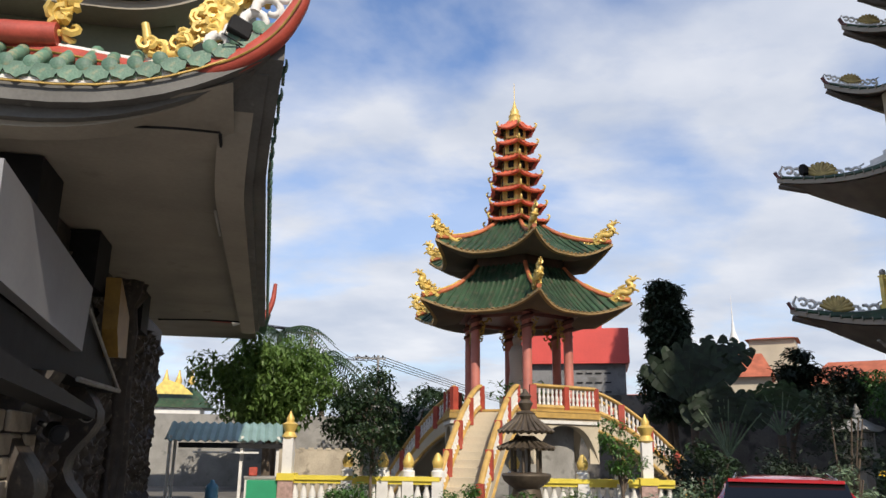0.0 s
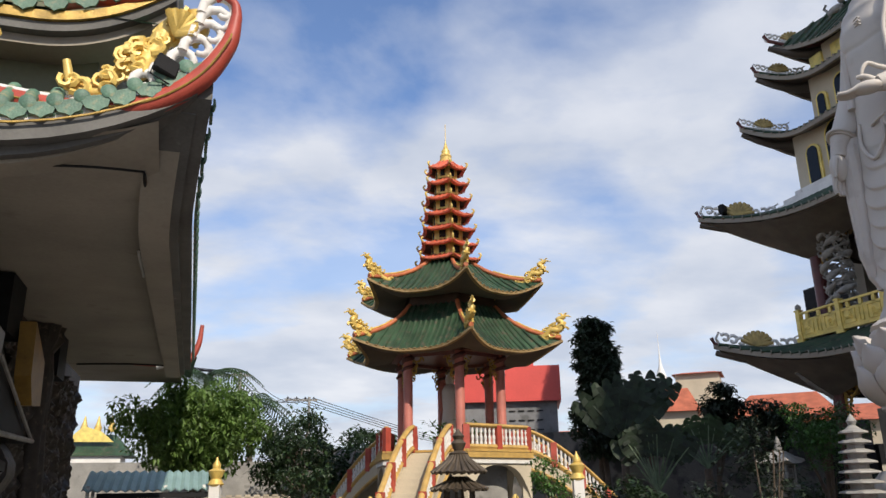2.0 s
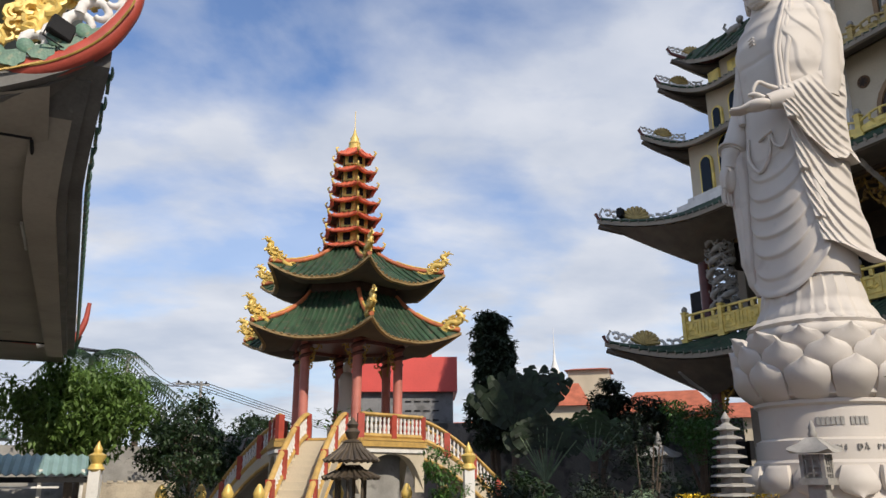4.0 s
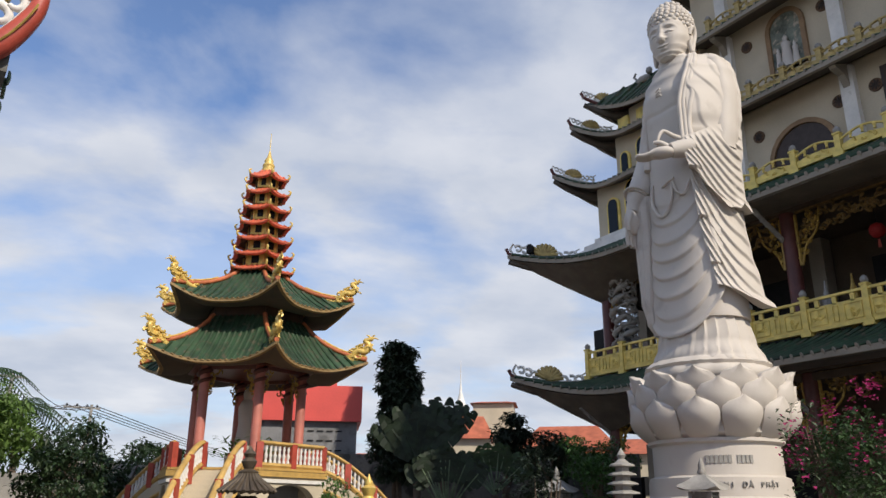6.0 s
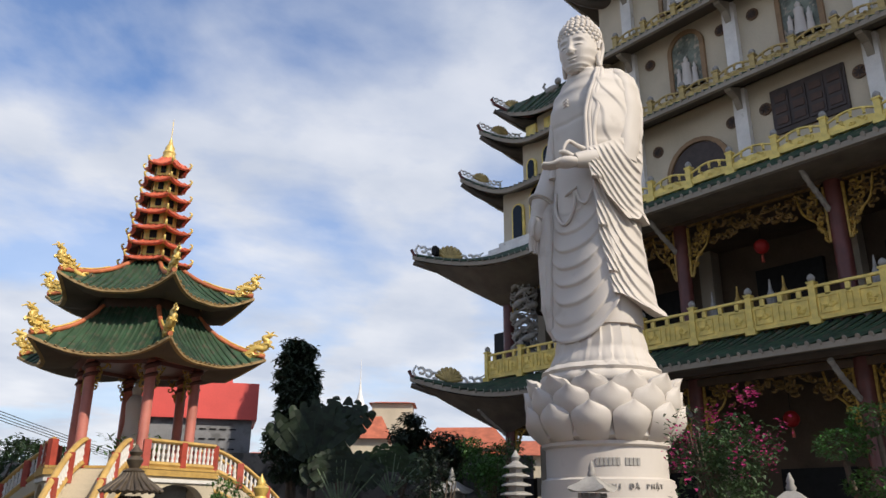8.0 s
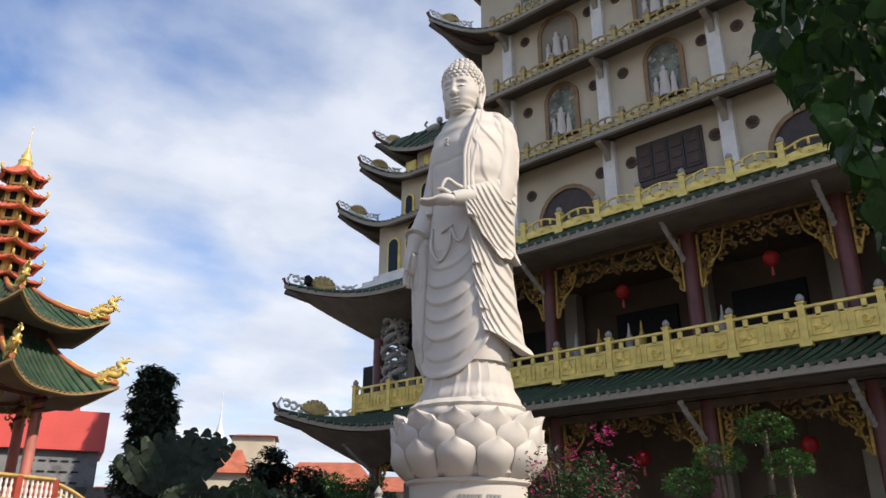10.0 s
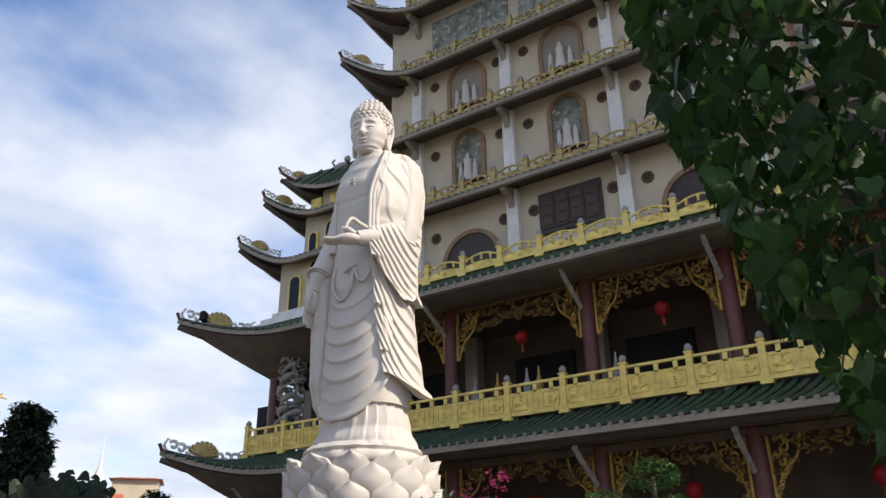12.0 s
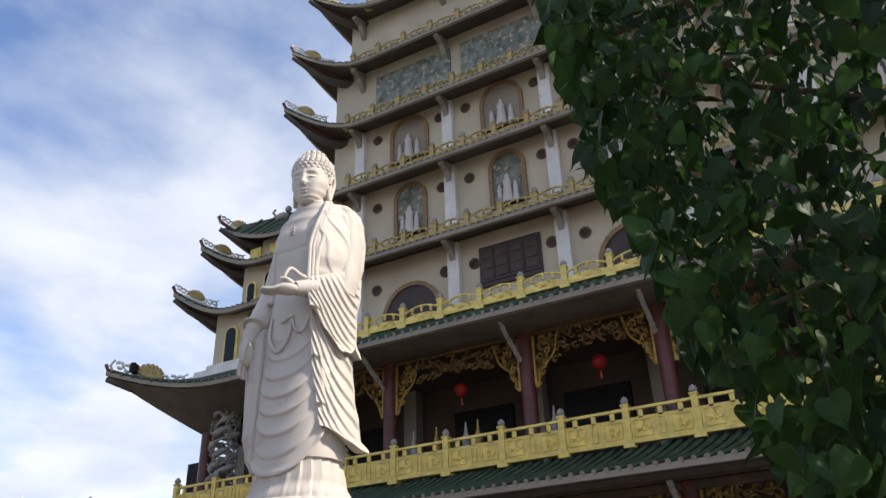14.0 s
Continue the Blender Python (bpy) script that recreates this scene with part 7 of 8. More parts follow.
box(bm, (0.0, -0.45, 1.52), (1.5, 0.3, 0.04))
part("awning_shelf", bm, WHITE, stall)
counter = thing("counter", pose(0.4, 18.9, 0), "green-fronted counter with a white metal frame", "counter")
bm = empty_bm()
box(bm, (0, 0, 0.5), (1.05, 0.5, 0.86))
part("frame", bm, WHITE, counter)
bm = empty_bm()
box(bm, (-0.04, -0.26, 0.5), (0.88, 0.03, 0.8))
part("front_board", bm, BOARD, counter)
bm = empty_bm()
box(bm, (0, 0, 0.95), (1.1, 0.55, 0.05))
part("top", bm, GREY_STONE, counter)
bm = empty_bm()
box(bm, (0.05, 19.0, 1.08), (0.2, 0.16, 0.2))
bevel_all(bm, 0.02)
solo("red_box", bm, RED, "small red box on the counter", "box")
bm = empty_bm()
lathe(bm, [(0.14, 0), (0.15, 0.02), (0.15, 0.3), (0.13, 0.36), (0.06, 0.42), (0.05, 0.48)], (0, 0, 0), 16)
jug = solo("water_bottle", bm, BLUE, "large blue water bottle on a crate beside the counter", "bottle", smooth=50, m=pose(-0.85, 18.6, 0.42))
bm = empty_bm()
box(bm, (-0.85, 18.6, 0.21), (0.36, 0.36, 0.42))
solo("crate", bm, WOOD, "dark wooden crate beside the counter", "crate")

# ---- stone lanterns and the small stone pagoda ----
def stone_lantern(m, s):
    t = thing("stone_lantern", m, "grey carved stone lantern with a pierced light box", "lantern", "stone lanterns")
    bm = empty_bm()
    box(bm, (0, 0, 0.25 * s), (0.5 * s, 0.5 * s, 0.5 * s))
    box(bm, (0, 0, 1.1 * s), (0.26 * s, 0.26 * s, 1.3 * s))
    box(bm, (0, 0, 1.68 * s), (0.44 * s, 0.44 * s, 0.1 * s))
    part("shaft", bm, GREY_STONE, t)
    bm = empty_bm()
    for x in (-1, 1):
        for y in (-1, 1):
            box(bm, (x * 0.16 * s, y * 0.16 * s, 1.91 * s), (0.06 * s, 0.06 * s, 0.36 * s))
    box(bm, (0, 0, 1.91 * s), (0.24 * s, 0.24 * s, 0.36 * s))
    for side in range(4):
        r = pose(0, 0, 0, 0, 0, 90 * side)
        for k in range(3):
            box(bm, (-0.1 * s + 0.1 * s * k, -0.165 * s, 1.91 * s), (0.025 * s, 0.02 * s, 0.34 * s), m=r)
            box(bm, (0, -0.165 * s, 1.8 * s + 0.11 * s * k), (0.3 * s, 0.02 * s, 0.025 * s), m=r)
    part("light_box", bm, GREY_STONE, t)
    bm = empty_bm()
    rows = []
    for q, z in ((0.33, 2.11), (0.31, 2.15), (0.2, 2.23), (0.1, 2.33), (0.05, 2.36)):
        lp = []
        for i in range(16):
            side, k = divmod(i, 4)
            u = k / 4 * 2 - 1
            x, y = (u, -1) if side == 0 else (1, u) if side == 1 else (-u, 1) if side == 2 else (-1, -u)
            lp.append((x * q * s, y * q * s, (z + (0.08 * (abs(u) ** 3) * (q / 0.4) ** 2)) * s))
        rows.append(lp)
    rings(bm, rows)
    part("cap", bm, GREY_STONE, t, smooth=30)
    bm = empty_bm()
    lathe(bm, [(0.06 * s, 2.35 * s), (0.08 * s, 2.4 * s), (0.05 * s, 2.46 * s), (0.06 * s, 2.5 * s), (0.01 * s, 2.62 * s)], (0, 0, 0), 8)
    part("bud", bm, GREY_STONE, t, smooth=50)


stone_lantern(pose(10.68, 11.4, 0, 0, 0, 20), 0.97)
stone_lantern(pose(10.6, 7.75, 0, 0, 0, 20), 0.96)
stone_lantern(pose(10.2, 4.2, 0, 0, 0, 20), 0.84)
pag = thing("stone_pagoda", pose(10.25, 9.15, 0), "small tiered white stone pagoda beside the statue", "pagoda")
for k in range(8):
    q = k / 7
    bm = empty_bm()
    z = 1.28 + 1.06 * q
    r = 0.32 - 0.13 * q
    lathe(bm, [(r * 0.6, 0), (r * 0.6, 0.08), (r * 1.15, 0.10), (r * 1.1, 0.125), (r * 0.62, 0.16)], (0, 0, z), 8)
    part("tier", bm, GREY_STONE, pag)
bm = empty_bm()
lathe(bm, [(0.42, 0), (0.42, 1.1), (0.3, 1.2), (0.3, 1.3)], (0, 0, 0), 8)
part("base", bm, GREY_STONE, pag)
bm = empty_bm()
lathe(bm, [(0.1, 2.44), (0.12, 2.5), (0.05, 2.56), (0.08, 2.62), (0.01, 2.74)], (0, 0, 0), 8)
part("finial", bm, GREY_STONE, pag, smooth=50)

# ---- parked red car ----
def red_car():
    c = thing("car", pose(6.2, 7.45, 0, 0, 0, 56), "parked red hatchback with dark windows beside shrubs", "car")
    prof = [(-1.95, 0.35), (-2.0, 0.6), (-1.95, 0.9), (-1.75, 1.02), (-1.1, 1.36), (-0.6, 1.42), (0.3, 1.41), (0.9, 1.30), (1.45, 0.98), (2.0, 0.82), (2.12, 0.6), (2.08, 0.35)]
    bm = empty_bm()
    rows = []
    for w, k, in ((0.0, 1.0), (0.45, 0.995), (0.7, 0.97), (0.82, 0.93)):
        rows.append((w, k))
    loops = []
    for w, k in [(-a, b) for a, b in reversed(rows[1:])] + rows:
        loops.append([(x * (0.94 + 0.06 * k), w * (0.74 if z > 1.2 else 1.0), 0.35 + (z - 0.35) * k) for x, z in prof])
    rings(bm, loops)
    part("body", bm, CAR_RED, c, smooth=40)
    bm = empty_bm()
    rings(bm, [[(-1.70, y, 1.06), (-1.16, y * 0.92, 1.352)] for y in (-0.62, -0.2, 0.2, 0.62)], cap=False, closed=False)
    bmesh.ops.translate(bm, verts=bm.verts[:], vec=(-0.025, 0, 0.02))
    part("rear_window", bm, GLASS_DARK, c)
    bm = empty_bm()
    rings(bm, [[(1.42, y, 1.02), (0.92, y * 0.92, 1.30)] for y in (-0.62, -0.2, 0.2, 0.62)], cap=False, closed=False)
    bmesh.ops.translate(bm, verts=bm.verts[:], vec=(0.025, 0, 0.02))
    part("windscreen", bm, GLASS_DARK, c)
    for sg in (-1, 1):
        bm = empty_bm()
        plate(bm, [(-1.2, 1.0), (1.2, 0.98), (0.75, 1.26), (-0.9, 1.33)], 0.02, pose(0, sg * 0.765, 0, sg * 24, 0, 0))
        part("side_window", bm, GLASS_DARK, c)
        bm = empty_bm()
        tube(bm, [(-1.0, sg * 0.5, 1.395), (0.4, sg * 0.5, 1.42)], 0.015, 6)
        part("roof_rail", bm, CHROME, c)
        bm = empty_bm()
        box(bm, (-1.93, sg * 0.62, 0.85), (0.1, 0.3, 0.16))
        part("tail_light", bm, REDLIGHT, c)
        for x in (-1.25, 1.3):
            bm = empty_bm()
            tube(bm, [(x, sg * 0.62, 0.31), (x, sg * 0.84, 0.31)], 0.31, 20)
            wheel = part("wheel", bm, TYRE, c, smooth=50)
            bm = empty_bm()
            tube(bm, [(x, sg * 0.83, 0.31), (x, sg * 0.85, 0.31)], 0.2, 16)
            part("rim", bm, CHROME, wheel, smooth=50)
    bm = empty_bm()
    box(bm, (-1.14, 0, 1.385), (0.2, 1.1, 0.03))
    part("roof_spoiler", bm, CAR_RED, c)


red_car()

# ---- details of the great hall ----
ARCH = material("ochre_arch_frame", (0.27, 0.17, 0.09), 0.7, 0, 0.25, 3, 30, 0.2)
RELIEF = material("painted_relief", (0.19, 0.215, 0.18), 0.8, 0, 0.6, 2.5, 12, 0.5, second=(0.45, 0.38, 0.30), second_at=0.55)
VENT = material("brown_vent_paint", (0.13, 0.075, 0.04), 0.7, 0, 0.3, 4, 30, 0.2)
SHUTTER = material("dark_window_lattice", (0.05, 0.035, 0.03), 0.6, 0, 0.3, 5, 30, 0.2)
WX = 20.95


def arch_outline(w, h, n=12):
    return [(-w / 2, 0), (w / 2, 0)] + [(w / 2 * math.cos(math.pi * i / n), h - w / 2 + w / 2 * math.sin(math.pi * i / n)) for i in range(n + 1)]


def arched_niche(y, z, w, h, inside, figure=False):
    bm = empty_bm()
    outer, inner = arch_outline(w + 0.3, h + 0.15), arch_outline(w, h)
    m = pose(WX - 0.05, y, z, 0, 0, 90)
    va = [[bm.verts.new(m @ Vector((x, d, zz))) for x, zz in o] for o, d in ((outer, 0.06), (inner, 0.06), (inner, -0.1), (outer, -0.1))]
    n = len(outer)
    for p, q in zip(va, va[1:] + va[:1]):
        for i in range(n):
            j = (i + 1) % n
            bm.faces.new((p[i], p[j], q[j], q[i]))
    niche = part("niche_frame", bm, ARCH, hall, "ochre arched frame")
    bm = empty_bm()
    plate(bm, inner, 0.04, pose(WX - 0.02, y, z, 0, 0, 90))
    part("niche_panel", bm, inside, niche)
    if figure:
        bm = empty_bm()
        for dy, hh, r in ((0, 1.2, 0.17), (-0.35, 0.85, 0.1), (0.35, 0.85, 0.1)):
            lathe(bm, [(r * 1.3, 0), (r, hh * 0.3), (r * 0.8, hh * 0.6), (r * 0.9, hh * 0.75), (r * 0.4, hh * 0.8), (r * 0.55, hh * 0.9), (r * 0.1, hh)], (WX - 0.12, y + dy * w / 1.3, z), 10)
        part("niche_figure", bm, MARBLE, niche, "pale figure in the niche", smooth=60)


def roundel(y, z):
    bm = empty_bm()
    tube(bm, [(WX + 0.02, y, z), (WX - 0.05, y, z)], 0.2, 20)
    r = part("roundel", bm, VENT, hall, "brown round vent", smooth=40)
    bm = empty_bm()
    for k in range(4):
        a = k * math.pi / 4
        tube(bm, [(WX - 0.06, y + 0.15 * math.cos(a), z + 0.15 * math.sin(a)), (WX - 0.06, y - 0.15 * math.cos(a), z - 0.15 * math.sin(a))], 0.025, 5)
    part("roundel_bar", bm, SHUTTER, r)


BAY = [11.36 - 3.86 * k for k in range(7)]
for i, y in enumerate(BAY):
    if i % 2 == 0:
        arched_niche(y, 11.3, 2.0, 1.75, SHUTTER)
    else:
        bm = empty_bm()
        box(bm, (WX - 0.03, y + 0.15, 12.98), (0.14, 2.17, 1.45))
        w = part("window_frame", bm, SHUTTER, hall)
        for c in range(4):
            bm = empty_bm()
            box(bm, (WX - 0.11, y + 0.15 + (c - 1.5) * 0.52, 12.98), (0.05, 0.46, 1.14))
            part("shutter", bm, SHUTTER, w)
            for r in range(3):
                bm = empty_bm()
                box(bm, (WX - 0.145, y + 0.15 + (c - 1.5) * 0.52, 12.62 + 0.36 * r), (0.03, 0.34, 0.22))
                part("shutter_panel", bm, WOOD, w)
    arched_niche(y, 15.05, 1.08, 2.05, RELIEF, True)
    arched_niche(y, 18.25, 1.38, 1.9, SOFFIT, True)
    bm = empty_bm()
    box(bm, (WX - 0.04, y - 0.2, 22.0), (0.1, 3.4, 1.7))
    part("relief_panel", bm, RELIEF, hall, "painted relief frieze")
    for z in (13.25, 16.62, 19.72):
        roundel(y - 1.3, z)
        roundel(y + 1.45, z)
for z0, z1 in LEVELS[:3]:
    for y in PILASTERS:
        bm = empty_bm()
        box(bm, (WX - 0.08, y, (z0 + z1) / 2), (0.25, 0.42, z1 - z0))
        part("pilaster", bm, WHITE, hall)
# wing windows
for y, z, w, h in ((19.5, 12.0, 0.48, 1.35), (18.29, 12.15, 0.95, 1.7), (18.68, 14.25, 0.33, 0.8), (17.7, 14.3, 0.58, 1.05)):
    bm = empty_bm()
    m = pose(WX - 0.03, y, z, 0, 0, 90)
    plate(bm, arch_outline(w + 0.2, h + 0.1), 0.1, m)
    f = part("window_frame", bm, YELLOW, hall, "yellow arched window frame")
    bm = empty_bm()
    plate(bm, arch_outline(w, h), 0.06, pose(WX - 0.08, y, z + 0.02, 0, 0, 90))
    part("pane", bm, GLASS_DARK, f)
for y in (18.6, 17.6, 16.6, 15.6):
    bm = empty_bm()
    box(bm, (WX - 0.05, y, 16.35), (0.12, 0.55, 0.5))
    part("frieze_panel", bm, YELLOW, hall)


# crests on the roof tips: scrolls with a gilded fan
def crest(m, s):
    bm = empty_bm()
    tube(bm, [m @ (Vector((-1.0 + 2.0 * k / 12, 0, 0.02)) * s) for k in range(13)], 0.05 * s, 6)
    cr = part("roof_crest", bm, WHITE, hall, "white scrolled roof crest", smooth=60)
    for k in range(9):
        c, r = Vector((-0.9 + 0.22 * k, 0, 0.10 + 0.04 * abs(k - 4))), 0.14
        a0 = 0.4 + 0.5 * (k % 2)
        bm = empty_bm()
        tube(bm, [m @ (Vector((c.x + r * (1 - q / 11) * math.cos(a0 + q * 0.7), 0, c.z + r * (1 - q / 11) * math.sin(a0 + q * 0.7))) * s) for q in range(9)], lambda t: 0.05 * s, 5)
        part("scroll", bm, WHITE, cr, smooth=60)
    for line in (((0.95, 0, 0.0), (1.12, 0, 0.22), (1.06, 0, 0.42), (0.98, 0, 0.36)), ((-0.95, 0, 0.0), (-1.05, 0, 0.2), (-0.95, 0, 0.42), (-1.05, 0, 0.5))):
        bm = empty_bm()
        tube(bm, [m @ (Vector(p) * s) for p in line], lambda t: 0.05 * s * (1 - 0.5 * t), 6)
        part("horn", bm, WHITE, cr, smooth=60)
    for k in range(9):
        a = radians(15 + 150 * k / 8)
        bm = empty_bm()
        tube(bm, [m @ (Vector(p) * s) for p in ((0, 0, 0.12), (0.26 * math.cos(a), 0.02, 0.14 + 0.24 * math.sin(a)), (0.44 * math.cos(a), 0, 0.14 + 0.4 * math.sin(a)))], lambda t: 0.052 * s * (1 + 0.6 * math.sin(3 * t)), 6)
        part("fan_blade", bm, DULL_GOLD, cr, "gilded fan blade", smooth=60)


def tip_crest(corner, top, lift, flare, s, back=0.9):
    corner, top = Vector(corner), Vector(top)
    out = Vector((corner.x - top.x, corner.y - top.y, 0)).normalized()
    end = corner + out * flare + Vector((0, 0, lift))
    rise = math.degrees(math.atan2(lift * 1.1, (corner - top).length + flare)) * 0.6
    c = end - out * back * s + Vector((0, 0, -0.30 * s))
    crest(pose(c.x, c.y, c.z, 0, 0, math.degrees(math.atan2(out.y, out.x))) @ pose(0, 0, 0.05, 0, -rise, 0), s)
    # the upturned ridge itself
    bm = empty_bm()
    pts = [top.lerp(corner, q / 6) + out * flare * (q / 6) ** 3 + Vector((0, 0, lift * (q / 6) ** 3 + 0.03)) for q in range(7)]
    tube(bm, pts + [end + out * 0.1 + Vector((0, 0, 0.25))], 0.07, 7)
    part("hip_ridge", bm, MAROON, hall, "dull red hip ridge", smooth=60)
    bm = empty_bm()
    tube(bm, [p - Vector((0, 0, 0.34)) for p in pts], lambda t: 0.24 - 0.14 * t, 8)
    part("hip_beam", bm, SHADED_UNDER, hall, smooth=60)
    return end


end_low = tip_crest((18.85, 21.6, 5.58), (20.1, 20.3, 6.3), 0.95, 1.25, 1.25, 1.1)
end_up = tip_crest((18.85, 21.6, 10.4), (20.1, 20.3, 11.15), 0.98, 1.25, 1.25, 1.1)
spotlight(pose(end_up.x + 0.55, end_up.y - 0.75, end_up.z + 0.1, 0, 0, 30), "black floodlight on the roof tip of the hall", 0.46)
for z0, z1, yl, lift in TIERS:
    tip_crest((20.4, yl + 0.2, z1), (21.6, yl - 0.6, z1 + 0.5), lift, 0.75, 0.85)
for z, yl, lift in ((20.05, 14.7, 1.45), (23.1, 14.5, 1.3), (26.0, 13.8, 1.3)):
    tip_crest((20.0, yl + 0.8, z + 0.12), (21.2, yl - 0.4, z + 0.55), lift, 1.0, 0.85)
# small beasts on the top wing roof
for k, (y, z) in enumerate(((17.4, 17.55), (16.3, 18.1))):
    bm = empty_bm()
    ellipsoid(bm, (20.9, y, z + 0.18), (0.16, 0.36, 0.16), 12, 8)
    ellipsoid(bm, (20.9, y - 0.32, z + 0.42), (0.12, 0.15, 0.15), 10, 6)
    for dy in (-0.22, 0.22):
        tube(bm, [(20.9, y + dy, z + 0.12), (20.9, y + dy, z - 0.2)], 0.06, 6)
    tube(bm, [(20.9, y + 0.3, z + 0.25), (20.9, y + 0.48, z + 0.5), (20.9, y + 0.36, z + 0.62)], 0.05, 6)
    part("roof_beast", bm, GREY_STONE, hall, "grey stone ridge beast", smooth=60)
# coiled dragon pillar at the corner of the upper gallery
bm = empty_bm()
rnd = random.Random(4)
for k in range(3):
    tube(bm, [(20.5 + (0.34 + 0.05 * k) * math.cos(q * 0.42 + k * 2), 18.9 + (0.34 + 0.05 * k) * math.sin(q * 0.42 + k * 2), 6.6 + q * 0.075) for q in range(48)], lambda t: 0.08 + 0.05 * math.sin(t * 55 + k), 7)
for k in range(150):
    a, z, r = rnd.uniform(0, 6.28), rnd.uniform(6.5, 10.0), rnd.uniform(0.09, 0.2)
    c = Vector((20.5 + 0.45 * math.cos(a), 18.9 + 0.45 * math.sin(a), z))
    tube(bm, [c + Vector((0.05 * math.sin(q), r * (1 - q / 9) * math.cos(a + q * 0.8), r * (1 - q / 9) * math.sin(a + q * 0.8))) for q in range(7)], lambda t: 0.04 * (1 - 0.5 * t), 5)
solo("dragon_pillar", bm, GREY_STONE, "grey and gold coiled dragon pillar on the upper gallery", "sculpture", smooth=60)


def red_lantern(x, y, z):
    t = thing("silk_lantern", pose(x, y, z), "red silk lantern hanging in the gallery", "lantern", "silk lanterns")
    bm = empty_bm()
    lathe(bm, [(0.06, -0.22), (0.15, -0.17), (0.22, -0.05), (0.22, 0.06), (0.15, 0.17), (0.06, 0.22)], (0, 0, 0), 16, wave=lambda a, zz: 0.03 * math.cos(a * 8))
    part("shade", bm, REDLIGHT, t, smooth=60)
    bm = empty_bm()
    tube(bm, [(0, 0, -0.26), (0, 0, -0.5)], lambda q: 0.03 + 0.02 * q, 6)
    part("tassel", bm, RED, t)
    bm = empty_bm()
    tube(bm, [(0, 0, 0.25), (0, 0, 1.2)], 0.01, 5)
    part("cord", bm, BLACK, t)


for y in (10.0, 5.4, 1.0, -3.4):
    red_lantern(21.6, y, 9.3)
    red_lantern(21.6, y - 0.2, 4.2)
# offerings behind the gallery rail
for k, y in enumerate((11.2, 10.4, 9.4, 9.0, 6.6)):
    bm = empty_bm()
    lathe(bm, [(0.16, 0), (0.2, 0.1), (0.12, 0.3), (0.14, 0.45), (0.05, 0.7), (0.02, 1.0)], (20.6, y, 6.95), 10)
    box(bm, (20.6, y, 6.63), (0.4, 0.4, 0.66))
    solo("incense_urn", bm, GILT if k % 2 else GREY_STONE, "small stupa-shaped urn on a stand in the gallery", "urn", "gallery urns", smooth=40)

# ---- the tree whose branches hang before the hall ----
BODHI = material("heart_shaped_leaf", (0.030, 0.070, 0.014), 0.5, 0, 0.35, 6, 40, 0.1, randomise=0.9, spec=0.25, through_light=0.4)
bodhi = thing("bodhi_tree", pose(4.6, -3.6, 0), "dark leafy branches of a bodhi tree with heart-shaped leaves", "tree")
O = Vector((4.6, -3.6, 0))
bm = empty_bm()
tube(bm, curve_points([(0, 0, 0), (0.05, 0.1, 1.6), (-0.1, 0.3, 3.2), (-0.2, 0.5, 5.2)], 6), lambda t: 0.22 - 0.1 * t, 12)
part("trunk", bm, BARK, bodhi, smooth=60)
TWIGS = [[(4.5, -3.3, 3.2), (4.0, -2.0, 3.6), (3.5, -1.1, 3.75), (3.1, -0.4, 3.9)], [(4.5, -3.2, 3.6), (3.9, -1.8, 4.3), (3.3, -0.6, 4.6), (2.95, -0.1, 4.5)],
         [(4.4, -3.1, 2.8), (3.9, -2.0, 2.9), (3.5, -1.2, 2.95), (3.3, -0.7, 2.8)], [(4.5, -3.3, 4.4), (3.9, -2.2, 5.2), (3.4, -1.0, 5.6)], [(4.5, -3.4, 2.4), (4.0, -2.4, 2.3), (3.6, -1.5, 2.2)]]
for tw in TWIGS:
    bm = empty_bm()
    tube(bm, [Vector(p) - O for p in curve_points(tw, 6)], lambda t: 0.035 - 0.026 * t, 7)
    part("branch", bm, BARK, bodhi, smooth=60)


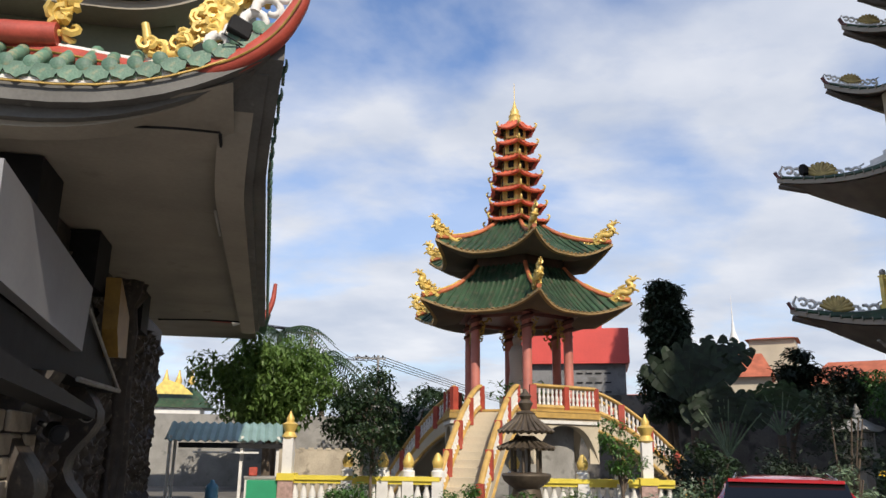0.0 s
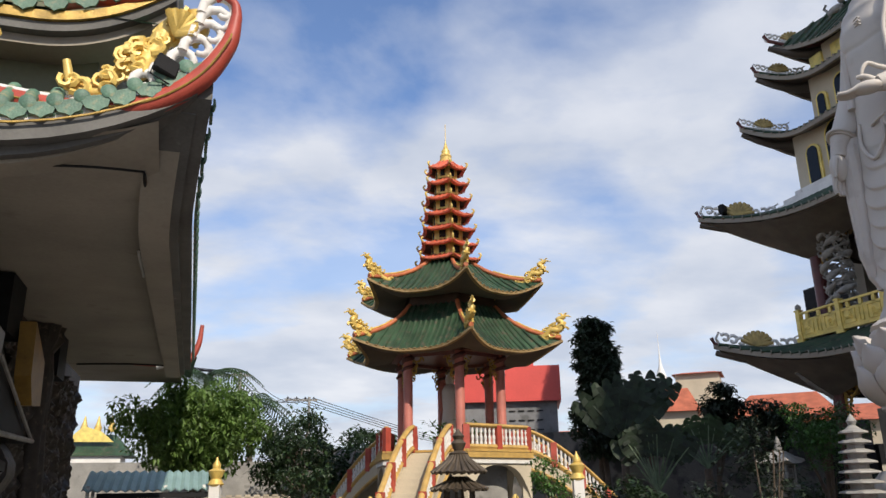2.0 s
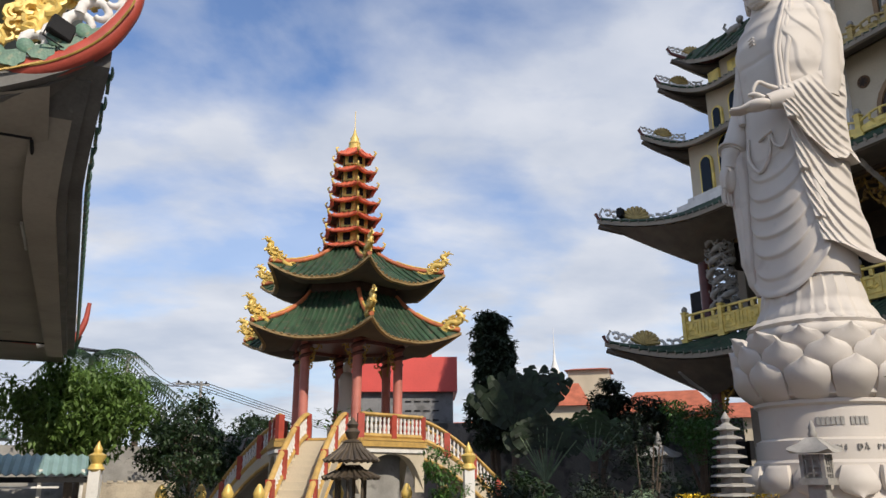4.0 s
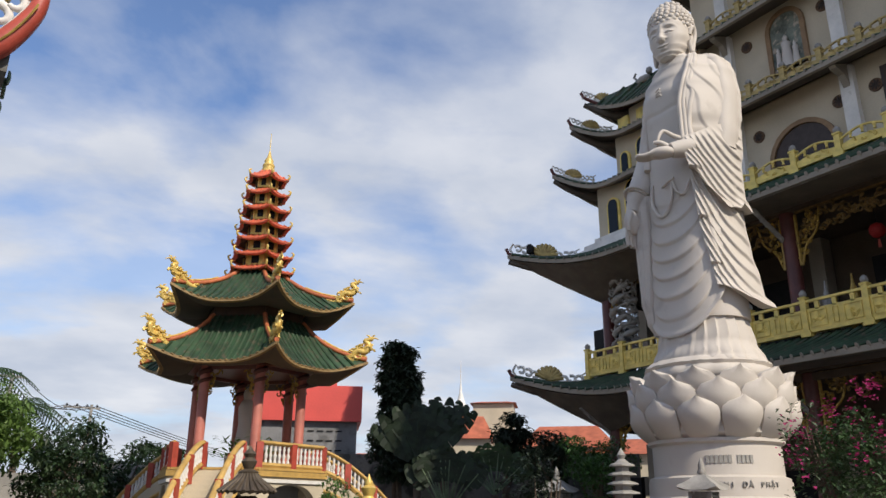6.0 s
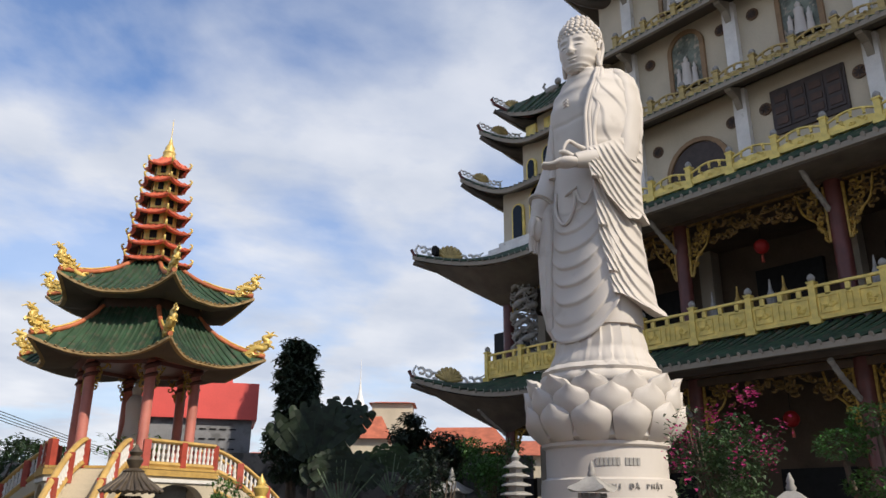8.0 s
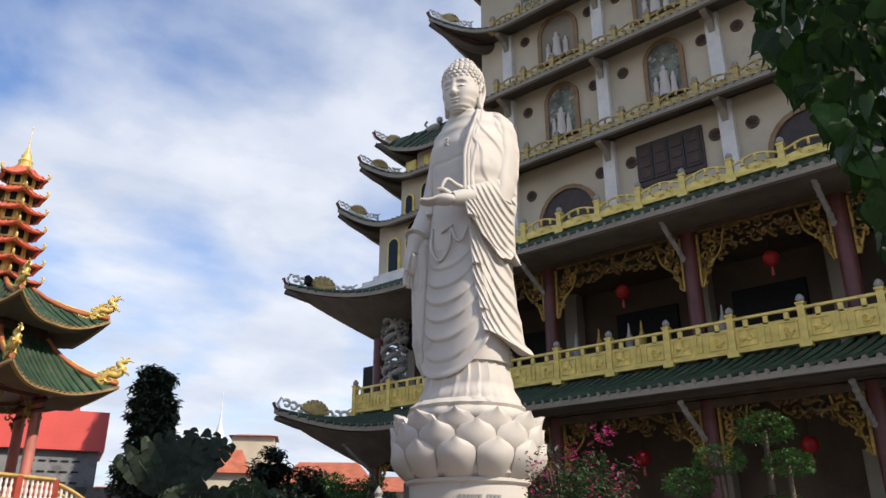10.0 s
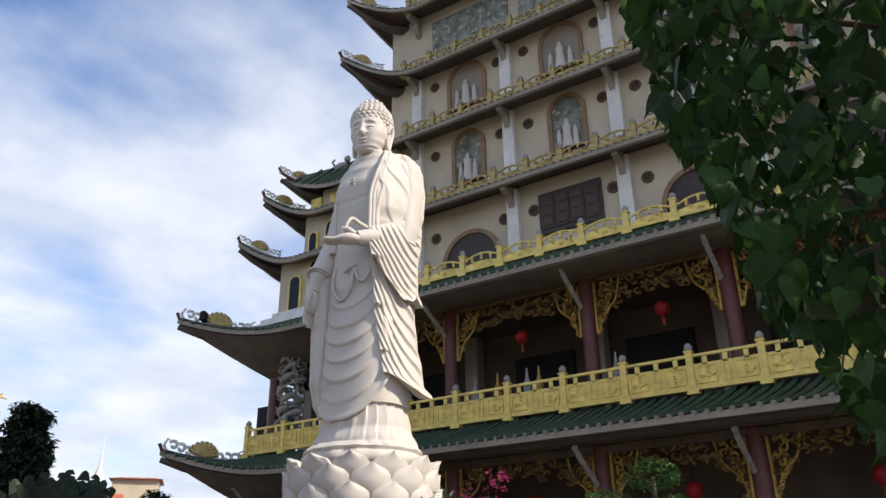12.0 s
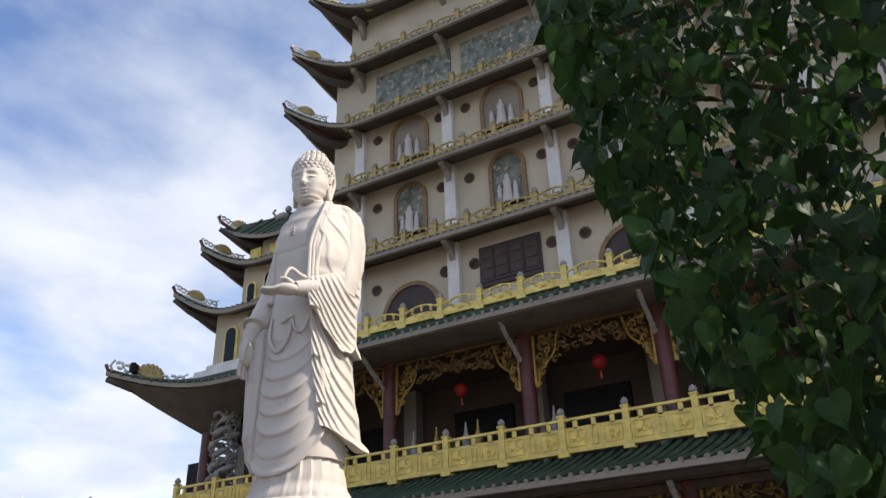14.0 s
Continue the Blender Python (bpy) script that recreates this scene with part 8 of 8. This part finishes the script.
def heart_leaf():
    """A heart-shaped blade with a drawn-out tip, folded along its rib; hangs along -z."""
    bm = empty_bm()
    half = [(0.0, 0.0), (0.22, 0.10), (0.40, 0.02), (0.47, -0.18), (0.40, -0.42), (0.24, -0.68), (0.09, -0.88), (0.03, -1.0), (0.0, -1.25)]
    mid = [bm.verts.new((0, 0.0, z)) for z in (0.0, -0.2, -0.45, -0.7, -0.9, -1.25)]
    for sg in (-1, 1):
        out = [bm.verts.new((sg * x, 0.16 * x + 0.05 * math.sin(z * 5), z)) for x, z in half[1:-1]]
        bm.faces.new([mid[0], out[0], out[1], mid[1]])
        bm.faces.new([mid[1], out[1], out[2], mid[2]])
        bm.faces.new([mid[2], out[2], out[3], out[4], mid[3]])
        bm.faces.new([mid[3], out[4], out[5], mid[4]])
        bm.faces.new([mid[4], out[5], out[6], mid[5]])
    return mesh_of(bm, "leaf", BODHI, 80)


LEAF = heart_leaf()
rnd = random.Random(21)
lv, lf = [], []
base_v = [v.co.copy() for v in LEAF.vertices]
base_f = [tuple(p.vertices) for p in LEAF.polygons]


def left_edge(z):
    """How far the foliage reaches along y at the height z, at x = 2.85."""
    return np.interp(z, [1.5, 2.08, 2.17, 2.33, 2.47, 2.66, 2.86, 3.08, 3.38, 3.61, 3.92, 5.2], [-1.03, -0.71, -0.62, -0.56, -0.46, -0.41, -0.38, -0.28, -0.19, -0.18, -0.13, 0.0])


count = 0
tries = 0
while count < 5400 and tries < 30000:
    tries += 1
    x = rnd.uniform(2.55, 4.6)
    k = (x - 0.42) / (2.85 - 0.42)
    z = 1.70 + (rnd.uniform(1.9, 4.9) - 1.70) * k
    ye = -0.86 + (left_edge(1.70 + (z - 1.70) / k) + 0.86) * k
    y = ye - 0.03 - rnd.random() ** 1.25 * 2.6
    if noise.noise(Vector((x * 2.1, y * 2.1, z * 2.1))) < -0.42:
        continue
    s = rnd.uniform(0.07, 0.125)
    m = Matrix.Translation((x - O.x, y - O.y, z)) @ Euler((rnd.gauss(0, 0.45), rnd.gauss(0, 0.35), rnd.uniform(0, 6.28))).to_matrix().to_4x4() @ Matrix.Scale(s, 4)
    if count < 280 and x < 3.3:
        part("leaf", LEAF, None, bodhi).matrix_basis = m
    else:
        o = len(lv)
        lv += [tuple(m @ v) for v in base_v]
        lf += [tuple(i + o for i in f) for f in base_f]
    count += 1
me = bpy.data.meshes.new("foliage")
me.from_pydata(lv, [], lf)
me.materials.append(BODHI)
ob = new("foliage", me)
ob.parent = bodhi
tagged(ob, kind="stuff")
